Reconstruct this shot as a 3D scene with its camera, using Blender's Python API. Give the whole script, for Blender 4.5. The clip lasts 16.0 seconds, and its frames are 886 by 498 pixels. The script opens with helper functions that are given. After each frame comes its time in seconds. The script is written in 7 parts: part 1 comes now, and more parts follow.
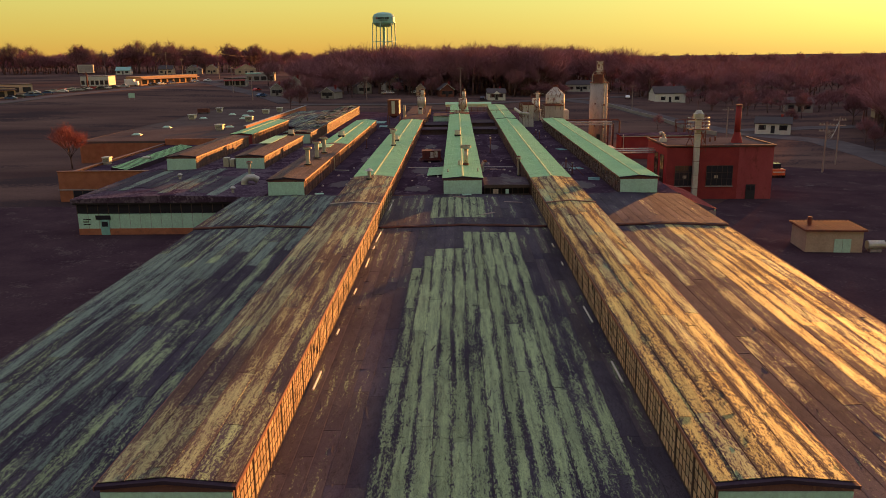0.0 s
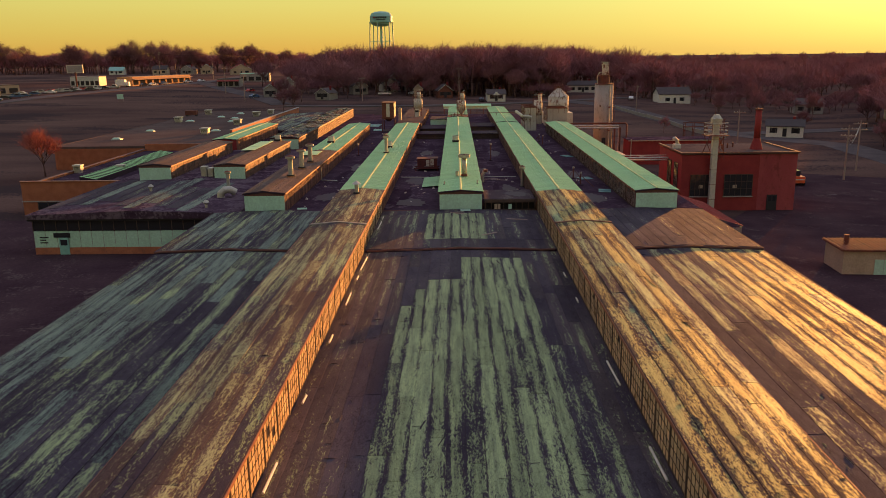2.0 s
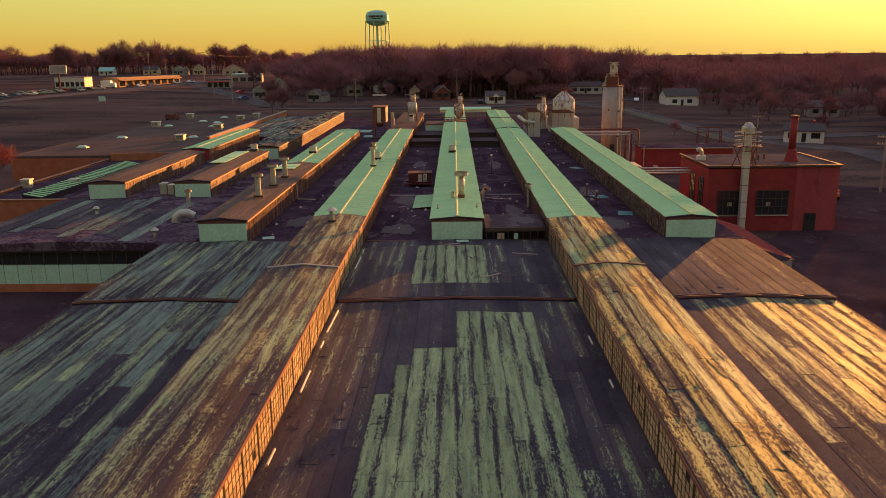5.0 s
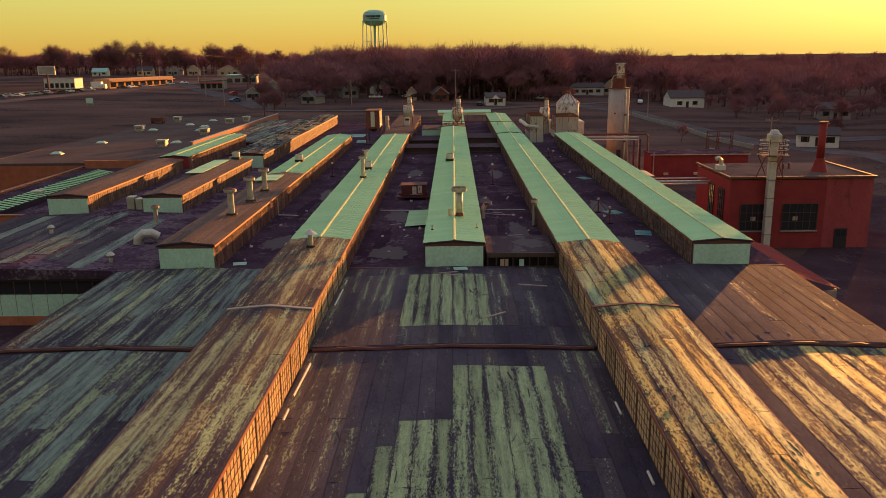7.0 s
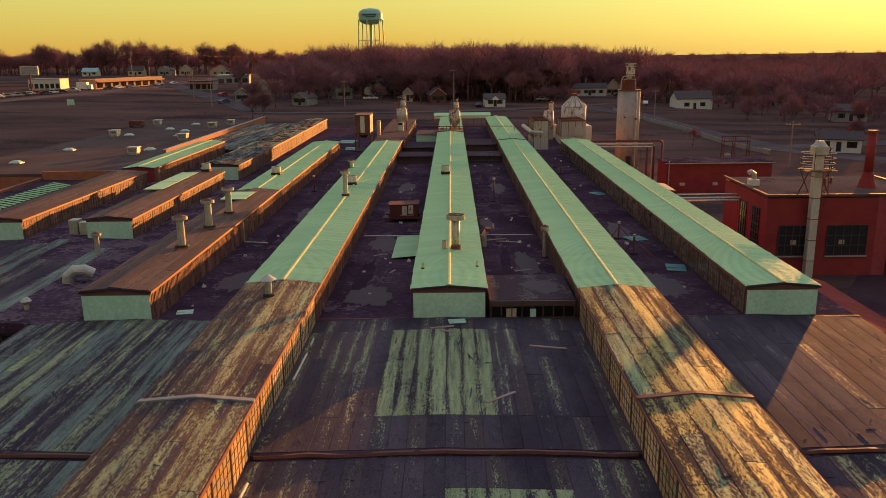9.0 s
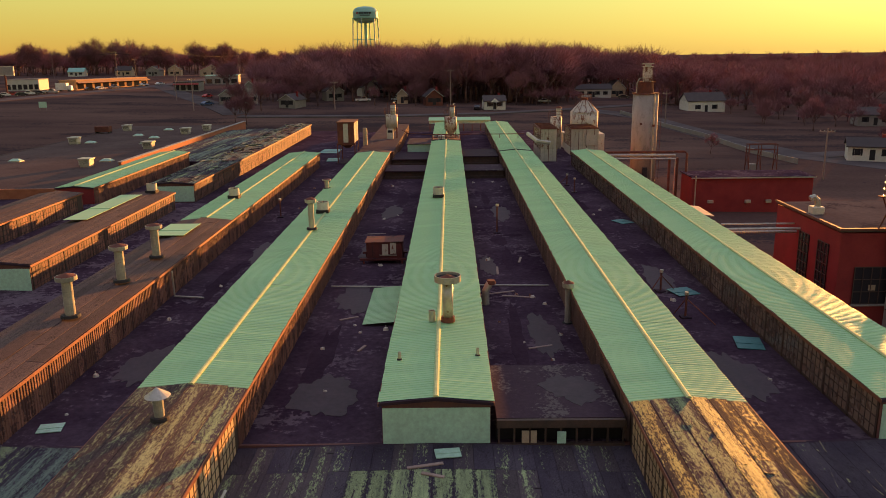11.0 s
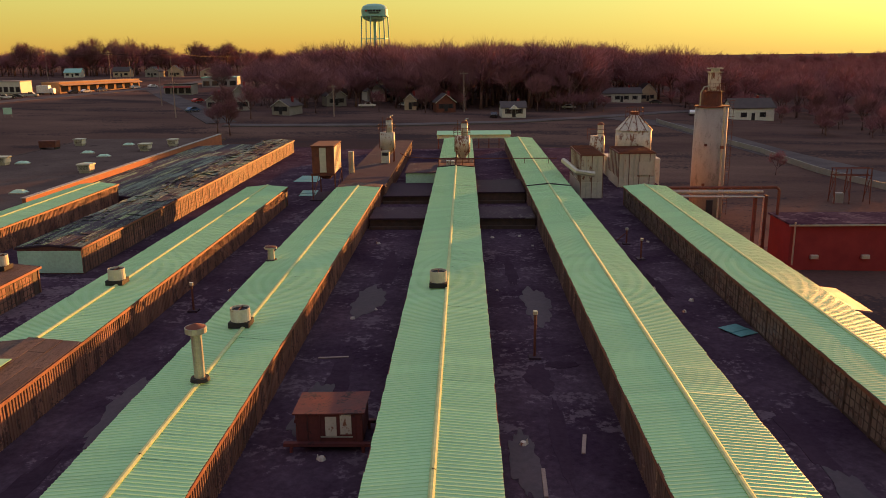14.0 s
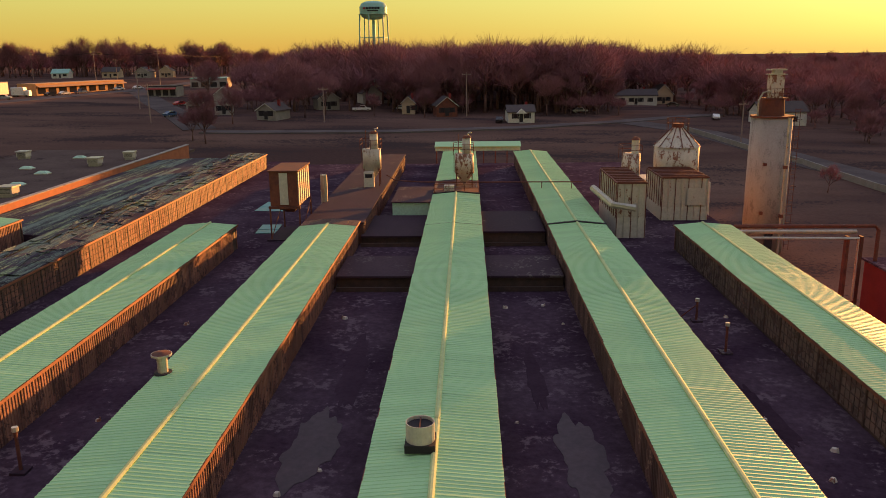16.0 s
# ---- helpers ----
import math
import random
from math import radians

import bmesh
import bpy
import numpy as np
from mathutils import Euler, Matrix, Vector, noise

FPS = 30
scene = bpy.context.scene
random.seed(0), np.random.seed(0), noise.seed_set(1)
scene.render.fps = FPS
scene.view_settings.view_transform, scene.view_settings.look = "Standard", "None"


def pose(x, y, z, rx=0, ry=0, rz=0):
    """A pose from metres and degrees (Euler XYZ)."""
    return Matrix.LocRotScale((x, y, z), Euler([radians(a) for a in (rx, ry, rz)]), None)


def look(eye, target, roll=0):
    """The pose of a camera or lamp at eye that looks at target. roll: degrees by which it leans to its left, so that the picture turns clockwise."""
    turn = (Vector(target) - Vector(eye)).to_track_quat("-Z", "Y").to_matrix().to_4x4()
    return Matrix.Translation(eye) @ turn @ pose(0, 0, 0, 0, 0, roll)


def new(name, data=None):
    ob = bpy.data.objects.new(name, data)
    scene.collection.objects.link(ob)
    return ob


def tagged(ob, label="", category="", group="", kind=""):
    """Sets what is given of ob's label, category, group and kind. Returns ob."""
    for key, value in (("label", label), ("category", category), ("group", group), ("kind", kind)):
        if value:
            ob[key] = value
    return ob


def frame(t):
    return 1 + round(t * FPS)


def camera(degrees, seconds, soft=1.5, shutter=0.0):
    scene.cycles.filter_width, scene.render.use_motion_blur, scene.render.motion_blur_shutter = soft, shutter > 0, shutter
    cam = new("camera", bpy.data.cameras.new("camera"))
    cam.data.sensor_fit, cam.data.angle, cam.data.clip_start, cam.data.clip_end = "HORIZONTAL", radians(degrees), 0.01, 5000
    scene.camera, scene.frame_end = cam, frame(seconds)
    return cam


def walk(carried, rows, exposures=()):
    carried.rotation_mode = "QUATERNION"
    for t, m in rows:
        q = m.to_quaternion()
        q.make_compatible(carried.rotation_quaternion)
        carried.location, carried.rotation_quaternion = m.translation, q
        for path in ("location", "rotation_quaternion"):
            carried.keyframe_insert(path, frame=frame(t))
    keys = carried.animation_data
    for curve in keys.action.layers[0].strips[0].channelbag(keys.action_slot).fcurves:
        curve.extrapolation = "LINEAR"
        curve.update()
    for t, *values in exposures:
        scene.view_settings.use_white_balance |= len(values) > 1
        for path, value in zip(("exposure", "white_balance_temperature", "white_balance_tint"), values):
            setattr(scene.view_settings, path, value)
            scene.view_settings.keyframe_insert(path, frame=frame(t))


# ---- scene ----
cam = camera(58.5, 16.0, soft=0.9)
METRES, EYE, TILT, LEAN, TURN = 108.0, 21.0, 0.4, 1.25, 0.8
ROWS = [
    (0.0, 0.0, 0.0, 0.0, 0.15, -14.2, -0.6),
    (0.5, 0.0008, 0.0212, -0.0002, 0.13, -14.2, -0.6),
    (1.0, 0.0015, 0.0424, -0.0004, 0.12, -14.2, -0.6),
    (1.5, 0.0022, 0.0635, -0.0005, 0.11, -14.2, -0.6),
    (2.0, 0.0028, 0.0846, -0.0005, 0.08, -14.21, -0.59),
    (2.5, 0.0036, 0.1057, -0.0005, 0.07, -14.21, -0.6),
    (3.0, 0.0043, 0.1267, -0.0005, 0.05, -14.21, -0.59),
    (3.5, 0.005, 0.1476, -0.0007, 0.03, -14.22, -0.58),
    (4.0, 0.0057, 0.1681, -0.0008, 0.01, -14.22, -0.57),
    (6.5, 0.0092, 0.2687, -0.0016, -0.08, -14.19, -0.58),
    (7.0, 0.0098, 0.2885, -0.0016, -0.1, -14.18, -0.57),
    (7.5, 0.0105, 0.3066, -0.0018, -0.12, -14.18, -0.57),
    (8.0, 0.0111, 0.3261, -0.002, -0.15, -14.2, -0.57),
    (8.5, 0.0121, 0.3597, -0.002, -0.18, -14.2, -0.57),
    (9.0, 0.0135, 0.3979, -0.0022, -0.22, -14.22, -0.55),
    (11.5, 0.0206, 0.5857, -0.0048, -0.36, -14.23, -0.57),
    (12.0, 0.0218, 0.6279, -0.0051, -0.24, -14.23, -0.6),
    (12.5, 0.023, 0.6724, -0.0048, 0.07, -14.24, -0.61),
    (13.0, 0.0244, 0.7188, -0.0045, 0.38, -14.24, -0.6),
    (13.5, 0.0257, 0.766, -0.0041, 0.58, -14.24, -0.62),
    (14.0, 0.027, 0.8139, -0.0044, 0.71, -14.24, -0.61),
    (14.5, 0.0281, 0.8618, -0.005, 0.87, -14.27, -0.59),
    (15.0, 0.0291, 0.9088, -0.006, 0.94, -14.25, -0.61),
    (15.5, 0.0296, 0.9547, -0.0066, 0.91, -14.24, -0.59),
    (16.0, 0.0304, 0.9995, -0.007, 0.92, -14.26, -0.55),
]
walk(cam, [(t, pose(0, 0, EYE, TILT, LEAN, TURN) @ pose(METRES * x, METRES * y, METRES * z, 90 + pitch, roll, yaw)) for t, x, y, z, yaw, pitch, roll in ROWS],
     exposures=[(0.0, 1.0), (16.0, 1.0)])

# ---- sky, sun ----
SUN_AZ, SUN_EL = 31.5, 5.0          # degrees: right of +y, above the horizon
world = bpy.data.worlds.new("evening")
scene.world = world
world.use_nodes = True
wt = world.node_tree
wt.nodes.clear()


def wnode(kind, **values):
    n = wt.nodes.new(kind)
    for key, value in values.items():
        n.inputs[key].default_value = value
    return n


sky = wt.nodes.new("ShaderNodeTexSky")
sky.sky_type = "NISHITA"
sky.sun_disc = False
sky.sun_elevation = radians(SUN_EL)
sky.sun_rotation = radians(SUN_AZ)
sky.air_density, sky.dust_density, sky.ozone_density = 1.0, 2.5, 1.0
coord = wt.nodes.new("ShaderNodeTexCoord")
sep = wt.nodes.new("ShaderNodeSeparateXYZ")
wt.links.new(coord.outputs["Generated"], sep.inputs[0])
band = wt.nodes.new("ShaderNodeValToRGB")       # evening band: amber low, straw, then green-blue overhead
ramp = band.color_ramp
ramp.elements[0].position, ramp.elements[0].color = 0.0, (0.405, 0.22, 0.040, 1)
ramp.elements[1].position, ramp.elements[1].color = 1.0, (0.245, 0.248, 0.345, 1)
for place, colour in ((0.03, (0.41, 0.295, 0.062, 1)), (0.06, (0.41, 0.35, 0.088, 1)), (0.11, (0.40, 0.375, 0.115, 1)), (0.25, (0.31, 0.30, 0.195, 1)), (0.5, (0.260, 0.260, 0.315, 1))):
    e = ramp.elements.new(place)
    e.color = colour
wt.links.new(sep.outputs["Z"], band.inputs[0])
mixer = wt.nodes.new("ShaderNodeMix")
mixer.data_type, mixer.blend_type = "RGBA", "MIX"
mixer.inputs[0].default_value = 0.92
scaled = wt.nodes.new("ShaderNodeMix")
scaled.data_type, scaled.blend_type = "RGBA", "MULTIPLY"
scaled.inputs[0].default_value = 1.0
scaled.inputs[7].default_value = (0.07, 0.07, 0.055, 1)
wt.links.new(sky.outputs[0], scaled.inputs[6])
wt.links.new(scaled.outputs[2], mixer.inputs[6])
wt.links.new(band.outputs[0], mixer.inputs[7])
# warm brightening of the sky round the setting sun
aim = wt.nodes.new("ShaderNodeVectorMath")
aim.operation = "DOT_PRODUCT"
aim.inputs[1].default_value = (math.sin(radians(SUN_AZ)), math.cos(radians(SUN_AZ)), 0.06)
wt.links.new(coord.outputs["Generated"], aim.inputs[0])
glow = wt.nodes.new("ShaderNodeMapRange")
glow.inputs[1].default_value, glow.inputs[2].default_value = 0.80, 1.0
glow.inputs[3].default_value, glow.inputs[4].default_value = 0.0, 1.0
wt.links.new(aim.outputs["Value"], glow.inputs[0])
warm = wt.nodes.new("ShaderNodeMix")
warm.data_type, warm.blend_type = "RGBA", "ADD"
warm.inputs[7].default_value = (0.012, 0.060, 0.028, 1)
wt.links.new(glow.outputs[0], warm.inputs[0])
wt.links.new(mixer.outputs[2], warm.inputs[6])
dusk = wt.nodes.new("ShaderNodeMapRange")        # the sky away from the sun is dimmer
dusk.inputs[1].default_value, dusk.inputs[2].default_value = -1.0, 0.75
dusk.inputs[3].default_value, dusk.inputs[4].default_value = 0.54, 1.0
wt.links.new(aim.outputs["Value"], dusk.inputs[0])
back = wnode("ShaderNodeBackground", Strength=1.0)
wt.links.new(warm.outputs[2], back.inputs["Color"])
wt.links.new(dusk.outputs[0], back.inputs["Strength"])
wout = wt.nodes.new("ShaderNodeOutputWorld")
wt.links.new(back.outputs[0], wout.inputs[0])

sun = new("sun", bpy.data.lights.new("sun", "SUN"))
sun.data.energy, sun.data.angle, sun.data.color = 5.2, radians(0.6), (1.0, 0.385, 0.088)
sun.matrix_world = look((0, 0, 0), (-math.sin(radians(SUN_AZ)), -math.cos(radians(SUN_AZ)), -math.tan(radians(SUN_EL))))


# ---- materials ----
def grained(name, c1, c2, rough=0.75, metal=0.0, scale=0.6, stretch=(1, 1, 1), grain=9.0, bump=0.15, vary=0.12, c3=None, wear=0.62, gloss=0.5, fleck=(1, 1, 1), speckle=0.16):
    """A surface of two mixed colours with grain, patches of wear in c3 and a random tint per object."""
    m = bpy.data.materials.new(name)
    m.use_nodes = True
    nt = m.node_tree
    bsdf = nt.nodes["Principled BSDF"]
    link = nt.links.new
    geo = nt.nodes.new("ShaderNodeNewGeometry")
    mul = nt.nodes.new("ShaderNodeVectorMath")
    mul.operation = "MULTIPLY"
    mul.inputs[1].default_value = stretch
    link(geo.outputs["Position"], mul.inputs[0])
    info = nt.nodes.new("ShaderNodeObjectInfo")
    mul2 = nt.nodes.new("ShaderNodeVectorMath")
    mul2.operation = "MULTIPLY"
    mul2.inputs[1].default_value = fleck
    link(geo.outputs["Position"], mul2.inputs[0])

    def noise_tex(s, detail, rough_, source=None):
        n = nt.nodes.new("ShaderNodeTexNoise")
        n.inputs["Scale"].default_value, n.inputs["Detail"].default_value, n.inputs["Roughness"].default_value = s, detail, rough_
        link((source or mul).outputs[0], n.inputs["Vector"])
        return n

    big, fine = noise_tex(scale, 4, 0.6), noise_tex(grain, 5, 0.7, mul2)
    span = nt.nodes.new("ShaderNodeMapRange")
    span.inputs[1].default_value, span.inputs[2].default_value = 0.35, 0.65
    link(big.outputs[0], span.inputs[0])
    mix1 = nt.nodes.new("ShaderNodeMix")
    mix1.data_type = "RGBA"
    mix1.inputs[6].default_value, mix1.inputs[7].default_value = (*c1, 1), (*c2, 1)
    link(span.outputs[0], mix1.inputs[0])
    colour = mix1.outputs[2]
    if c3:
        both = nt.nodes.new("ShaderNodeMath")
        both.operation = "MULTIPLY_ADD"
        both.inputs[1].default_value = 0.45
        link(fine.outputs[0], both.inputs[0])
        patch = noise_tex(scale * 2.3, 3, 0.6)
        half = nt.nodes.new("ShaderNodeMath")
        half.operation = "MULTIPLY"
        half.inputs[1].default_value = 0.55
        link(patch.outputs[0], half.inputs[0])
        link(half.outputs[0], both.inputs[2])
        rnd = nt.nodes.new("ShaderNodeMath")
        rnd.operation = "MULTIPLY_ADD"
        rnd.inputs[1].default_value, rnd.inputs[2].default_value = 0.10, -0.05
        link(info.outputs["Random"], rnd.inputs[0])
        summed = nt.nodes.new("ShaderNodeMath")
        summed.operation = "ADD"
        link(both.outputs[0], summed.inputs[0])
        link(rnd.outputs[0], summed.inputs[1])
        edge = nt.nodes.new("ShaderNodeMapRange")
        edge.inputs[1].default_value, edge.inputs[2].default_value = wear - 0.02, wear + 0.02
        link(summed.outputs[0], edge.inputs[0])
        mix2 = nt.nodes.new("ShaderNodeMix")
        mix2.data_type = "RGBA"
        mix2.inputs[7].default_value = (*c3, 1)
        link(edge.outputs[0], mix2.inputs[0])
        link(colour, mix2.inputs[6])
        colour = mix2.outputs[2]
    tint = nt.nodes.new("ShaderNodeMapRange")
    tint.inputs[3].default_value, tint.inputs[4].default_value = 1 - vary, 1 + vary
    link(info.outputs["Random"], tint.inputs[0])
    speck = nt.nodes.new("ShaderNodeMapRange")
    speck.inputs[1].default_value, speck.inputs[2].default_value = 0.3, 0.7
    speck.inputs[3].default_value, speck.inputs[4].default_value = 1 - speckle, 1 + speckle
    link(fine.outputs[0], speck.inputs[0])
    prod = nt.nodes.new("ShaderNodeMath")
    prod.operation = "MULTIPLY"
    link(tint.outputs[0], prod.inputs[0])
    link(speck.outputs[0], prod.inputs[1])
    last = nt.nodes.new("ShaderNodeVectorMath")
    last.operation = "SCALE"
    link(colour, last.inputs[0])
    link(prod.outputs[0], last.inputs["Scale"])
    link(last.outputs[0], bsdf.inputs["Base Color"])
    rr = nt.nodes.new("ShaderNodeMapRange")
    rr.inputs[1].default_value, rr.inputs[2].default_value = 0.3, 0.7
    rr.inputs[3].default_value, rr.inputs[4].default_value = max(0.05, rough - 0.12), min(1.0, rough + 0.1)
    link(big.outputs[0], rr.inputs[0])
    link(rr.outputs[0], bsdf.inputs["Roughness"])
    bsdf.inputs["Metallic"].default_value = metal
    bsdf.inputs["Specular IOR Level"].default_value = gloss
    if bump:
        b = nt.nodes.new("ShaderNodeBump")
        b.inputs["Strength"].default_value, b.inputs["Distance"].default_value = bump, 0.03
        link(fine.outputs[0], b.inputs["Height"])
        link(b.outputs[0], bsdf.inputs["Normal"])
    return m


def glassy(name, colour, rough=0.12):
    m = bpy.data.materials.new(name)
    m.use_nodes = True
    b = m.node_tree.nodes["Principled BSDF"]
    b.inputs["Base Color"].default_value = (*colour, 1)
    b.inputs["Roughness"].default_value = rough
    b.inputs["Specular IOR Level"].default_value = 0.6
    return m


M = {
    "tar": grained("tar", (0.045, 0.027, 0.043), (0.072, 0.047, 0.060), 0.85, scale=0.25, stretch=(1, 0.5, 1), grain=5, c3=(0.12, 0.10, 0.098), wear=0.62, gloss=0.08),
    "tar_dark": grained("tar_dark", (0.050, 0.030, 0.048), (0.092, 0.062, 0.084), 0.9, scale=0.2, grain=3, c3=(0.125, 0.092, 0.112), wear=0.56, gloss=0.0, speckle=0.3),
    "metal_roof": grained("metal_roof", (0.365, 0.645, 0.320), (0.415, 0.695, 0.358), 0.50, 0.0, scale=0.15, grain=3, bump=0.0, vary=0.05, gloss=0.5, speckle=0.03),
    "ridge": grained("ridge", (0.48, 0.57, 0.28), (0.56, 0.65, 0.33), 0.75, 0.0, scale=0.4, grain=4, bump=0.0, vary=0.06, gloss=0.15),
    "flashing": grained("flashing", (0.22, 0.08, 0.05), (0.30, 0.12, 0.07), 0.6, 0.2, scale=1.5),
    "siding": grained("siding", (0.19, 0.080, 0.060), (0.31, 0.148, 0.100), 0.75, 0.0, scale=0.7, stretch=(1, 1, 0.3), grain=6, vary=0.35, c3=(0.085, 0.038, 0.032), wear=0.53),
    # siding darkened for the shaded monitor walls: the shade is in the colour
    "siding_shaded": grained("siding_shaded", (0.115, 0.066, 0.060), (0.19, 0.115, 0.092), 0.75, 0.0, scale=0.7, stretch=(1, 1, 0.3), grain=6, vary=0.35, c3=(0.30, 0.20, 0.14), wear=0.62),
    "pane_dim": grained("pane_dim", (0.13, 0.085, 0.065), (0.20, 0.14, 0.10), 0.3, scale=1.2, grain=4, bump=0.04, vary=0.3, gloss=0.6),
    "white_wall": grained("white_wall", (0.43, 0.66, 0.50), (0.50, 0.74, 0.58), 0.6, scale=0.7, stretch=(1, 1, 0.4), grain=5, bump=0.05, vary=0.04, c3=(0.34, 0.42, 0.32), wear=0.70),
    "frame_wood": grained("frame_wood", (0.055, 0.035, 0.028), (0.10, 0.06, 0.045), 0.7, scale=2, grain=10),
    "pane_old": grained("pane_old", (0.52, 0.36, 0.20), (0.66, 0.48, 0.28), 0.35, scale=1.2, grain=4, bump=0.04, vary=0.3, c3=(0.24, 0.15, 0.10), wear=0.66, gloss=0.6),
    "glass": glassy("glass", (0.03, 0.03, 0.035)),
    "flashing_dark": grained("flashing_dark", (0.13, 0.055, 0.050), (0.19, 0.08, 0.065), 0.7, 0.1, scale=1.5, c3=(0.20, 0.09, 0.06), wear=0.6),
    "render_pink": grained("render_pink", (0.30, 0.060, 0.066), (0.37, 0.085, 0.085), 0.9, scale=0.5, stretch=(1, 1, 0.4), grain=6, c3=(0.22, 0.05, 0.05), wear=0.6, gloss=0.1),
    "black": grained("black", (0.018, 0.015, 0.018), (0.03, 0.026, 0.03), 0.8, scale=1.0),
    "galv": grained("galv", (0.42, 0.40, 0.34), (0.55, 0.52, 0.44), 0.45, 0.5, scale=1.0, grain=6, bump=0.05, c3=(0.24, 0.12, 0.06), wear=0.66),
    "rust": grained("rust", (0.12, 0.038, 0.028), (0.20, 0.068, 0.042), 0.85, 0.1, scale=1.2, grain=8, c3=(0.36, 0.31, 0.26), wear=0.68),
    "rust_red": grained("rust_red", (0.105, 0.026, 0.028), (0.17, 0.044, 0.038), 0.85, 0.1, scale=0.9, stretch=(1, 1, 0.5), grain=8, c3=(0.050, 0.020, 0.022), wear=0.56),
    "rust_white": grained("rust_white", (0.55, 0.50, 0.42), (0.62, 0.56, 0.46), 0.65, 0.1, scale=0.8, stretch=(1, 1, 0.45), grain=5, c3=(0.22, 0.09, 0.05), wear=0.56),
    "tank_white": grained("tank_white", (0.55, 0.52, 0.44), (0.64, 0.60, 0.50), 0.6, 0.1, scale=0.5, stretch=(1, 1, 0.25), grain=4, c3=(0.34, 0.22, 0.15), wear=0.64),
    "brick_orange": grained("brick_orange", (0.34, 0.11, 0.05), (0.44, 0.16, 0.08), 0.85, scale=1.0, grain=12, c3=(0.26, 0.10, 0.06), wear=0.62),
    "brick_red": grained("brick_red", (0.24, 0.034, 0.036), (0.31, 0.050, 0.048), 0.85, scale=0.6, grain=10, c3=(0.18, 0.035, 0.035), wear=0.62, gloss=0.2),
    "concrete": grained("concrete", (0.30, 0.27, 0.25), (0.38, 0.34, 0.31), 0.85, scale=0.5, stretch=(1, 1, 0.3), grain=6, c3=(0.22, 0.19, 0.18), wear=0.6),
    "membrane": grained("membrane", (0.110, 0.080, 0.074), (0.145, 0.108, 0.096), 0.9, scale=0.12, grain=2.5, c3=(0.075, 0.055, 0.055), wear=0.60, gloss=0.0),
    "asphalt": grained("asphalt", (0.055, 0.032, 0.040), (0.082, 0.050, 0.056), 0.95, scale=0.15, grain=4, c3=(0.10, 0.070, 0.070), wear=0.60, gloss=0.0),
    "road": grained("road", (0.110, 0.092, 0.092), (0.155, 0.130, 0.126), 0.95, scale=0.15, grain=4, gloss=0.0),
    "bark": grained("bark", (0.15, 0.085, 0.080), (0.21, 0.125, 0.11), 0.9, scale=1.0, grain=8, vary=0.2, gloss=0.1),
    "twig": grained("twig", (0.23, 0.105, 0.125), (0.33, 0.155, 0.165), 0.95, scale=0.05, grain=2, bump=0, vary=0.25, gloss=0.1),
    "twig_red": grained("twig_red", (0.30, 0.07, 0.05), (0.36, 0.10, 0.07), 0.9, scale=0.3, grain=2, bump=0),
    "shingle": grained("shingle", (0.060, 0.045, 0.045), (0.09, 0.07, 0.068), 0.85, scale=1.0, grain=8),
    "paint_white": grained("paint_white", (0.62, 0.60, 0.52), (0.70, 0.68, 0.60), 0.6, scale=0.6, grain=6, bump=0.05),
    "paint_grey": grained("paint_grey", (0.26, 0.24, 0.22), (0.34, 0.31, 0.28), 0.7, scale=0.6, grain=6),
    "paint_tan": grained("paint_tan", (0.42, 0.32, 0.22), (0.50, 0.39, 0.27), 0.7, scale=0.6, grain=6),
    "tower_teal": grained("tower_teal", (0.26, 0.54, 0.46), (0.32, 0.60, 0.52), 0.5, scale=0.2, grain=2, bump=0.02),
    "red_metal": grained("red_metal", (0.26, 0.04, 0.034), (0.34, 0.062, 0.05), 0.9, 0.0, scale=0.6, grain=4),
    "teal_sheet": grained("teal_sheet", (0.06, 0.22, 0.22), (0.10, 0.30, 0.30), 0.5, scale=0.8, grain=4),
    "tyre": grained("tyre", (0.015, 0.014, 0.014), (0.025, 0.023, 0.022), 0.9),
    # tan wall with the orange of the low sun put into its colour
    "shop_sunlit": grained("shop_sunlit", (0.52, 0.27, 0.12), (0.60, 0.33, 0.15), 0.8, scale=0.5, grain=5),
    "wood": grained("wood", (0.30, 0.21, 0.18), (0.38, 0.28, 0.23), 0.8, scale=1.0, stretch=(1, 1, 0.3), grain=8),
}


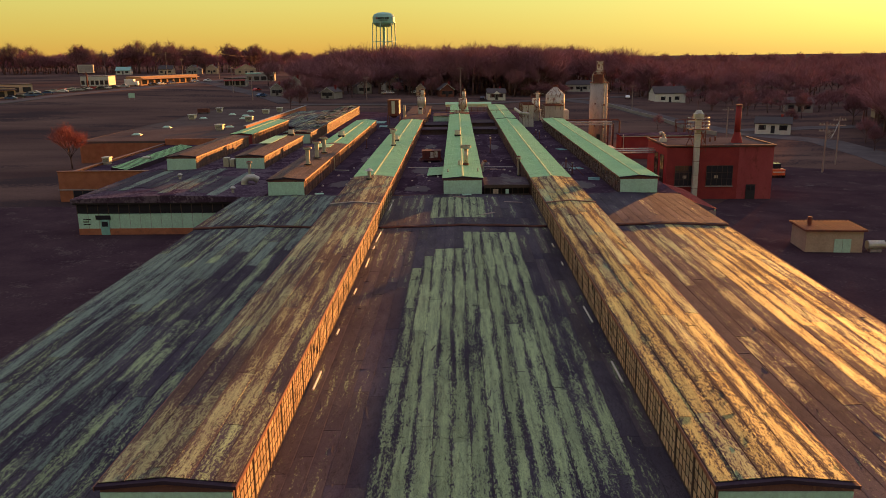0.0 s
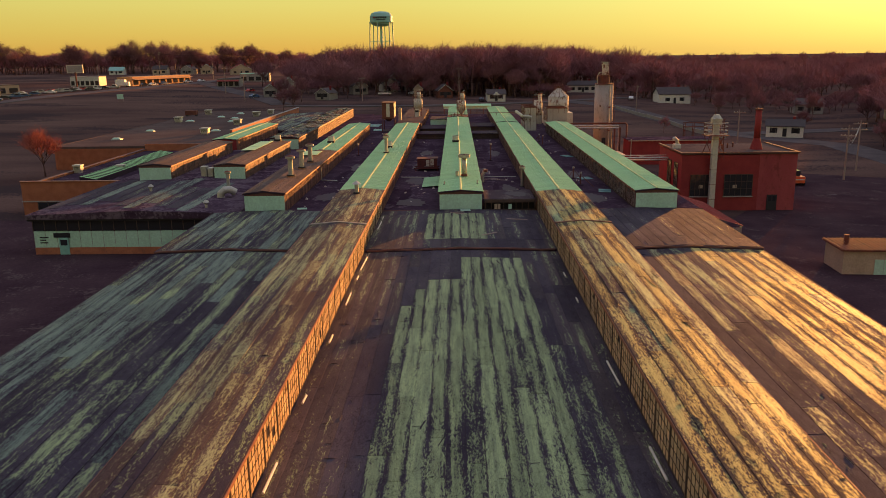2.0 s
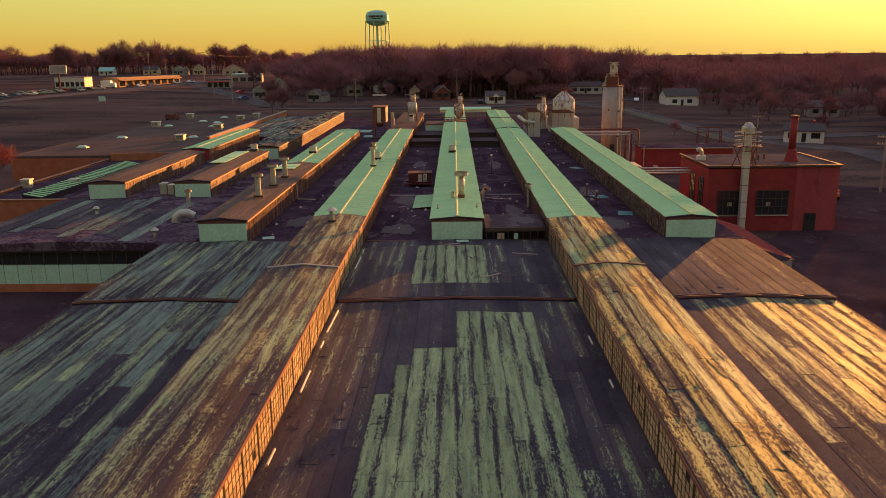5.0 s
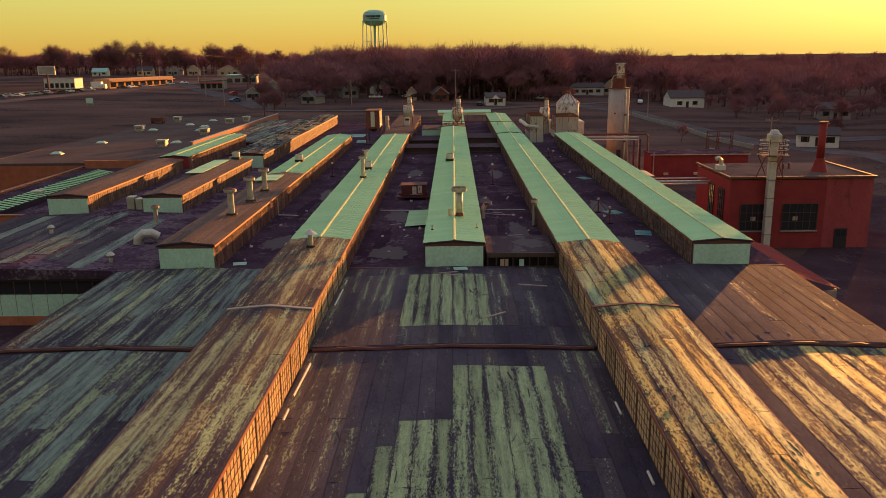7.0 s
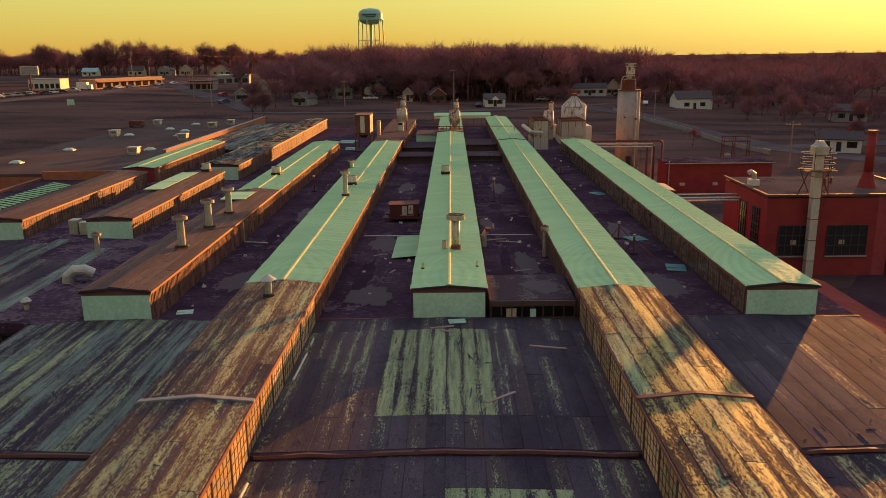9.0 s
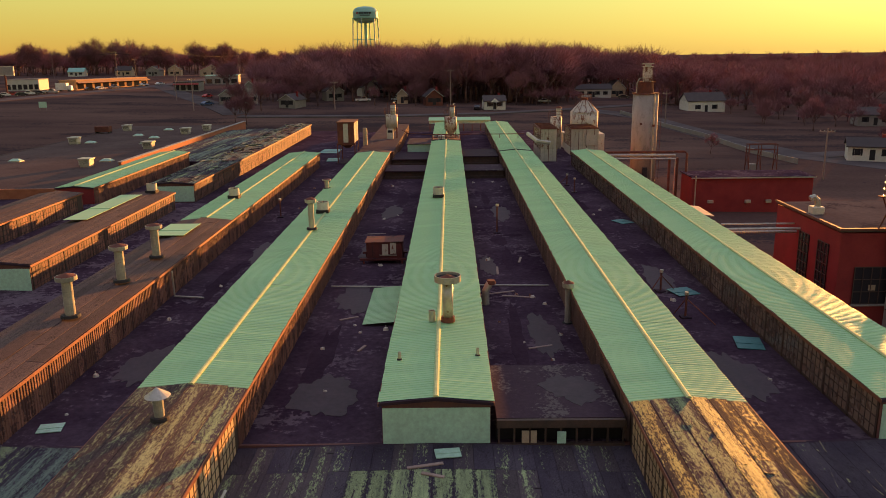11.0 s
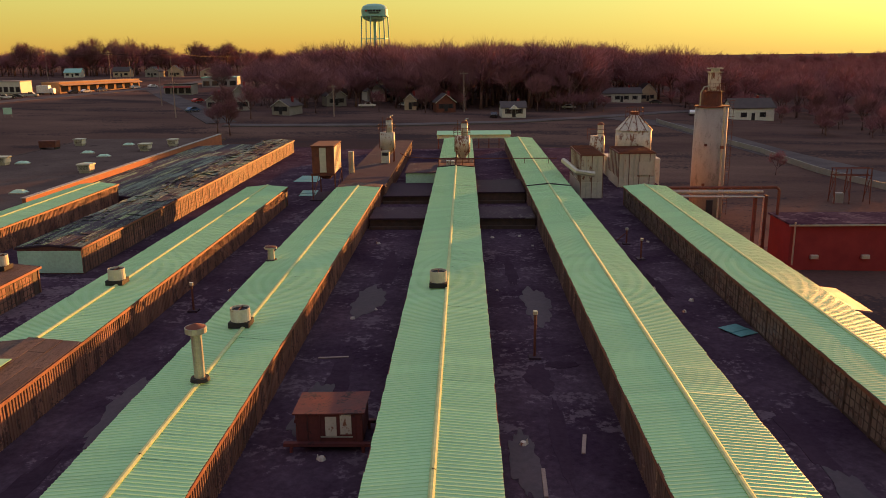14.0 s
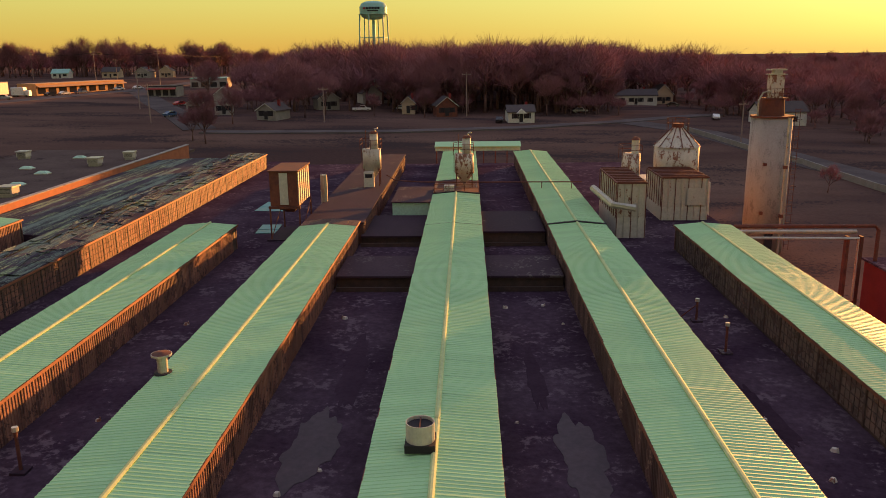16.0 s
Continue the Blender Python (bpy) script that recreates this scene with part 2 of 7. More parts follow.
def felt_coat(name, cover, base1, base2, coat1, coat2, rough=0.62, bare_rough=0.92, gloss=0.12, lap=0.13):
    """Rolled roofing felt under a reflective coat that has flaked off in streaks; cover is how much of it is left."""
    m = bpy.data.materials.new(name)
    m.use_nodes = True
    nt = m.node_tree
    link = nt.links.new
    bsdf = nt.nodes["Principled BSDF"]
    geo = nt.nodes.new("ShaderNodeNewGeometry")
    info = nt.nodes.new("ShaderNodeObjectInfo")

    def noise_tex(sx, sy, detail, rough_):
        mul = nt.nodes.new("ShaderNodeVectorMath")
        mul.operation = "MULTIPLY"
        mul.inputs[1].default_value = (sx, sy, 1)
        link(geo.outputs["Position"], mul.inputs[0])
        n = nt.nodes.new("ShaderNodeTexNoise")
        n.inputs["Scale"].default_value, n.inputs["Detail"].default_value, n.inputs["Roughness"].default_value = 1.0, detail, rough_
        link(mul.outputs[0], n.inputs["Vector"])
        return n.outputs[0]

    def madd(value, factor, plus):
        n = nt.nodes.new("ShaderNodeMath")
        n.operation = "MULTIPLY_ADD"
        link(value, n.inputs[0])
        n.inputs[1].default_value = factor
        if isinstance(plus, float):
            n.inputs[2].default_value = plus
        else:
            link(plus, n.inputs[2])
        return n.outputs[0]

    def span(value, a, b, c=0.0, d=1.0):
        n = nt.nodes.new("ShaderNodeMapRange")
        for i, v in enumerate((a, b, c, d)):
            n.inputs[i + 1].default_value = v
        link(value, n.inputs[0])
        return n.outputs[0]

    def blend(f, p, q):
        n = nt.nodes.new("ShaderNodeMix")
        n.data_type = "RGBA"
        link(f, n.inputs[0])
        for k, v in ((6, p), (7, q)):
            if isinstance(v, tuple):
                n.inputs[k].default_value = (*v, 1)
            else:
                link(v, n.inputs[k])
        return n.outputs[2]

    streak, fleck = noise_tex(5.5, 0.32, 5, 0.62), noise_tex(15.0, 4.6, 7, 0.78)
    wide, fine = noise_tex(0.42, 0.13, 3, 0.55), noise_tex(30, 16, 3, 0.7)
    left = madd(streak, 0.36, madd(fleck, 0.84, madd(wide, 0.30, madd(info.outputs["Random"], 0.05, 0.0))))
    # the laps between two strips lose their coat first
    here = nt.nodes.new("ShaderNodeTexCoord")
    cut = nt.nodes.new("ShaderNodeSeparateXYZ")
    link(here.outputs["Object"], cut.inputs[0])
    size = nt.nodes.new("ShaderNodeMath")
    size.operation = "ABSOLUTE"
    link(cut.outputs[0], size.inputs[0])
    left = madd(span(size.outputs[0], 0.16, 0.48), -lap, left)
    at = 0.770 - 0.28 * lap - 0.40 * (cover - 0.5)
    mask = span(left, at - 0.014, at + 0.026)
    bare = blend(span(wide, 0.36, 0.64), base1, base2)
    coat = blend(span(streak, 0.36, 0.66), coat1, coat2)
    colour = blend(mask, bare, coat)
    crack = nt.nodes.new("ShaderNodeMath")
    crack.operation = "ABSOLUTE"
    link(madd(noise_tex(1.5, 0.55, 5, 0.66), 1.0, -0.5), crack.inputs[0])
    thin = span(crack.outputs[0], 0.0025, 0.008, 0.42, 1.0)
    grit = span(fine, 0.30, 0.70, 0.58, 1.42)
    tint = span(info.outputs["Random"], 0.0, 1.0, 0.84, 1.16)
    both = nt.nodes.new("ShaderNodeMath")
    both.operation = "MULTIPLY"
    link(thin, both.inputs[0])
    link(grit, both.inputs[1])
    all_ = nt.nodes.new("ShaderNodeMath")
    all_.operation = "MULTIPLY"
    link(both.outputs[0], all_.inputs[0])
    link(tint, all_.inputs[1])
    last = nt.nodes.new("ShaderNodeVectorMath")
    last.operation = "SCALE"
    link(colour, last.inputs[0])
    link(all_.outputs[0], last.inputs["Scale"])
    link(last.outputs[0], bsdf.inputs["Base Color"])
    link(span(mask, 0.0, 1.0, bare_rough, rough), bsdf.inputs["Roughness"])
    bsdf.inputs["Specular IOR Level"].default_value = gloss
    relief = nt.nodes.new("ShaderNodeBump")
    relief.inputs["Strength"].default_value, relief.inputs["Distance"].default_value = 0.55, 0.03
    link(madd(mask, 0.35, madd(fleck, 1.0, 0.0)), relief.inputs["Height"])
    link(relief.outputs[0], bsdf.inputs["Normal"])
    return m


DAMP, DRY = (0.050, 0.039, 0.060), (0.088, 0.074, 0.090)
PALE, PALER = (0.205, 0.250, 0.140), (0.34, 0.415, 0.205)
for key, cover in (("felt_bare", 0.06), ("felt_thin", 0.26), ("felt_patchy", 0.42), ("felt_worn", 0.53), ("felt_coated", 0.65)):
    M[key] = felt_coat(key, cover, DAMP, DRY, PALE, PALER, lap=0.13 if cover > 0.6 else 0.07)
# same coat, darker and cooler: the shade of the left roofs is painted in
M["felt_shaded"] = felt_coat("felt_shaded", 0.56, DAMP, DRY, (0.110, 0.145, 0.130), (0.195, 0.255, 0.195), lap=0.05)
# the pale coat again, with the low sun's gold put into its colour
M["felt_sunlit"] = felt_coat("felt_sunlit", 0.54, (0.066, 0.048, 0.048), (0.105, 0.080, 0.070), (0.33, 0.28, 0.105), (0.54, 0.455, 0.155), lap=0.10)
M["felt_rust"] = felt_coat("felt_rust", 0.46, (0.082, 0.056, 0.058), (0.128, 0.092, 0.084), (0.22, 0.22, 0.125), (0.37, 0.38, 0.19), lap=0.06)
M["felt_dusty_lit"] = felt_coat("felt_dusty_lit", 0.25, (0.070, 0.055, 0.068), (0.108, 0.087, 0.092), PALE, PALER)
M["felt_brown"] = felt_coat("felt_brown", 0.24, (0.112, 0.076, 0.070), (0.155, 0.108, 0.092), (0.050, 0.034, 0.038), (0.075, 0.052, 0.052), 0.9)


# ---- builders ----
class Shape:
    """Gathers vertices and faces of one part."""

    def __init__(self):
        self.v, self.f = [], []

    def add(self, verts, faces):
        n = len(self.v)
        self.v += [tuple(p) for p in verts]
        self.f += [tuple(i + n for i in q) for q in faces]
        return self

    def box(self, x0, x1, y0, y1, z0, z1):
        return self.add([(x0, y0, z0), (x1, y0, z0), (x1, y1, z0), (x0, y1, z0), (x0, y0, z1), (x1, y0, z1), (x1, y1, z1), (x0, y1, z1)],
                        [(3, 2, 1, 0), (4, 5, 6, 7), (0, 1, 5, 4), (1, 2, 6, 5), (2, 3, 7, 6), (3, 0, 4, 7)])

    def soft(self, x0, x1, y0, y1, z0, z1, c=0.03):
        """A box with its upright and top edges cut off."""
        rings = [(z0, 0.0), (z1 - c, 0.0), (z1, c)]
        verts, n = [], 8
        for z, d in rings:
            a, b, e, g = x0 + d, x1 - d, y0 + d, y1 - d
            verts += [(a + c, e, z), (b - c, e, z), (b, e + c, z), (b, g - c, z), (b - c, g, z), (a + c, g, z), (a, g - c, z), (a, e + c, z)]
        faces = [tuple(range(n - 1, -1, -1)), tuple(range(2 * n, 3 * n))]
        for r in range(2):
            faces += [(r * n + i, r * n + (i + 1) % n, (r + 1) * n + (i + 1) % n, (r + 1) * n + i) for i in range(n)]
        return self.add(verts, faces)

    def cyl(self, x, y, z0, z1, r0, r1=None, n=16, cap=True):
        r1 = r0 if r1 is None else r1
        ring = [(math.cos(2 * math.pi * i / n), math.sin(2 * math.pi * i / n)) for i in range(n)]
        verts = [(x + r0 * c, y + r0 * s, z0) for c, s in ring] + [(x + r1 * c, y + r1 * s, z1) for c, s in ring]
        faces = [(i, (i + 1) % n, n + (i + 1) % n, n + i) for i in range(n)]
        if cap:
            faces += [tuple(range(n - 1, -1, -1)), tuple(range(n, 2 * n))]
        return self.add(verts, faces)

    def cup(self, x, y, z0, z1, r, wall=0.04, depth=0.2, n=18):
        """An open-topped drum with a wall."""
        self.cyl(x, y, z0, z1, r, r, n, cap=False)
        ring = [(math.cos(2 * math.pi * i / n), math.sin(2 * math.pi * i / n)) for i in range(n)]
        verts = [(x + r * c, y + r * s, z1) for c, s in ring] + [(x + (r - wall) * c, y + (r - wall) * s, z1) for c, s in ring] + [(x + (r - wall) * c, y + (r - wall) * s, z1 - depth) for c, s in ring]
        faces = [(i, (i + 1) % n, n + (i + 1) % n, n + i) for i in range(n)] + [(n + i, n + (i + 1) % n, 2 * n + (i + 1) % n, 2 * n + i) for i in range(n)]
        faces.append(tuple(range(2 * n, 3 * n)))
        return self.add(verts, faces)

    def tube(self, a, b, r0, r1=None, n=6):
        a, b = Vector(a), Vector(b)
        r1 = r0 if r1 is None else r1
        d = (b - a).normalized()
        u = d.orthogonal().normalized()
        w = d.cross(u)
        ring = [(math.cos(2 * math.pi * i / n), math.sin(2 * math.pi * i / n)) for i in range(n)]
        verts = [a + (u * c + w * s) * r0 for c, s in ring] + [b + (u * c + w * s) * r1 for c, s in ring]
        faces = [(i, (i + 1) % n, n + (i + 1) % n, n + i) for i in range(n)] + [tuple(range(n - 1, -1, -1)), tuple(range(n, 2 * n))]
        return self.add(verts, faces)

    def pipe(self, points, r, n=8):
        """One bent pipe along the points; closed where the last is the first."""
        pts = [Vector(q) for q in points]
        loop = (pts[0] - pts[-1]).length < 1e-6
        if loop:
            pts = pts[:-1]
        m, verts, u = len(pts), [], None
        for k in range(m):
            a = pts[k - 1] if k or loop else pts[k]
            b = pts[(k + 1) % m] if k < m - 1 or loop else pts[k]
            d = (b - a).normalized()
            u = d.orthogonal().normalized() if u is None else (u - d * u.dot(d)).normalized()
            w = d.cross(u)
            verts += [pts[k] + (u * math.cos(2 * math.pi * i / n) + w * math.sin(2 * math.pi * i / n)) * r for i in range(n)]
        faces = []
        for k in range(m if loop else m - 1):
            q = (k + 1) % m
            faces += [(k * n + i, k * n + (i + 1) % n, q * n + (i + 1) % n, q * n + i) for i in range(n)]
        if not loop:
            faces += [tuple(range(n - 1, -1, -1)), tuple(range((m - 1) * n, m * n))]
        return self.add(verts, faces)

    def extrude_y(self, outline, y0, y1):
        """A closed outline in x and z, carried from y0 to y1."""
        n = len(outline)
        verts = [(x, y0, z) for x, z in outline] + [(x, y1, z) for x, z in outline]
        return self.add(verts, [tuple(range(n)), tuple(range(2 * n - 1, n - 1, -1))] + [((i + 1) % n, i, n + i, n + (i + 1) % n) for i in range(n)])

    def extrude_x(self, outline, x0, x1):
        """A closed outline in y and z, carried from x0 to x1."""
        n = len(outline)
        verts = [(x0, y, z) for y, z in outline] + [(x1, y, z) for y, z in outline]
        return self.add(verts, [tuple(range(n)), tuple(range(2 * n - 1, n - 1, -1))] + [((i + 1) % n, i, n + i, n + (i + 1) % n) for i in range(n)])

    def data(self, name, material):
        me = bpy.data.meshes.new(name)
        me.from_pydata(self.v, [], self.f)
        bm = bmesh.new()
        bm.from_mesh(me)
        bmesh.ops.recalc_face_normals(bm, faces=bm.faces)
        bm.to_mesh(me)
        bm.free()
        me.materials.append(M[material])
        return me


def thing(name, at=(0, 0, 0), label="", category="", group="", kind="", turn=0):
    ob = new(name)
    ob.matrix_world = pose(*at, 0, 0, turn)
    ob.empty_display_size = 0.3
    return tagged(ob, label, category, group, kind)


def part(name, shape, material, parent, label=""):
    """A mesh object under a thing, in the thing's own axes."""
    ob = new(name, shape if isinstance(shape, bpy.types.Mesh) else shape.data(name, material))
    ob.parent = parent
    if label:
        ob["label"] = label
    return ob


def solid(name, shape, material, label="", category="", group="", kind=""):
    """A top-level mesh in world axes."""
    return tagged(new(name, shape.data(name, material)), label, category, group, kind)


def piece(name, mesh, parent, x, y, z, rz=0, sx=1, sy=1, sz=1, rx=0, ry=0):
    ob = new(name, mesh)
    ob.parent = parent
    ob.matrix_local = pose(x, y, z, rx, ry, rz) @ Matrix.Diagonal((sx, sy, sz, 1))
    return ob


def smooth(ob):
    for p in ob.data.polygons:
        p.use_smooth = True
    return ob


def step(a, b, v):
    t = min(1.0, max(0.0, (v - a) / (b - a)))
    return t * t * (3 - 2 * t)


def height(x, y):
    """The lie of the land."""
    h = 0.1 - 0.02 * max(-60.0, min(60.0, x))
    h += 4.2 * step(215, 345, y) * (1 - 0.5 * step(60, 110, x)) + 2.0 * step(345, 620, y) * (1 - step(60, 110, x))
    h += 2.0 * step(-60, -150, x) * step(150, 420, y)
    return h


# ---- ground ----
def lines(near, far, fine, coarse):
    out, v = [0.0], 0.0
    while v < far:
        v += fine if v < near else coarse * (1 + v / near * 0.6)
        out.append(v)
    return sorted({-a for a in out} | set(out))


gx, gy = lines(330, 4200, 15, 90), [v + 200 for v in lines(420, 4200, 15, 90)]
shape = Shape()
shape.add([(x, y, height(x, y)) for y in gy for x in gx],
          [(j * len(gx) + i, j * len(gx) + i + 1, (j + 1) * len(gx) + i + 1, (j + 1) * len(gx) + i) for j in range(len(gy) - 1) for i in range(len(gx) - 1)])
M["ground"] = grained("ground", (0.082, 0.050, 0.046), (0.165, 0.102, 0.082), 0.95, scale=0.022, stretch=(0.5, 1.5, 1), grain=1.6, bump=0.3, c3=(0.062, 0.044, 0.044), wear=0.56, gloss=0.0)
ground = smooth(solid("ground", shape, "ground", "dry winter grass and bare earth sloping up to the woods", "ground", kind="structure"))


def ribbon(name, points, width, material, label, lift=0.05, category="road"):
    """A band laid on the land along a line of points."""
    s, pts = Shape(), []
    for (ax, ay), (bx, by) in zip(points, points[1:]):
        n = max(1, int(math.hypot(bx - ax, by - ay) / 8))
        pts += [(ax + (bx - ax) * i / n, ay + (by - ay) * i / n) for i in range(n)]
    pts.append(points[-1])
    verts = []
    for i, (x, y) in enumerate(pts):
        px, py = pts[max(0, i - 1)]
        qx, qy = pts[min(len(pts) - 1, i + 1)]
        d = math.hypot(qx - px, qy - py)
        nx, ny = (qy - py) / d * width / 2, -(qx - px) / d * width / 2
        z = max(height(x, y), height(x - nx, y - ny), height(x + nx, y + ny)) + lift
        verts += [(x - nx, y - ny, z), (x + nx, y + ny, z), (x - nx, y - ny, z - lift - 0.5), (x + nx, y + ny, z - lift - 0.5)]
    k = 4
    faces = [(k * i, k * i + 1, k * i + 5, k * i + 4) for i in range(len(pts) - 1)]
    faces += [(k * i, k * i + 4, k * i + 6, k * i + 2) for i in range(len(pts) - 1)] + [(k * i + 1, k * i + 3, k * i + 7, k * i + 5) for i in range(len(pts) - 1)]
    s.add(verts, faces)
    return solid(name, s, material, label, category, kind="structure")


ribbon("road_1", [(-260, 236), (-172, 294), (-157, 338), (-148, 385), (-138, 430), (-134, 480), (-140, 600)], 10, "road", "grey asphalt street past the parked cars and the shops")
ribbon("road_2", [(-136, 440), (-120, 408), (-102, 372), (-82, 334), (-62, 296)], 8, "road", "narrow grey street running down to the factory")
ribbon("road_3", [(-60, 292), (-50, 292), (-15, 296), (15, 305), (42, 320), (75, 345)], 6, "road", "pale narrow lane in front of the small houses")
ribbon("road_4", [(42, 322), (58, 300), (68, 256), (76, 228), (92, 200), (90, 170), (84, 130), (80, 60), (78, -40)], 9, "road", "wet grey street curving past the yard")
ribbon("road_5", [(79, 228), (110, 236), (160, 246), (240, 262)], 8, "road", "wet side street catching the low sun")
ribbon("yard", [(40, 10), (41, 60), (44, 100), (60, 124), (74, 150)], 26, "asphalt", "dark stained asphalt yard beside the factory", 0.03, "yard")
# dark sheet laid over the sunlit ground in place of shade
ribbon("yard", [(-63, -20), (-63, 40), (-62, 106)], 76, "asphalt", "dark sheet standing for shaded open ground beside the factory", 0.03, "yard")
ribbon("pavement", [(-60, 82), (-25, 82)], 2.2, "road", "grey concrete path before the office wing", 0.06, "path")

# ---- main roofs ----
LOW, EAVE, RIDGE = 5.62, 7.6, 7.80
TOPS = {"A": (-11.85, -7.2), "B": (8.15, 12.75), "C": (-1.7, 2.9), "R": (18.05, 22.5), "D": (-21.5, -17.1)}


def bay_height(x, y):
    """The low roofs: a slight crown in each bay, and a step up at y = 71.5."""
    base = LOW - 0.20 if y < 71.5 else LOW - 0.02
    for a, b, crown in ((-24.6, -11.6, 0.24), (-7.42, 8.37, 0.20), (12.5, 24.9, 0.24)):
        if a <= x <= b:
            m = (a + b) / 2
            return base + crown * (1 - abs(x - m) / (m - a))
    return base


def roof_slab(name, x0, x1, y0, y1, material, label, thick=0.35):
    xm = (x0 + x1) / 2
    ym = (y0 + y1) / 2
    s = Shape().extrude_y([(x0, bay_height(x0, ym)), (xm, bay_height(xm, ym)), (x1, bay_height(x1, ym)), (x1, bay_height(x1, ym) - thick), (x0, bay_height(x0, ym) - thick)], y0, y1)
    return solid(name, s, material, label, "roof", kind="structure")


slabs = {}
for key, x0, x1, y0, y1 in (("left", -24.6, -11.6, 21.5, 71.5), ("mid", -7.42, 8.37, 21.5, 71.5), ("right", 12.5, 24.9, 21.5, 71.5),
                            ("left_far", -24.6, -11.6, 71.5, 88), ("mid_far", -7.42, 8.37, 71.5, 88), ("right_far", 12.5, 24.9, 71.5, 88)):
    slabs[key] = roof_slab("low_roof", x0, x1, y0, y1, "tar", "low tar-covered factory roof with worn felt strips")
# roofs under the monitors and behind y = 88
for x0, x1 in ((-11.85, -7.2), (8.15, 12.75)):
    solid("low_roof", Shape().box(x0, x1, 21.5, 88, LOW - 0.8, LOW - 0.45), "tar", "roof deck under a monitor", "roof", kind="structure")
back_roof = solid("back_roof", Shape().box(-22, 24.9, 88, 222, LOW - 0.45, LOW - 0.06), "tar_dark", "dark damp tar roof between the roof monitors", "roof", kind="structure")
solid("side_roof", Shape().box(-43.5, -22, 142, 226, LOW - 0.45, LOW - 0.10), "tar_dark", "dark tar roof of the rear wing", "roof", kind="structure")
# outer walls down to the ground
solid("wall_east", Shape().box(24.6, 24.9, 21.5, 222, -2.5, LOW - 0.46), "brick_red", "brick factory wall under the roof eave", "wall", kind="structure")
solid("wall_west", Shape().box(-24.6, -24.3, 21.5, 88, -1, LOW - 0.75), "brick_orange", "brick factory wall under the roof eave", "wall", kind="structure")
solid("wall_south", Shape().box(-24.3, 24.6, 21.5, 21.8, -2, LOW - 0.75), "brick_orange", "brick end wall of the factory", "wall", kind="structure")
solid("wall_north", Shape().box(-43.2, 24.6, 221.7, 222, -2, LOW - 0.46), "brick_orange", "brick rear wall of the factory", "wall", kind="structure")


def lip(x0, x1, y, z, crown, sag=0.03):
    """The raised edge strip along a roof step."""
    s, n = Shape(), 14
    rnd = random.Random(int(x0 * 7))
    pts = []
    for i in range(n + 1):
        f = i / n
        pts.append((x0 + (x1 - x0) * f, y + rnd.uniform(-0.05, 0.05), z + crown * (1 - abs(2 * f - 1)) + rnd.uniform(-sag, sag)))
    for a, b in zip(pts, pts[1:]):
        s.add([(a[0], a[1] - 0.05, a[2]), (b[0], b[1] - 0.05, b[2]), (b[0], b[1] + 0.05, b[2]), (a[0], a[1] + 0.05, a[2]),
               (a[0], a[1] - 0.07, a[2] - 0.13), (b[0], b[1] - 0.07, b[2] - 0.13), (b[0], b[1] + 0.13, b[2] - 0.13), (a[0], a[1] + 0.13, a[2] - 0.13)],
              [(0, 1, 2, 3), (0, 1, 5, 4), (3, 2, 6, 7), (0, 3, 7, 4), (1, 2, 6, 5)])
    return solid("roof_edge", s, "flashing_dark", "dark rusty flashing along a step in the roof", "flashing", "roof edge flashings", "structure")


lip(-24.6, -11.9, 71.5, LOW + 0.01, 0.22, 0.05)
lip(-7.15, 8.1, 71.5, LOW + 0.01, 0.18, 0.05)
lip(12.8, 24.9, 71.5, LOW + 0.01, 0.22, 0.05)
lip(-22, 25, 88.0, LOW + 0.06, 0.05, 0.02)


# ---- roof monitors ----
def rib_sheet(length, material, pitch=0.2286, count=4, rise=0.022):
    """One ribbed metal sheet: length along x, four ribs across y."""
    prof, y = [], 0.0
    for i in range(count):
        prof += [(y, 0.0), (y + 0.150, 0.0), (y + 0.168, rise), (y + 0.210, rise)]
        y += pitch
    prof.append((y + 0.02, 0.002))
    s = Shape()
    n = len(prof)
    s.add([(0, a, b) for a, b in prof] + [(length, a, b) for a, b in prof], [(i, i + 1, n + i + 1, n + i) for i in range(n - 1)])
    return s.data("metal_sheet", material)


SHEET_L, SHEET_R = rib_sheet(2.48, "metal_roof"), rib_sheet(2.48, "metal_roof")
slat = Shape()
for i in range(4):
    slat.add([(0, i * 0.229, 0), (0, i * 0.229 + 0.12, 0), (-0.035, i * 0.229 + 0.145, 0), (-0.035, i * 0.229 + 0.205, 0), (0, i * 0.229 + 0.229, 0),
              (0, i * 0.229, 1), (0, i * 0.229 + 0.12, 1), (-0.035, i * 0.229 + 0.145, 1), (-0.035, i * 0.229 + 0.205, 1), (0, i * 0.229 + 0.229, 1)],
             [(k, k + 1, k + 6, k + 5) for k in range(4)])
SIDING = {"siding": slat.data("siding_panel", "siding"), "dark": slat.data("siding_panel", "siding_shaded")}
STRIP = {}
for key in ("felt_bare", "felt_thin", "felt_patchy", "felt_worn", "felt_coated", "felt_shaded", "felt_sunlit", "felt_rust", "felt_dusty_lit", "felt_brown"):
    cross = [(-0.5, 0.0), (-0.49, 0.010), (-0.2, 0.017), (0.2, 0.018), (0.48, 0.017), (0.5, 0.0)]
    STRIP[key] = Shape().add([(a, -0.5, b) for a, b in cross] + [(a, 0.5, b) for a, b in cross], [(k, k + 1, k + 7, k + 6) for k in range(5)] + [tuple(range(6)), tuple(range(11, 5, -1))]).data("felt_strip", key)
PANE = Shape().box(-0.012, 0.0, 0.03, 0.40, 0.03, 0.40).data("pane", "pane_old")
PANE_DARK = Shape().box(-0.012, 0.0, 0.03, 0.40, 0.03, 0.40).data("pane", "glass")
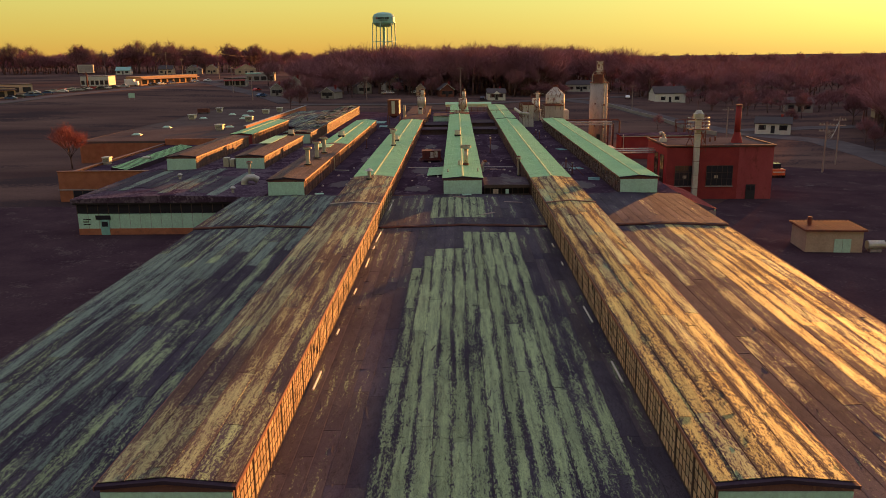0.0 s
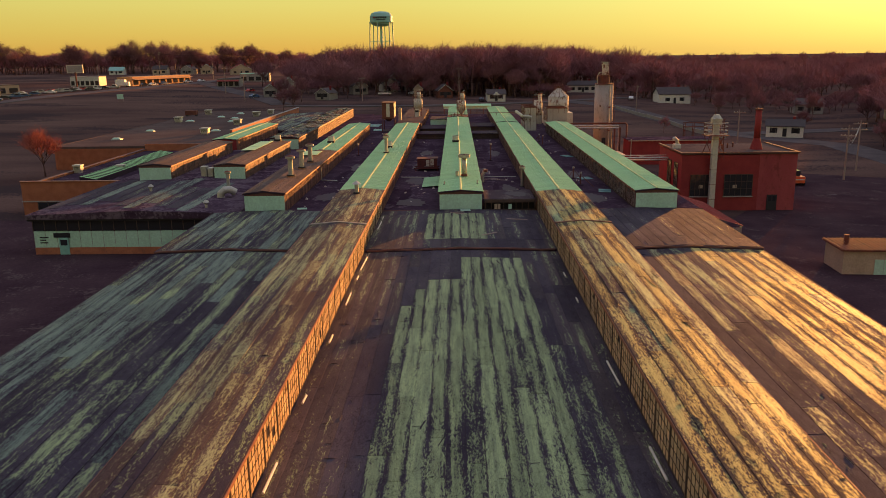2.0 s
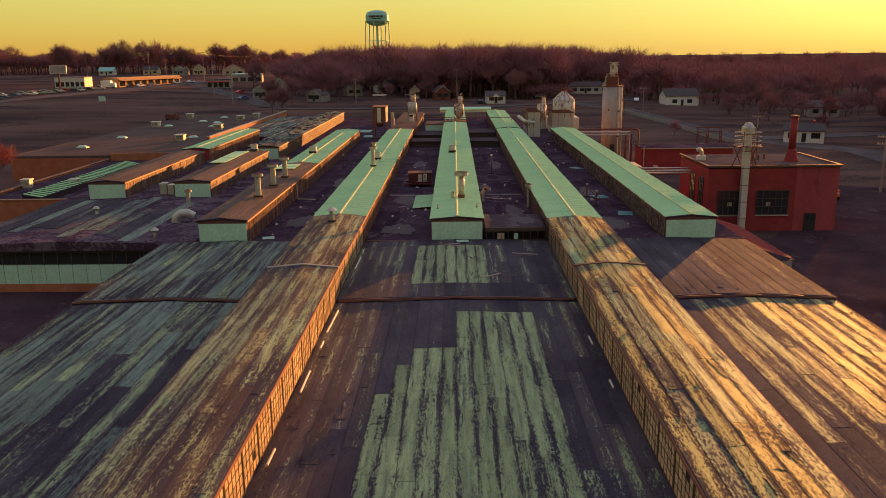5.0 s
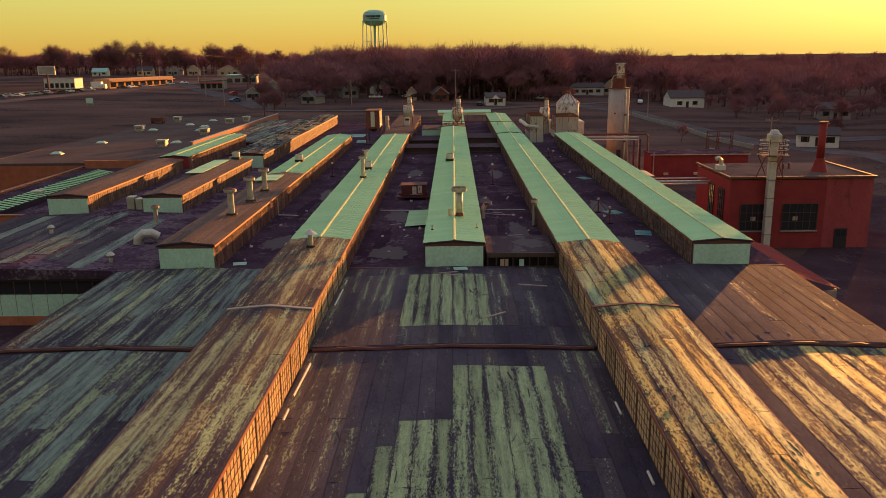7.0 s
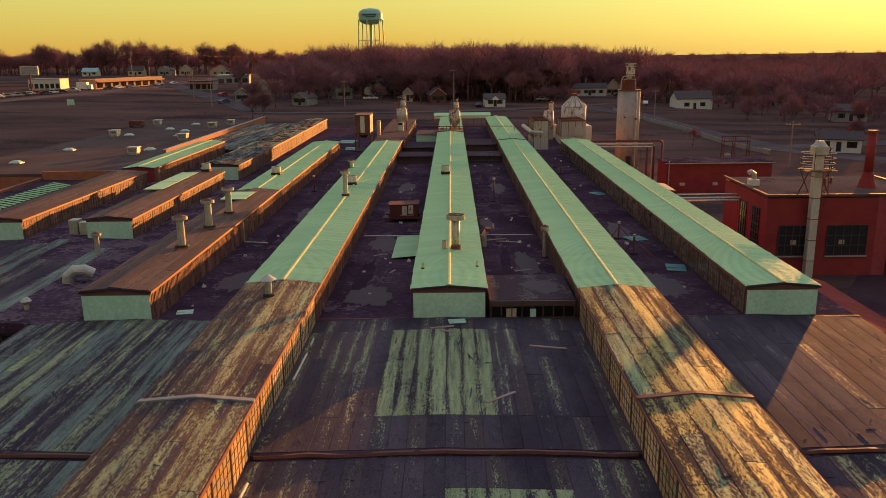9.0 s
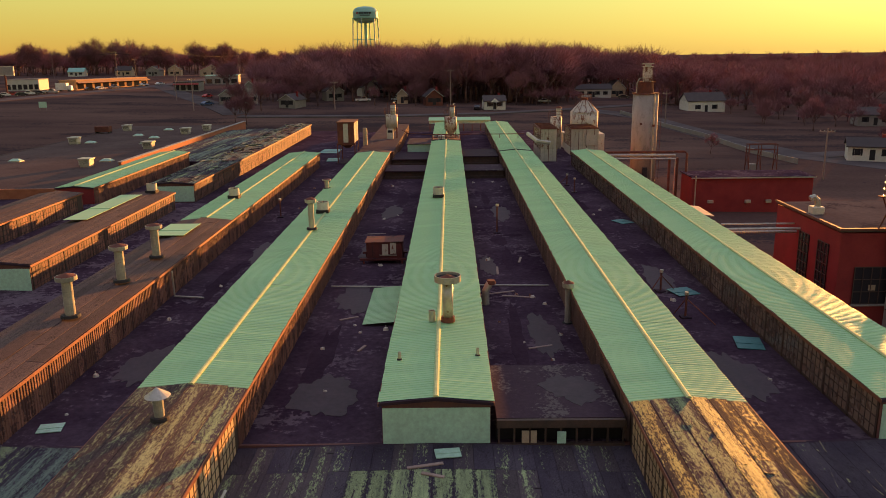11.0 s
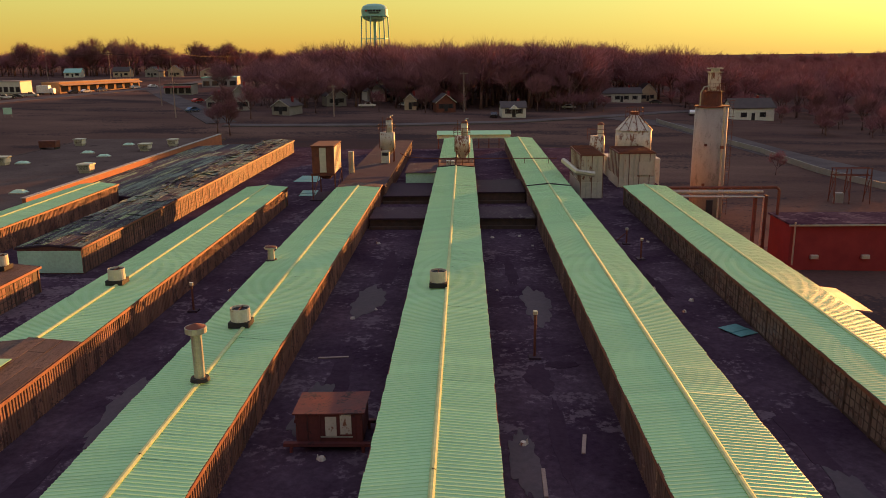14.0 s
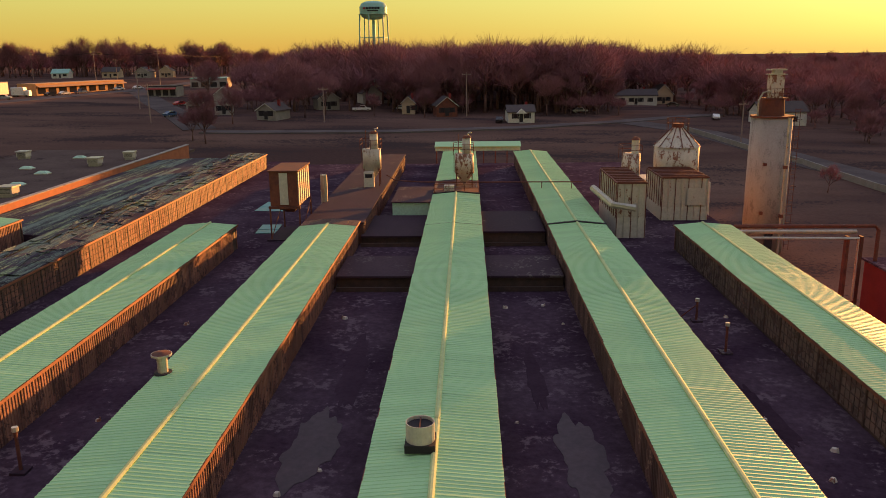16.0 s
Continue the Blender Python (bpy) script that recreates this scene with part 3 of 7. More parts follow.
sash = Shape()                                       # outer frame of one window bay, as one ring
o0, o1, i0, i1 = -0.03, 2.18, 0.03, 2.12
ring = [(o0, -0.03), (o1, -0.03), (o1, 1.75), (o0, 1.75), (i0, 0.03), (i1, 0.03), (i1, 1.69), (i0, 1.69)]
sash.add([(-0.03, a, b) for a, b in ring] + [(0.02, a, b) for a, b in ring],
         [(k, (k + 1) % 4, 4 + (k + 1) % 4, 4 + k) for k in range(4)] + [(8 + k, 8 + (k + 1) % 4, 12 + (k + 1) % 4, 12 + k) for k in range(4)]
         + [(k, (k + 1) % 4, 8 + (k + 1) % 4, 8 + k) for k in range(4)] + [(4 + k, 4 + (k + 1) % 4, 12 + (k + 1) % 4, 12 + k) for k in range(4)])
SASH = sash.data("window_frame", "frame_wood")
BAR_V = Shape().box(-0.026, 0.018, -0.018, 0.018, 0.031, 1.689).data("glazing_bar", "frame_wood")
BAR_H = Shape().box(-0.022, 0.014, 0.031, 2.119, -0.016, 0.016).data("glazing_bar", "frame_wood")
panes = Shape()
for i in range(5):
    for j in range(4):
        panes.box(-0.012, 0.0, i * 0.43 + 0.03, i * 0.43 + 0.40, j * 0.43 + 0.03, j * 0.43 + 0.40)
PANES, PANES_DIM, PANES_BOARD = panes.data("panes", "pane_old"), panes.data("panes", "pane_dim"), panes.data("panes", "siding")


def sash_wall(top, x, side, y0, y1, z0, near, filling):
    """Steel sash windows in a monitor's side wall; the bays up to `near` have single panes."""
    bay, rnd = 2.3, random.Random(int(abs(x) * 10))
    n = int((y1 - y0) / bay)
    for i in range(n):
        y = y0 + i * bay
        win = part("window", SASH, "", top, "steel sash window with small rusty panes")
        win.matrix_local = pose(x, y + 0.07, z0 + 0.12, 0, 0, 0) if side < 0 else pose(x, y + 2.22, z0 + 0.12, 0, 0, 180)
        for a in range(1, 5):
            piece("glazing_bar", BAR_V, win, 0, a * 0.43, 0)
        for b in range(1, 4):
            piece("glazing_bar", BAR_H, win, 0, 0, b * 0.43)
        if y < near:
            for a in range(5):
                for b in range(4):
                    piece("pane", PANE_DARK if rnd.random() < 0.01 else PANE, win, 0, a * 0.43, b * 0.43)
        else:
            tagged(piece("panes", filling, win, 0, 0, 0), kind="stuff")
        part("post", Shape().box(x - 0.05, x + 0.05, y - 0.06, y + 0.05, z0, z0 + 1.98), "frame_wood", top)


def sided_wall(top, x, side, y0, y1, z0, z1, kind):
    """Vertical ribbed siding panels, each its own piece."""
    n = int((y1 - y0) / 0.916)
    rnd = random.Random(int(abs(x) * 10) + 3)
    for i in range(n):
        y = y0 + i * 0.916
        d = rnd.uniform(-0.012, 0.02)
        if side < 0:
            piece("siding_panel", SIDING[kind], top, x - d, y, z0, sz=z1 - z0)
        else:
            piece("siding_panel", SIDING[kind], top, x + d, y + 0.916, z0, 180, sz=z1 - z0)


def felt(parent, x0, x1, y0, y1, zf, slope, pick, seed, width=0.9, cut=None):
    """Rolled felt strips laid along y, in lengths with staggered ends."""
    rnd = random.Random(seed)
    n = max(1, round((x1 - x0) / width))
    w = (x1 - x0) / n
    for i in range(n):
        x = x0 + (i + 0.5) * w
        y = y0
        first = rnd.uniform(2.5, 9.5)
        while y < y1 - 0.3:
            ln = min(first, y1 - y)
            first = rnd.uniform(7.5, 10.5)
            stop = cut(x) if cut else 0
            if y < stop - 0.4 < y + ln:
                ln = stop - y
            if y1 - y - ln < 1.5:
                ln = y1 - y
            yc = y + ln / 2
            ang = math.degrees(math.atan(slope(x)))
            piece("felt_strip", STRIP[pick(x, yc, rnd)], parent, x, yc, zf(x, yc) + rnd.uniform(0.000, 0.006) + 0.004, rnd.uniform(-0.12, 0.12), w * 0.985, ln - 0.015, rnd.uniform(0.7, 1.5), 0, -ang + rnd.uniform(0.0, 0.5))
            y += ln


def monitor(key, y0, y1, covers, sides, label, front="white", near=0.0, base=None, xs=None, group="roof monitors"):
    """A raised clerestory along the roof. covers: stretches (y0, y1, kind) of roof; sides: (x side, y0, y1, kind) of wall cladding."""
    x0, x1 = xs or TOPS[key]
    xm, z0 = (x0 + x1) / 2, base or LOW - 0.35
    top = thing("roof_monitor", (0, 0, 0), label, "roof monitor", group)
    part("side_wall", Shape().box(x0 + 0.19, x0 + 0.31, y0, y1, z0, EAVE - 0.02), "frame_wood", top)
    part("side_wall", Shape().box(x1 - 0.31, x1 - 0.19, y0, y1, z0, EAVE - 0.02), "frame_wood", top)
    gable = [(x0 + 0.14, z0), (x1 - 0.14, z0), (x1 - 0.14, EAVE - 0.05), (xm, RIDGE - 0.06), (x0 + 0.14, EAVE - 0.05)]
    part("end_wall", Shape().extrude_y(gable, y0 - 0.16, y0 - 0.01), "brick_red" if front == "red" else "flashing_dark", top)
    if front == "white":
        part("end_panel", Shape().soft(x0 + 0.16, x1 - 0.16, y0 - 0.22, y0 - 0.165, z0 + 0.3, EAVE - 0.30, 0.01), "white_wall", top, "whitewashed end panel")
    part("end_wall", Shape().extrude_y(gable, y1 + 0.01, y1 + 0.16), "siding", top)
    over = -0.02
    slope = math.degrees(math.atan2(RIDGE - EAVE, xm - x0))
    part("deck", Shape().extrude_y([(x0 - over, EAVE - 0.05), (xm, RIDGE - 0.03), (x1 + over, EAVE - 0.05), (x1 + over, EAVE - 0.17), (xm, RIDGE - 0.16), (x0 - over, EAVE - 0.17)], y0 - 0.3, y1 + 0.25), "tar", top)
    for a, b, kind in covers:
        if kind == "metal":
            n = int((b - a) / 0.9144)
            run = math.hypot(xm - x0 + over + 0.02, RIDGE - EAVE) / 2.48
            rnd = random.Random(int(a) + int(x0 * 3))
            for i in range(n):
                y = a + i * (b - a) / n
                sy = (b - a) / n / 0.9144
                piece("metal_sheet", SHEET_L, top, x0 - over - 0.02 + rnd.uniform(-0.02, 0.03), y, EAVE - 0.02 + rnd.uniform(0, 0.008), rnd.uniform(-0.1, 0.1), run, sy, 1, 0, -slope + rnd.uniform(-0.15, 0.15))
                piece("metal_sheet", SHEET_R, top, x1 + over + 0.02 + rnd.uniform(-0.03, 0.02), y + 0.9144 * sy, EAVE - 0.02 + rnd.uniform(0, 0.008), 180 + rnd.uniform(-0.1, 0.1), run, sy, 1, 0, -slope + rnd.uniform(-0.15, 0.15))
            m = max(1, int((b - a) / 11))
            for i in range(m):
                p, q = a + (b - a) * i / m, a + (b - a) * (i + 1) / m
                part("ridge_cap", Shape().extrude_y([(xm - 0.11, RIDGE + 0.03), (xm - 0.04, RIDGE + 0.075), (xm + 0.04, RIDGE + 0.075), (xm + 0.11, RIDGE + 0.03), (xm + 0.10, RIDGE - 0.02), (xm - 0.10, RIDGE - 0.02)], p - 0.05, q + 0.03), "ridge", top, "pale folded metal ridge cap")
        elif kind in ("felt", "faded", "brown", "peeling"):
            def zf(x, y, x0=x0, x1=x1, xm=xm):
                return EAVE - 0.03 + (RIDGE - EAVE + 0.02) * (1 - abs(x - xm) / (xm - x0 + over))

            def incline(x, xm=xm, x0=x0):
                return (RIDGE - EAVE) / (xm - x0) * (1 if x < xm else -1)

            def pick(x, y, rnd, kind=kind):
                if kind == "brown":
                    return "felt_brown"
                if kind == "peeling":
                    return rnd.choice(("felt_patchy", "felt_thin", "felt_shaded"))
                return rnd.choice(("felt_sunlit", "felt_sunlit", "felt_worn")) if kind == "felt" else rnd.choice(("felt_rust", "felt_rust", "felt_patchy"))
            felt(top, x0 - over + 0.02, x1 + over - 0.02, a, b, zf, incline, pick, int(a * 3 + x0), 0.82)
    part("fascia", Shape().box(x0 - over - 0.03, x0 - over + 0.01, y0 - 0.3, y1 + 0.25, EAVE - 0.2, EAVE - 0.045), "flashing", top)
    part("fascia", Shape().box(x1 + over - 0.01, x1 + over + 0.03, y0 - 0.3, y1 + 0.25, EAVE - 0.2, EAVE - 0.045), "flashing", top)
    for side, a, b, kind in sides:
        x = x0 + 0.17 if side < 0 else x1 - 0.17
        if kind in ("sash", "dim", "boarded"):
            sash_wall(top, x, side, a, b, z0 + 0.12, near, {"sash": PANES, "dim": PANES_DIM, "boarded": PANES_BOARD}[kind])
        else:
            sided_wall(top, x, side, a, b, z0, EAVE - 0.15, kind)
    return top


mon_a = monitor("A", 23.1, 172, [(23.0, 72.3, "faded"), (72.3, 89.4, "faded"), (89.3, 170, "metal"), (170, 172, "brown")], [(1, 23.2, 88, "sash"), (1, 88, 171.8, "siding"), (-1, 23.2, 171.8, "siding")],
                "long roof monitor with worn felt roof and amber sash windows", "white", 56, LOW - 0.35)
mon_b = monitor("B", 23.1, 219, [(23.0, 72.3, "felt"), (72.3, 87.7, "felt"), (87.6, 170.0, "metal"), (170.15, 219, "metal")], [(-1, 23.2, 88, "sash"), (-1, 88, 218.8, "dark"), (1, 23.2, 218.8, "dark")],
                "long roof monitor, felt in front and ribbed metal behind", "white", 56, LOW - 0.35)
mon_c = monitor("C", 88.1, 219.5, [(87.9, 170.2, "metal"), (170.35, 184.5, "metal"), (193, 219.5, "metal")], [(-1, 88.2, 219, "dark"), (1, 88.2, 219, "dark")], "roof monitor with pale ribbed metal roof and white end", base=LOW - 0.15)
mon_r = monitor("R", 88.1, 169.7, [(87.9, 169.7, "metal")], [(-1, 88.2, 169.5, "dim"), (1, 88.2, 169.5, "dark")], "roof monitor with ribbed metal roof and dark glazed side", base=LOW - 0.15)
mon_d = monitor("D", 88.1, 170.7, [(87.9, 124, "brown"), (124, 170.7, "metal")], [(1, 88.2, 170.5, "siding"), (-1, 88.2, 170.5, "siding")], "roof monitor, bare brown roof in front and metal behind", base=LOW - 0.15)
mon_e = monitor("E", 110, 138.3, [(109.8, 138.3, "brown")], [(1, 110.1, 138.2, "boarded")], "short roof monitor with brown felt roof and white end", xs=(-31.1, -26.8), base=LOW - 0.3)
mon_f = monitor("F", 110, 138.6, [(109.8, 138.6, "brown")], [(1, 110.1, 138.5, "boarded")], "short roof monitor with brown felt roof and white end", xs=(-40.8, -36.4), base=LOW - 0.3)
mon_g = monitor("G", 142, 173.5, [(141.8, 173.5, "metal")], [(1, 142.1, 173.4, "siding")], "short roof monitor with pale metal roof and red end", "red", xs=(-40.8, -36.6), base=LOW - 0.3)
mon_h = monitor("H", 144, 218.5, [(143.8, 218.5, "peeling")], [(1, 144.1, 218.4, "boarded")], "long roof monitor with peeling felt and pale side panels", xs=(-31.6, -26.5), base=LOW - 0.3)
for key in ("A", "B"):
    x0, x1 = TOPS[key]
    s = Shape().extrude_y([(x0 - 0.02, EAVE + 0.06), ((x0 + x1) / 2, RIDGE + 0.07), (x1 + 0.02, EAVE + 0.06), (x1 + 0.02, EAVE - 0.03), ((x0 + x1) / 2, RIDGE - 0.02), (x0 - 0.02, EAVE - 0.03)], 72.2, 72.45)
    part("roof_joint", s, "flashing_dark" if key == "B" else "paint_grey", mon_a if key == "A" else mon_b, "raised joint across the felt roof")

for key, y, top in (("B", 170.0, mon_b), ("C", 184.6, mon_c)):
    x0, x1 = TOPS[key]
    s = Shape().extrude_y([(x0 - 0.04, EAVE + 0.06), ((x0 + x1) / 2, RIDGE + 0.10), (x1 + 0.04, EAVE + 0.06), (x1 + 0.04, EAVE - 0.03), ((x0 + x1) / 2, RIDGE - 0.02), (x0 - 0.04, EAVE - 0.03)], y, y + 0.3)
    part("roof_joint", s, "black", top, "dark joint across the metal roof")


# felt strips of the low roofs
def coat_end(x):
    """Where the pale coating stops, strip by strip."""
    return 57.0 if -3.5 < x < -2.8 else 60.5 if -2.8 <= x < -1.9 else 62.8 if -1.9 <= x < 0.7 else 69.0 if 0.7 <= x < 4.8 else 50.0 if 4.8 <= x < 6.4 else 0.0


def pick_mid(x, y, rnd):
    if -3.5 < x < 4.8 and y < coat_end(x):
        return "felt_coated" if rnd.random() < 0.85 else "felt_worn"
    if 4.8 <= x < 6.4 and y < 50:
        return rnd.choice(("felt_patchy", "felt_thin"))
    if x > 4.8:
        return rnd.choice(("felt_thin", "felt_bare", "felt_dusty_lit"))
    # lighter strips beside monitor A stand in for amber light off its windows
    return "felt_dusty_lit" if x < -5.4 else rnd.choice(("felt_bare", "felt_bare", "felt_dusty_lit"))


def pick_left(x, y, rnd):
    if x > -14.0:
        return "felt_bare"
    if y > 71.5:
        return rnd.choice(("felt_shaded", "felt_shaded", "felt_patchy"))
    return rnd.choice(("felt_shaded", "felt_patchy", "felt_shaded")) if x < -18 else rnd.choice(("felt_shaded", "felt_patchy", "felt_thin"))


def pick_right(x, y, rnd):
    if x < 15.2:
        return "felt_bare"
    return rnd.choice(("felt_patchy", "felt_thin", "felt_rust")) if x < 18.5 else rnd.choice(("felt_sunlit", "felt_sunlit", "felt_patchy"))


def pick_right_far(x, y, rnd):
    return rnd.choice(("felt_thin", "felt_bare")) if x > 19 else "felt_bare"


def pick_far(x, y, rnd):
    return "felt_coated" if -2.5 < x < 2.6 and 75 < y < 85.8 else rnd.choice(("felt_bare", "felt_dusty_lit", "felt_thin"))


def bay_slope(a, b, crown):
    return lambda x: crown / ((b - a) / 2) * (1 if x < (a + b) / 2 else -1)


felt(slabs["mid"], -7.36, 8.31, 21.6, 71.3, bay_height, bay_slope(-7.2, 8.15, 0.20), pick_mid, 11, 0.8, coat_end)
felt(slabs["left"], -24.5, -11.95, 21.6, 71.3, bay_height, bay_slope(-24.6, -11.85, 0.24), pick_left, 12, 0.85)
felt(slabs["right"], 12.85, 24.8, 21.6, 71.3, bay_height, bay_slope(12.75, 24.9, 0.24), pick_right, 13, 0.85)
felt(slabs["mid_far"], -7.36, 8.31, 74.7, 87.8, bay_height, bay_slope(-7.2, 8.15, 0.20), pick_far, 14, 0.8, lambda x: 85.8)
felt(slabs["mid_far"], -7.36, 8.31, 71.7, 74.7, bay_height, bay_slope(-7.2, 8.15, 0.20), pick_far, 14, 0.8)
felt(slabs["left_far"], -24.5, -11.95, 71.7, 87.8, bay_height, bay_slope(-24.6, -11.85, 0.24), pick_left, 15, 0.85)
felt(slabs["right_far"], 12.85, 24.8, 71.7, 87.8, bay_height, bay_slope(12.75, 24.9, 0.24), pick_right_far, 16, 0.85)


def curls(owner, x0, x1, y0, y1, zf, count, seed, material, big=1.0):
    """Torn felt edges that have curled up, too many to tell apart."""
    rnd, s = random.Random(seed), Shape()
    for _ in range(count):
        x, y = rnd.uniform(x0, x1), rnd.uniform(y0, y1)
        w, ln, up = 0.04 + 0.24 * rnd.random() ** 2, rnd.uniform(0.03, 0.09), rnd.uniform(0.01, 0.032)
        w, ln, up = w * big, ln * big, up * big
        turn = (0.0 if rnd.random() < 0.45 else rnd.choice((1.57, -1.57))) + rnd.gauss(0, 0.16)
        if abs(turn) > 1:
            w *= 2.4
        c, d = math.cos(turn), math.sin(turn)
        rows = []
        for k, (f, h) in enumerate(((0, 0.0), (0.6, 0.35), (1.0, 1.0))):
            for e in (-1, 1):
                a, b = e * w * (1 - 0.25 * k * rnd.random()), -f * ln
                px, py = x + a * c - b * d, y + a * d + b * c
                rows.append((px, py, zf(min(max(px, x0), x1), py) + 0.022 + h * up))
        s.add(rows, [(0, 1, 3, 2), (2, 3, 5, 4)])
    return tagged(part("curled_felt", s, material, owner), kind="stuff")


curls(slabs["mid"], -7.2, 8.1, 22, 71, bay_height, 420, 51, "felt_dusty_lit")
curls(slabs["left"], -24.4, -12.1, 22, 71, bay_height, 300, 52, "felt_thin")
curls(slabs["right"], 13.0, 24.7, 22, 71, bay_height, 200, 53, "felt_worn")
curls(slabs["mid_far"], -7.2, 8.1, 72, 87.5, bay_height, 110, 54, "felt_dusty_lit")
curls(slabs["left_far"], -24.4, -12.1, 72, 87.5, bay_height, 80, 55, "felt_thin")
curls(slabs["right_far"], 13.0, 24.7, 72, 87.5, bay_height, 90, 56, "felt_rust")
curls(mon_h, -31.4, -26.7, 144.3, 218, lambda x, y: EAVE - 0.03 + 0.21 * (1 - abs(x + 29.05) / 2.55), 420, 59, "felt_shaded", 3.2)
for top, key, seed in ((mon_a, "A", 57), (mon_b, "B", 58)):
    ex0, ex1 = TOPS[key]
    ridge_x = (ex0 + ex1) / 2
    curls(top, ex0 + 0.15, ex1 - 0.15, 23.3, 87, lambda x, y: EAVE - 0.03 + (RIDGE - EAVE + 0.02) * (1 - abs(x - ridge_x) / (ridge_x - ex0)), 130, seed, "felt_rust" if key == "A" else "felt_sunlit")


# ---- office wing and low buildings beside the factory ----
def windowed_wall(owner, x0, x1, y, z0, z1, n, bar="frame_wood"):
    """A band of windows facing the camera: mullions and panes in single pieces."""
    w = (x1 - x0) / n
    pane = Shape().box(0.04, w - 0.04, 0, 0.02, 0.04, z1 - z0 - 0.04).data("pane", "glass")
    post = Shape().box(-0.04, 0.04, -0.05, 0.03, 0, z1 - z0).data("mullion", bar)
    for i in range(n):
        piece("pane", pane, owner, x0 + i * w, y, z0)
        piece("mullion", post, owner, x0 + i * w, y, z0)
    piece("mullion", post, owner, x1, y, z0)


office = thing("office_wing", (0, 0, 0), "low office wing with window band, white panels and orange brick base", "building")
part("roof", Shape().extrude_y([(-43.9, 5.55), (-33, 5.95), (-22, 5.62), (-22, 5.1), (-43.9, 5.1)], 87.6, 142), "tar_dark", office, "sagging patched tar roof")
part("fascia", Shape().box(-43.8, -24.2, 87.75, 88.05, 4.9, 5.45), "black", office)
part("brick_base", Shape().box(-43.5, -24.3, 88.1, 88.5, 0.2, 2.05), "brick_orange", office, "orange brick base")
part("panel_band", Shape().box(-43.5, -24.3, 88.16, 88.5, 2.055, 3.75), "white_wall", office, "white panel band")
part("back_wall", Shape().box(-43.5, -24.3, 88.45, 88.6, 3.76, 4.95), "black", office)
windowed_wall(office, -43.5, -24.3, 88.2, 3.76, 4.92, 16, "frame_wood")
for i in range(16):
    piece("joint", Shape().box(0, 0.03, 0, 0.02, 0, 1.68).data("joint", "paint_grey"), office, -43.5 + i * 1.2, 88.135, 2.06)
part("west_wall", Shape().box(-43.5, -43.2, 88.5, 142, 0.2, 5.1), "brick_orange", office)
door = part("door", Shape().soft(-40.9, -39.9, 88.02, 88.10, 1.0, 3.1, 0.01), "tower_teal", office, "pale blue-green metal door")
part("door_light", Shape().box(-40.75, -40.05, 88.0, 88.018, 2.3, 2.9), "glass", door)
part("transom", Shape().box(-41.4, -39.7, 88.03, 88.12, 3.12, 3.6), "glass", office)
for i in range(3):
    part("sign_bar", Shape().box(-42.9, -42.9 + (0.8, 0.6, 0.9)[i], 88.13, 88.155, 2.5 + i * 0.28, 2.62 + i * 0.28), "black", office)
felt_rnd = random.Random(5)
for i in range(14):
    x = -43 + i * 1.5
    y0 = 88 + felt_rnd.uniform(0, 6)
    zc = 5.95 - abs(x + 33) * 0.036
    piece("felt_strip", STRIP[felt_rnd.choice(("felt_bare", "felt_shaded", "felt_bare", "felt_thin"))], office, x, y0 + 8, zc + 0.02, 0, 1.3, 15 + felt_rnd.uniform(-4, 4), 1, 0, -2.0 if x < -33 else 1.7)

annex = thing("brick_annex", (0, 0, 0), "orange brick annex with parapet and dark flat roof", "building")
part("south_wall", Shape().box(-56.5, -43.6, 110.2, 110.6, 0.4, 5.5), "brick_orange", annex)
part("west_wall", Shape().box(-56.5, -56.1, 110.6, 152, 0.4, 4.95), "brick_orange", annex)
part("coping", Shape().box(-56.6, -43.6, 110.1, 110.7, 5.51, 5.62), "flashing", annex)
part("coping", Shape().box(-56.6, -56.0, 110.7, 152, 4.96, 5.05), "flashing_dark", annex)
part("roof", Shape().box(-56.1, -43.6, 110.6, 152, 4.3, 4.7), "tar_dark", annex, "dark flat roof behind the parapet")
part("string_course", Shape().box(-56.6, -43.6, 110.1, 110.2, 2.9, 3.05), "concrete", annex)
windowed_wall(annex, -54.5, -44, 110.12, 1.5, 2.9, 8)
part("inner_wall", Shape().box(-56.1, -43.6, 151.6, 152, 4.7, 5.9), "brick_orange", annex)

hall = thing("flat_hall", (0, 0, 0), "wide flat-roofed hall with grey membrane and orange parapet", "building")
part("roof", Shape().box(-73, -45.6, 152.2, 244, 5.1, 5.5), "membrane", hall, "grey-brown roof membrane")
part("east_parapet", Shape().box(-45.6, -45.2, 170, 240, 0.5, 6.6), "brick_orange", hall, "orange brick parapet")
part("coping", Shape().box(-45.75, -45.1, 170, 240, 6.61, 6.7), "concrete", hall)
part("west_wall", Shape().box(-73, -72.7, 152.2, 244, 0, 5.09), "brick_orange", hall)
part("south_wall", Shape().box(-72.7, -56.6, 152.2, 152.6, 0, 5.09), "brick_orange", hall)
part("edge", Shape().box(-73.2, -72.8, 152.2, 244.2, 5.51, 5.56), "membrane", hall)
wing = solid("wing_roof", Shape().extrude_y([(-45.1, 5.9), (-38, 6.2), (-31.7, 5.9), (-31.7, 5.3), (-45.1, 5.3)], 173.8, 226), "tar", "worn striped felt roof beside the parapet", "roof", kind="structure")
felt(wing, -45.0, -31.8, 174, 225.8, lambda x, y: 6.2 - abs(x + 38.3) * 0.045, lambda x: 0.045 if x < -38.3 else -0.045, lambda x, y, rnd: rnd.choice(("felt_shaded", "felt_patchy", "felt_bare")), 31, 0.95)

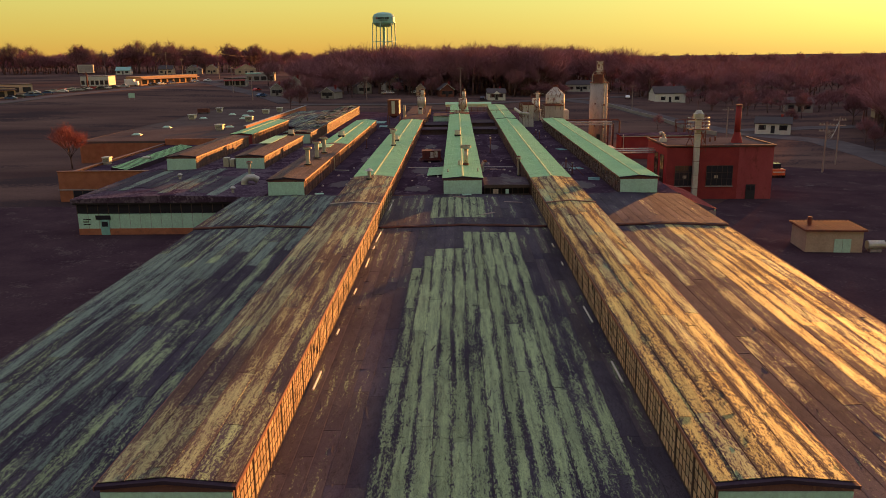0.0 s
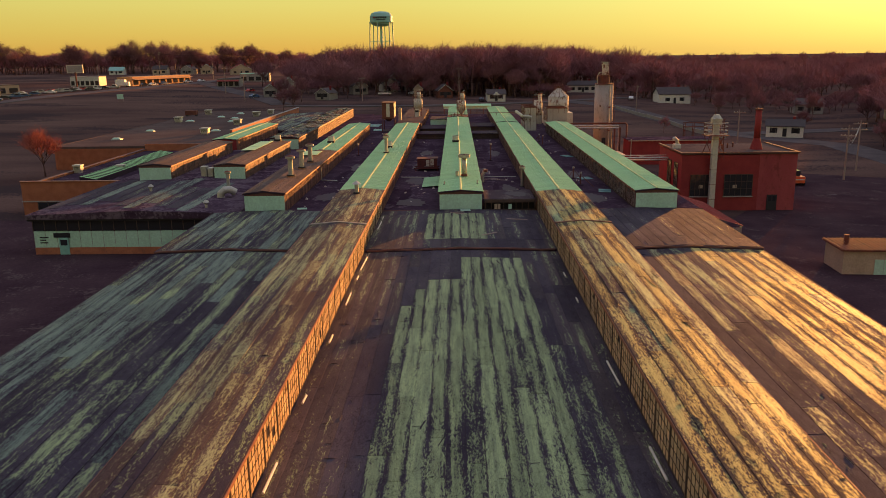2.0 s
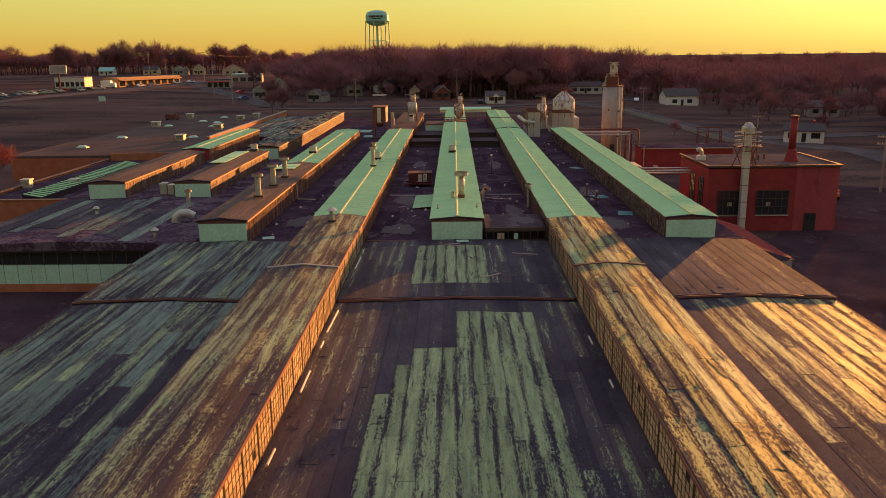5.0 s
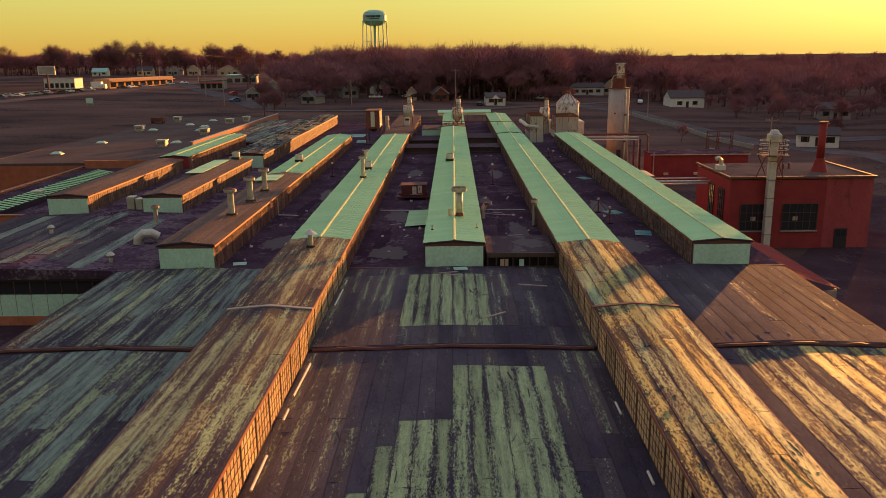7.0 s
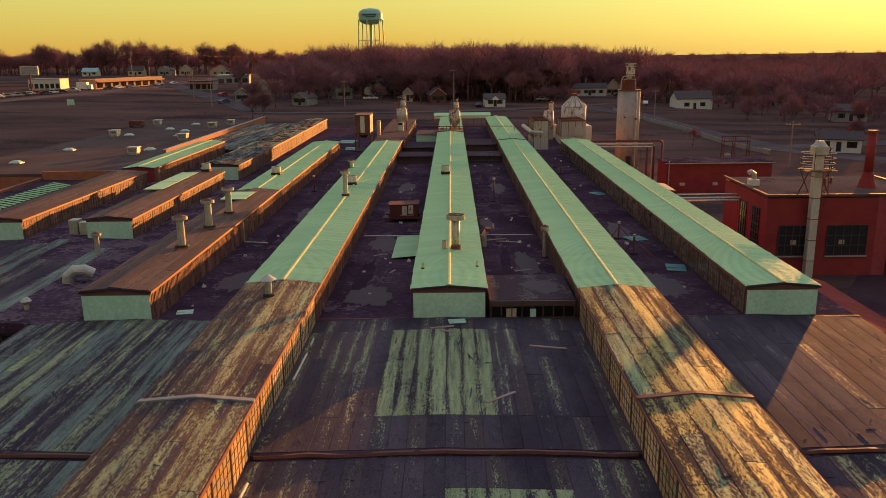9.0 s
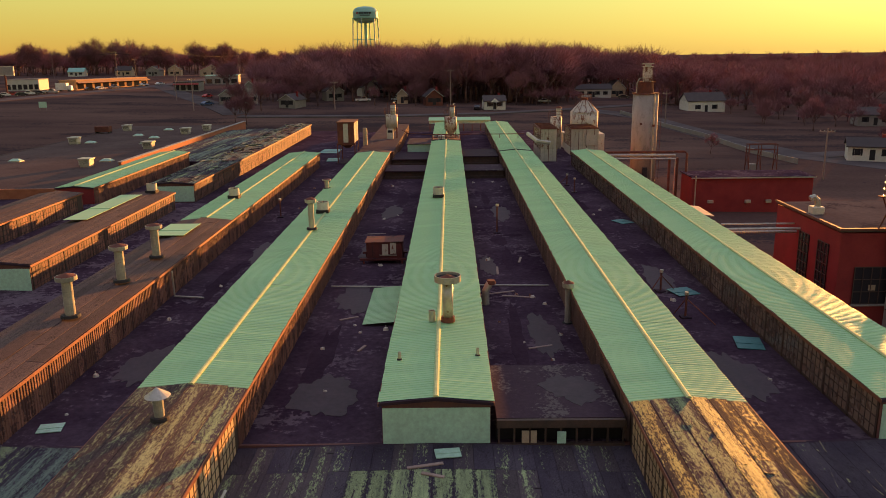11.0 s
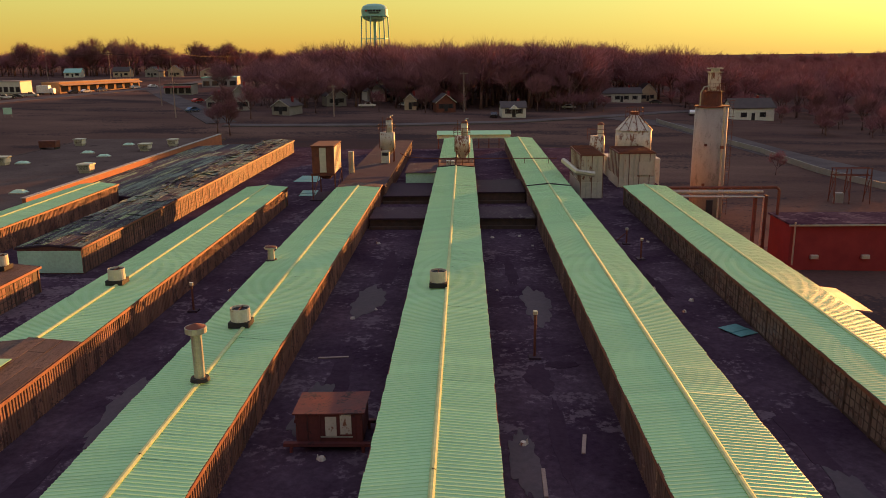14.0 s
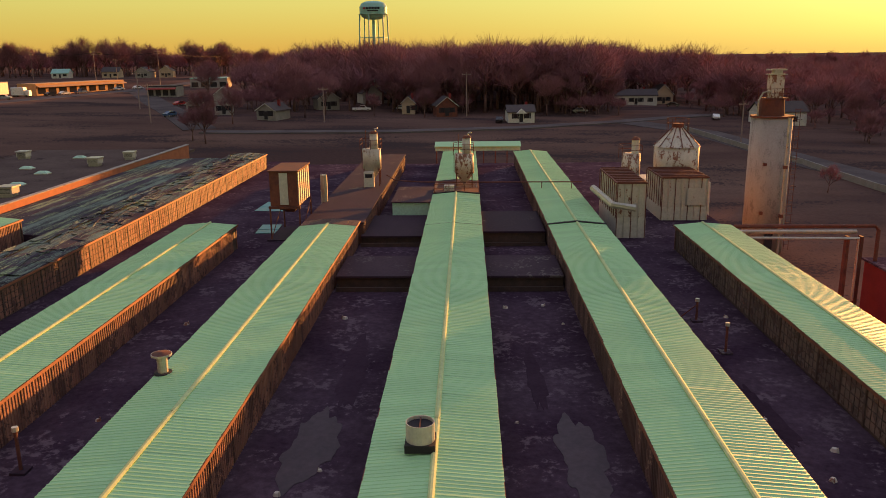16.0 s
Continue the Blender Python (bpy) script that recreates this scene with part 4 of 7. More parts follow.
# ribbed skylight strip on the annex
strip = thing("skylight_strip", (0, 0, 0), "long translucent ribbed skylight strip on the annex roof", "skylight")
for i in range(30):
    piece("rib_panel", SHEET_L, strip, -50.0, 113 + i * 1.0, 5.78, 0, 0.9, 0.58, 1, 0, 10)
part("curb", Shape().extrude_y([(-50, 4.71), (-47.8, 4.71), (-47.8, 5.34), (-50, 5.72)], 112.9, 143.2), "tar", strip)


def roof_unit(x, y, z, w=1.5, d=1.5, h=1.3):
    u = thing("rooftop_unit", (x, y, z), "pale boxy ventilation unit on the flat roof", "vent unit", "rooftop units")
    part("curb", Shape().box(-w * 0.42, w * 0.42, -d * 0.42, d * 0.42, -0.02, h * 0.3), "galv", u)
    part("body", Shape().soft(-w / 2, w / 2, -d / 2, d / 2, h * 0.3, h * 0.85, 0.06), "tank_white", u)
    part("hood", Shape().soft(-w * 0.58, w * 0.58, -d * 0.58, d * 0.58, h * 0.86, h, 0.05), "galv", u)
    for i in range(4):
        part("louvre", Shape().box(-w * 0.4, w * 0.4, -d / 2 - 0.03, -d / 2 - 0.002, h * (0.38 + i * 0.11), h * (0.43 + i * 0.11)), "black", u)


def skylight(x, y, z):
    u = thing("roof_skylight", (x, y, z), "low domed white skylight on the flat roof", "skylight", "domed skylights")
    part("curb", Shape().box(-0.95, 0.95, -0.65, 0.65, -0.02, 0.14), "galv", u)
    part("dome", Shape().add([(-0.9, -0.6, 0.141), (0.9, -0.6, 0.141), (0.9, 0.6, 0.141), (-0.9, 0.6, 0.141), (-0.5, -0.3, 0.42), (0.5, -0.3, 0.42), (0.5, 0.3, 0.42), (-0.5, 0.3, 0.42)],
                             [(0, 1, 5, 4), (1, 2, 6, 5), (2, 3, 7, 6), (3, 0, 4, 7), (4, 5, 6, 7)]), "white_wall", u)


for x, y, w in ((-52, 174, 1.6), (-68.5, 206, 1.7), (-51.4, 197, 1.7), (-69, 232, 1.6), (-53.3, 223, 1.7), (-51, 230, 1.5)):
    roof_unit(x, y, 5.5, w, w)
dark = thing("rooftop_unit", (-72.0, 227, 5.5), "dark brown rooftop unit on skids", "vent unit", "rooftop units")
part("body", Shape().soft(-1.6, 1.4, -0.9, 0.9, 0.35, 1.5, 0.05), "rust", dark)
part("skid", Shape().box(-1.5, -1.3, -0.8, 0.8, -0.01, 0.345), "black", dark)
part("skid", Shape().box(1.1, 1.3, -0.8, 0.8, -0.01, 0.345), "black", dark)
for x, y in ((-66.4, 164), (-66.2, 181), (-51.6, 180), (-66, 207), (-62, 220), (-57, 215), (-60, 232), (-55, 205)):
    skylight(x, y, 5.5)

# ---- roof vents ----
def flue(x, y, z, h=2.1, r=0.24, cap="drum", label="pale sheet-metal flue with a rusty drum cap", material="galv"):
    u = thing("roof_flue", (x, y, z), label, "roof flue", "roof flues")
    part("base", Shape().cyl(0, 0, -0.08, 0.06, r * 1.9, r * 1.7), "black", u)
    smooth_pipe = part("pipe", Shape().cyl(0, 0, 0.0, h, r), material, u)
    for k in (0.33, 0.66):
        part("seam", Shape().cyl(0, 0, h * k - 0.02, h * k + 0.02, r * 1.06), material, u)
    if cap == "drum":
        part("cap", Shape().cyl(0, 0, h * 0.90, h * 0.95, r * 1.1, r * 2.0).cyl(0, 0, h * 0.951, h * 1.06, r * 2.0), material, u)
        part("cap_top", Shape().cyl(0, 0, h * 1.061, h * 1.13, r * 1.9, r * 0.2), "rust", u, "rusty cone of the cap")
    elif cap == "cone":
        part("cap", Shape().cyl(0, 0, h * 1.02, h * 1.40, r * 2.5, 0.03), "galv", u)
        part("stay", Shape().cyl(0, 0, h * 0.99, h * 1.02, r * 1.02), "black", u)
    return u


for y in (98.05, 104.65, 110.5):
    flue(-18.6, y, 7.93, 2.0, 0.27)
flue(-9.5, 118.7, 7.95, 2.15, 0.22)
flue(-9.65, 86.0, 7.9, 0.85, 0.19, "cone", "short white flue with conical rain cap")
flue(-11.5, 139.7, 7.62, 0.85, 0.22, "drum")

big = thing("roof_vent", (1.06, 96.95, 8.0), "tall pale exhaust stack with wide rusty drum head", "roof vent", "drum vents")
part("base_ring", Shape().cyl(0, 0, -0.2, 0.05, 0.36, 0.34, 20), "rust", big)
smooth(part("pipe", Shape().cyl(0, 0, 0.0, 1.85, 0.27, 0.27, 20), "galv", big))
part("neck", Shape().cyl(0, 0, 1.78, 1.9, 0.28, 0.6, 24), "galv", big)
part("drum", Shape().cup(0, 0, 1.9, 2.22, 0.66, 0.04, 0.2, 24), "galv", big)
# black disc paints the shade inside the drum
part("throat", Shape().cyl(0, 0, 2.021, 2.08, 0.615, 0.615, 20), "black", big)
part("cone", Shape().cyl(0, 0, 2.081, 2.24, 0.40, 0.05, 20), "rust", big, "rusty inner cone")
for x, y in ((-1.1, 92.2), (2.4, 92.6)):
    stub = thing("roof_stub", (x, y, 7.66), "tiny dark vent pipe on the metal roof", "roof vent", "vent stubs")
    part("pipe", Shape().cup(0, 0, 0, 0.34, 0.07, 0.015, 0.1, 10), "galv", stub)
    part("collar", Shape().cyl(0, 0, -0.03, 0.05, 0.13, 0.08, 10), "black", stub)
small = thing("roof_vent", (0.25, 97.0, 7.9), "short pale pipe stub with rusty mouth", "roof vent", "drum vents")
part("stub", Shape().cup(0, 0, -0.1, 0.45, 0.17, 0.02, 0.06, 14), "galv", small)
part("mouth", Shape().cyl(0, 0, 0.37, 0.40, 0.14, 0.14, 14), "rust", small)


def drum_vent(x, y, z):
    u = thing("roof_vent", (x, y, z), "squat open white drum vent on a dark curb", "roof vent", "drum vents")
    part("curb", Shape().box(-0.52, 0.52, -0.52, 0.52, -0.22, 0.06), "black", u)
    part("drum", Shape().cup(0, 0, 0.061, 0.72, 0.5, 0.03, 0.25, 22), "tank_white", u)
    # shade in the drum's mouth, painted as a black disc
    part("throat", Shape().cyl(0, 0, 0.474, 0.60, 0.468, 0.468, 20), "black", u, "black disc standing for shade in the open drum")
    part("flapper", Shape().box(-0.02, 0.02, -0.44, 0.44, 0.601, 0.69), "rust", u)


drum_vent(0.1, 132.8, 8.02)
drum_vent(-9.75, 125.9, 8.0)
drum_vent(-19.45, 133.6, 8.0)
drum_vent(-28.6, 137.0, 8.0)

# rusty box on a frame between two monitors
rb = thing("rusty_enclosure", (-3.75, 117.7, LOW - 0.06), "rust-red sheet-metal enclosure on a steel frame above the low roof", "machine box")
part("body", Shape().soft(-1.4, 1.3, -0.8, 1.1, 0.42, 1.6, 0.03), "rust_red", rb)
part("roof", Shape().extrude_y([(-1.5, 1.61), (1.4, 1.66), (1.4, 1.71), (-1.5, 1.66)], -0.9, 1.2), "rust_red", rb)
part("panel", Shape().box(-0.2, 0.25, -0.84, -0.805, 0.65, 1.5), "rust_white", rb)
part("panel", Shape().box(0.4, 0.85, -0.84, -0.805, 0.75, 1.6), "rust_white", rb)
part("beam", Shape().box(-1.9, 1.6, -1.0, -0.8, 0.28, 0.42), "rust_red", rb)
part("beam", Shape().box(-1.9, 1.6, 1.1, 1.3, 0.28, 0.42), "rust_red", rb)
for x in (-1.6, 1.3):
    for y in (-0.9, 1.2):
        part("leg", Shape().box(x - 0.06, x + 0.06, y - 0.06, y + 0.06, 0, 0.28), "rust_red", rb)
for x in (-1.38, -0.95, -0.45, 0.95):
    part("rib", Shape().box(x, x + 0.05, -0.845, -0.803, 0.45, 1.58), "rust_red", rb)
part("hatch", Shape().box(-0.4, 0.9, -0.86, -0.845, 0.62, 0.68), "galv", rb)
lean = thing("lean_to", (0, 0, 0), "pale green ribbed sheet roof leaning against the monitor", "lean-to")
for i in range(8):
    piece("metal_sheet", SHEET_L, lean, -3.95, 102.6 + i * 0.914, 5.68, 0, 0.9, 1, 1, 0, -4.5)
part("support", Shape().extrude_y([(-3.85, LOW - 0.05), (-1.75, LOW - 0.05), (-1.75, 5.82), (-3.85, 5.65)], 102.9, 109.8), "black", lean)

# low shed between two monitors, open-fronted
sh = thing("roof_shed", (0, 0, 0), "low dark shed roof between two monitors with broken front", "shed")
part("roof", Shape().box(3.0, 8.1, 88.0, 93.5, 6.62, 6.8), "tar", sh)
part("header", Shape().box(3.0, 8.1, 87.8, 87.98, 6.45, 6.78), "frame_wood", sh)
part("sill", Shape().box(3.0, 8.1, 87.8, 87.98, 5.5, 5.75), "frame_wood", sh)
part("back", Shape().box(3.0, 8.1, 88.6, 88.7, 5.5, 6.6), "black", sh)
for i in range(9):
    part("board", Shape().box(3.05 + i * 0.62, 3.12 + i * 0.62, 87.85, 87.95, 5.76, 6.44), "frame_wood", sh)
part("tile", Shape().box(5.4, 5.75, 87.75, 87.79, 5.8, 6.3), "white_wall", sh)
part("sheet", Shape().box(4.0, 4.6, 87.86, 87.9, 5.78, 6.3), "paint_tan", sh)

# cross roofs linking the monitors
for x0, x1 in ((-7.1, -1.75), (2.95, 8.1)):
    for y, z, deep in ((158.8, 6.55, 5.5), (171.5, 6.40 if x0 < 0 else 6.75, 8.6)):
        c = thing("cross_roof", (0, 0, 0), "dark link roof across the valley between monitors", "link roof", "link roofs")
        part("roof", Shape().box(x0, x1, y, y + deep, z - 0.14, z), "tar", c)
        part("front", Shape().box(x0, x1, y + 0.25, y + 0.4, LOW - 0.1, z - 0.15), "frame_wood", c)
        part("rail", Shape().box(x0, x1, y - 0.4, y - 0.25, LOW - 0.05, LOW + 0.25), "frame_wood", c)
part_box = thing("roof_cabin", (0, 0, 0), "white-fronted cabin between two monitors", "cabin")
part("wall", Shape().box(-5.3, -1.8, 180.6, 180.8, LOW - 0.05, 7.5), "white_wall", part_box)
part("body", Shape().box(-5.3, -1.8, 180.81, 189, LOW - 0.05, 7.5), "siding", part_box)
part("roof", Shape().box(-5.4, -1.7, 180.4, 189.2, 7.51, 7.6), "tar", part_box)
# monitor A goes on behind with a flat brown roof
ext = thing("flat_monitor", (0, 0, 0), "flat brown tar roof carrying on behind the metal monitor", "roof monitor")
part("body", Shape().box(-11.9, -7.0, 172.2, 218, LOW - 0.1, 7.25), "siding", ext)
part("roof", Shape().box(-12.0, -6.9, 172.2, 218.1, 7.26, 7.42), "tar", ext)
for i in range(49):
    piece("siding_panel", SIDING["siding"], ext, -6.95, 172.3 + (i + 1) * 0.92, LOW - 0.1, 180, sz=1.7)
can = thing("canopy", (0, 0, 0), "long teal metal canopy roof at the far end", "canopy")
part("roof", Shape().extrude_x([(229, 7.2), (231.5, 7.7), (234, 7.2), (234, 7.1), (231.5, 7.6), (229, 7.1)], -3.3, 9.9), "metal_roof", can)
part("beam", Shape().box(-3.2, 9.8, 229.3, 229.5, 6.5, 7.09), "white_wall", can)
for i in range(8):
    part("post", Shape().box(-3.1 + i * 1.8, -2.95 + i * 1.8, 229.3, 229.45, 0, 6.49), "rust", can)


# ---- silos and hoppers behind the monitors ----
silo = thing("tower_silo", (34.1, 194, -0.6), "tall weathered concrete silo with ladder and rusty head house", "silo")
smooth(part("shaft", Shape().cyl(0, 0, 0, 14.6, 2.15, 2.1, 28), "concrete", silo, "stained pale concrete shaft"))
part("rim", Shape().cyl(0, 0, 14.61, 14.8, 2.2, 2.2, 28), "rust", silo)
part("head_drum", Shape().cyl(-0.1, 0, 14.81, 16.5, 1.35, 1.2, 18), "rust", silo)
part("head_house", Shape().soft(-0.55, 0.75, -0.7, 0.7, 16.66, 19.0, 0.05), "rust_white", silo)
part("head_cap", Shape().box(-0.75, 0.95, -0.8, 0.8, 19.01, 19.1).box(-0.3, 0.6, -0.4, 0.4, 19.11, 19.45).box(-0.85, 1.0, -0.5, 0.5, 19.46, 19.6), "galv", silo)
part("platform", Shape().box(-1.2, 1.2, -1.2, 1.2, 16.52, 16.64), "rust", silo)
for a, b in (((-1.2, -1.2), (1.2, -1.2)), ((1.2, -1.2), (1.2, 1.2)), ((-1.2, 1.2), (-1.2, -1.2))):
    rail = Shape()
    for z in (17.1, 17.6):
        rail.tube((*a, z), (*b, z), 0.025)
    for k in range(4):
        px, py = a[0] + (b[0] - a[0]) * k / 3, a[1] + (b[1] - a[1]) * k / 3
        rail.tube((px, py, 16.65), (px, py, 17.6), 0.025)
    part("railing", rail, "rust", silo)
lad = Shape()
for s in (-0.25, 0.25):
    lad.tube((2.0 + s, -1.75, 0.5), (2.0 + s, -1.75, 15.6), 0.03)
for k in range(38):
    lad.tube((1.75, -1.75, 0.7 + k * 0.4), (2.25, -1.75, 0.7 + k * 0.4), 0.018, n=4)
part("ladder", lad, "rust", silo, "long rusty ladder in a cage")
for k in range(14):
    part("cage_hoop", Shape().pipe([(1.65, -1.75, 2.5 + k), (1.75, -2.3, 2.5 + k), (2.25, -2.3, 2.5 + k), (2.35, -1.75, 2.5 + k)], 0.02, 4), "rust", silo)
part("riser", Shape().tube((0.9, -2.45, 0.2), (0.9, -2.45, 14.7), 0.12, n=8), "galv", silo, "pale riser pipe")
part("elbow", Shape().pipe([(-1.7, -0.5, 14.8), (-1.7, -0.5, 16.4), (-1.3, -0.5, 17.2), (-0.6, -0.5, 17.3)], 0.1), "galv", silo)
for z in (4.2, 9.4):
    part("clamp", Shape().box(0.7, 1.1, -2.62, -2.3, z, z + 0.35), "rust", silo)
    part("clamp", Shape().box(-1.3, -1.0, -2.4, -2.05, z + 0.3, z + 0.6), "rust", silo)
part("doorway", Shape().box(-0.6, 0.2, -2.52, -2.3, 0.6, 2.6), "black", silo)

dome = thing("storage_bin", (23.2, 190, -0.5), "round peeling white storage bin with conical roof on a block base", "silo")
part("block", Shape().soft(-3.2, 3.0, -2.4, 3.2, 0, 8.6, 0.05), "tank_white", dome)
smooth(part("drum", Shape().cyl(0, 0, 8.61, 12.0, 2.25, 2.25, 26), "rust_white", dome, "peeling white steel drum"))
part("cone_roof", Shape().cyl(0, 0, 12.01, 13.9, 2.35, 0.5, 26), "rust_white", dome)
part("top_cap", Shape().cyl(0, 0, 13.91, 14.3, 0.55, 0.55, 14), "rust", dome)
for k in range(8):
    a, b = k * math.pi / 4, (k + 1) * math.pi / 4
    part("rail_post", Shape().tube((1.1 * math.cos(a), 1.1 * math.sin(a), 13.5), (1.1 * math.cos(a), 1.1 * math.sin(a), 14.8), 0.03), "rust", dome)
for z in (14.3, 14.8):
    part("rail_hoop", Shape().pipe([(1.1 * math.cos(k * math.pi / 4), 1.1 * math.sin(k * math.pi / 4), z) for k in range(9)], 0.03, 4), "rust", dome)
for k in range(12):
    a = k * math.pi / 6
    part("roof_rib", Shape().tube((2.35 * math.cos(a), 2.35 * math.sin(a), 12.05), (0.5 * math.cos(a), 0.5 * math.sin(a), 13.95), 0.04, n=4), "rust", dome)

small_tank = thing("small_tank", (18.7, 190.5, -0.5), "slim pale tank with railing beside the storage bin", "tank")
smooth(part("drum", Shape().cyl(0, 0, 8.0, 11.2, 0.95, 0.95, 16), "rust_white", small_tank))
part("neck", Shape().cyl(0.4, 0, 11.2, 12.6, 0.4, 0.4, 12), "tank_white", small_tank)
part("cap", Shape().cyl(0.4, 0, 12.6, 12.9, 0.5, 0.2, 12), "rust", small_tank)
part("pedestal", Shape().box(-0.8, 0.8, -0.8, 0.8, 0, 7.99), "galv", small_tank)
rails = Shape()
for z in (11.6, 12.1):
    rails.pipe([(-1.1, -1.0, z), (0.9, -1.0, z), (0.9, 1.0, z), (-1.1, 1.0, z), (-1.1, -1.0, z)], 0.03, 4)
for x, y in ((-1.1, -1.0), (0.9, -1.0), (0.9, 1.0), (-1.1, 1.0)):
    rails.tube((x, y, 10.6), (x, y, 12.1), 0.03)
part("railing", rails, "rust", small_tank)


def box_bin(x0, x1, y0, y1, zb, zm, zt, label):
    b = thing("box_bin", (0, 0, 0), label, "bin", "panelled bins")
    part("lower_body", Shape().box(x0 - 0.06, x1 + 0.06, y0 - 0.06, y1, zb, zm), "tank_white", b)
    part("upper_body", Shape().box(x0, x1, y0, y1, zm + 0.005, zt), "rust_white", b)
    part("cap", Shape().box(x0 - 0.1, x1 + 0.1, y0 - 0.1, y1 + 0.1, zt + 0.005, zt + 0.12), "rust", b)
    n = max(3, round((x1 - x0) / 0.62))
    for i in range(n + 1):
        x = x0 + (x1 - x0) * i / n
        part("rib", Shape().box(x - 0.035, x + 0.035, y0 - 0.1, y0 - 0.062, zb, zt), "galv" if i % 2 else "rust", b)
    m = round((y1 - y0) / 0.9)
    for i in range(m + 1):
        y = y0 + (y1 - y0) * i / m
        part("side_rib", Shape().box(x0 - 0.12, x0 - 0.062, y - 0.04, y + 0.04, zm, zt), "rust", b)
        part("roof_rib", Shape().box(x0, x1, y - 0.05, y + 0.05, zt + 0.121, zt + 0.2), "rust", b)
    return b


bin1 = box_bin(14.3, 16.7, 174.0, 182.5, LOW - 1.6, 7.3, 10.2, "tall panelled bin of white sheet with rusty ribs")
bin2 = box_bin(19.8, 24.0, 181.2, 187.5, 2.0, 6.8, 9.5, "wide panelled bin of white sheet with rusty ribs")
part("hatch", Shape().box(22.1, 23.7, 181.0, 181.08, 7.0, 8.6), "rust_white", bin2)
part("duct", Shape().pipe([(12.9, 178, 9.2), (13.8, 172.9, 8.6), (15.6, 172.6, 8.4)], 0.3), "galv", bin1)

hop = thing("box_hopper", (-13.8, 175.5, LOW - 0.06), "rusty striped box hopper on tall legs over the roof", "hopper")
part("box", Shape().box(-1.2, 1.2, -1.8, 3.2, 3.0, 5.9), "rust", hop)
part("front_panel", Shape().box(-0.35, 0.35, -1.87, -1.805, 3.1, 5.8), "tank_white", hop)
for i in range(6):
    part("side_panel", Shape().box(1.205, 1.27, -1.75 + i * 0.82, -1.42 + i * 0.82, 3.05, 5.85), "tank_white", hop)
part("lid", Shape().box(-1.3, 1.3, -1.95, 3.3, 5.905, 6.02), "rust", hop)
part("funnel", Shape().add([(-1.15, -1.75, 2.99), (1.15, -1.75, 2.99), (1.15, 3.1, 2.99), (-1.15, 3.1, 2.99), (-0.35, 0.2, 2.1), (0.35, 0.2, 2.1), (0.35, 1.0, 2.1), (-0.35, 1.0, 2.1)],
                          [(0, 1, 5, 4), (1, 2, 6, 5), (2, 3, 7, 6), (3, 0, 4, 7), (4, 5, 6, 7), (0, 1, 2, 3)]), "rust", hop)
part("beam", Shape().box(-1.35, 1.35, -1.95, -1.82, 2.75, 2.98), "rust", hop)
for x in (-1.25, 1.25):
    for y in (-1.85, 3.1):
        part("leg", Shape().tube((x, y, 0), (x, y, 2.99), 0.08), "rust", hop)
    part("brace", Shape().tube((x, -1.85, 0.2), (x, 3.1, 2.7), 0.04), "rust", hop)
part("foot_slab", Shape().box(-1.6, 1.6, -2.2, 3.4, -0.02, 0.12), "tar", hop)
flue(-11.9, 182, LOW - 0.06, 4.4, 0.33, "none", "tall plain pale flue pipe on the roof")


def cyl_hopper(x, y, z0, body0, body1, top, label):
    h = thing("hopper_tank", (x, y, z0), label, "hopper", "cylindrical hoppers")
    d = [v - z0 for v in (body0, body1, top)]
    smooth(part("tank", Shape().cyl(0, 0, d[0], d[1], 0.98, 0.98, 20), "rust_white", h))
    part("cone", Shape().cyl(0, 0, d[0] - 1.1, d[0] - 0.002, 0.2, 0.97, 20), "rust_white", h)
    smooth(part("filter_drum", Shape().cyl(0.25, 0, d[1] + 0.002, d[2] - 0.1, 0.45, 0.42, 14), "tank_white", h))
    part("filter_cap", Shape().cyl(0.25, 0, d[2] - 0.098, d[2] + 0.15, 0.5, 0.3, 14), "rust", h)
    part("vent_pipe", Shape().pipe([(-0.6, 0, d[1]), (-0.6, 0, d[2] + 0.3)], 0.04), "rust", h)
    part("goose_neck", Shape().pipe([(0.4, 0, d[2]), (0.4, 0, d[2] + 0.35), (0.75, 0, d[2] + 0.45)], 0.09), "galv", h)
    r = Shape()
    for z in (d[1] + 0.5, d[1] + 1.0):
        r.pipe([(-1.1, -1.0, z), (0.95, -1.0, z), (0.95, 1.0, z), (-1.1, 1.0, z), (-1.1, -1.0, z)], 0.028, 4)
    for px, py in ((-1.1, -1.0), (0, -1.0), (0.95, -1.0), (0.95, 1.0), (-1.1, 1.0)):
        r.tube((px, py, d[1]), (px, py, d[1] + 1.0), 0.028)
    part("railing", r, "rust", h)
    for px in (-0.8, 0.8):
        for py in (-0.6, 0.6):
            part("leg", Shape().tube((px, py, 0), (px, py, d[0] + 0.1), 0.06), "rust", h)
    part("spiral_rail", Shape().pipe([(-1.05, -0.2, d[0]), (-1.05, -0.2, d[1])], 0.03), "rust", h)
    return h


h1 = cyl_hopper(-8.4, 191.5, 7.43, 9.2, 11.3, 13.0, "pale rusty hopper tank with railing on the flat roof")
part("cabinet", Shape().soft(-0.75, 0.3, -1.5, -0.9, 0.0, 1.6, 0.03), "tank_white", h1, "white control cabinet")
part("cabinet_window", Shape().box(-0.6, 0.15, -1.53, -1.502, 1.0, 1.4), "black", h1)
h2 = cyl_hopper(1.4, 189.2, 7.0, 9.0, 11.0, 12.7, "pale rusty hopper tank straddling the middle monitor")
pl = thing("hopper_platform", (0, 0, 0), "rusty steel platform under the hopper", "platform")
part("deck", Shape().box(-1.6, 2.9, 185.0, 187.6, 7.62, 7.72), "rust", pl)
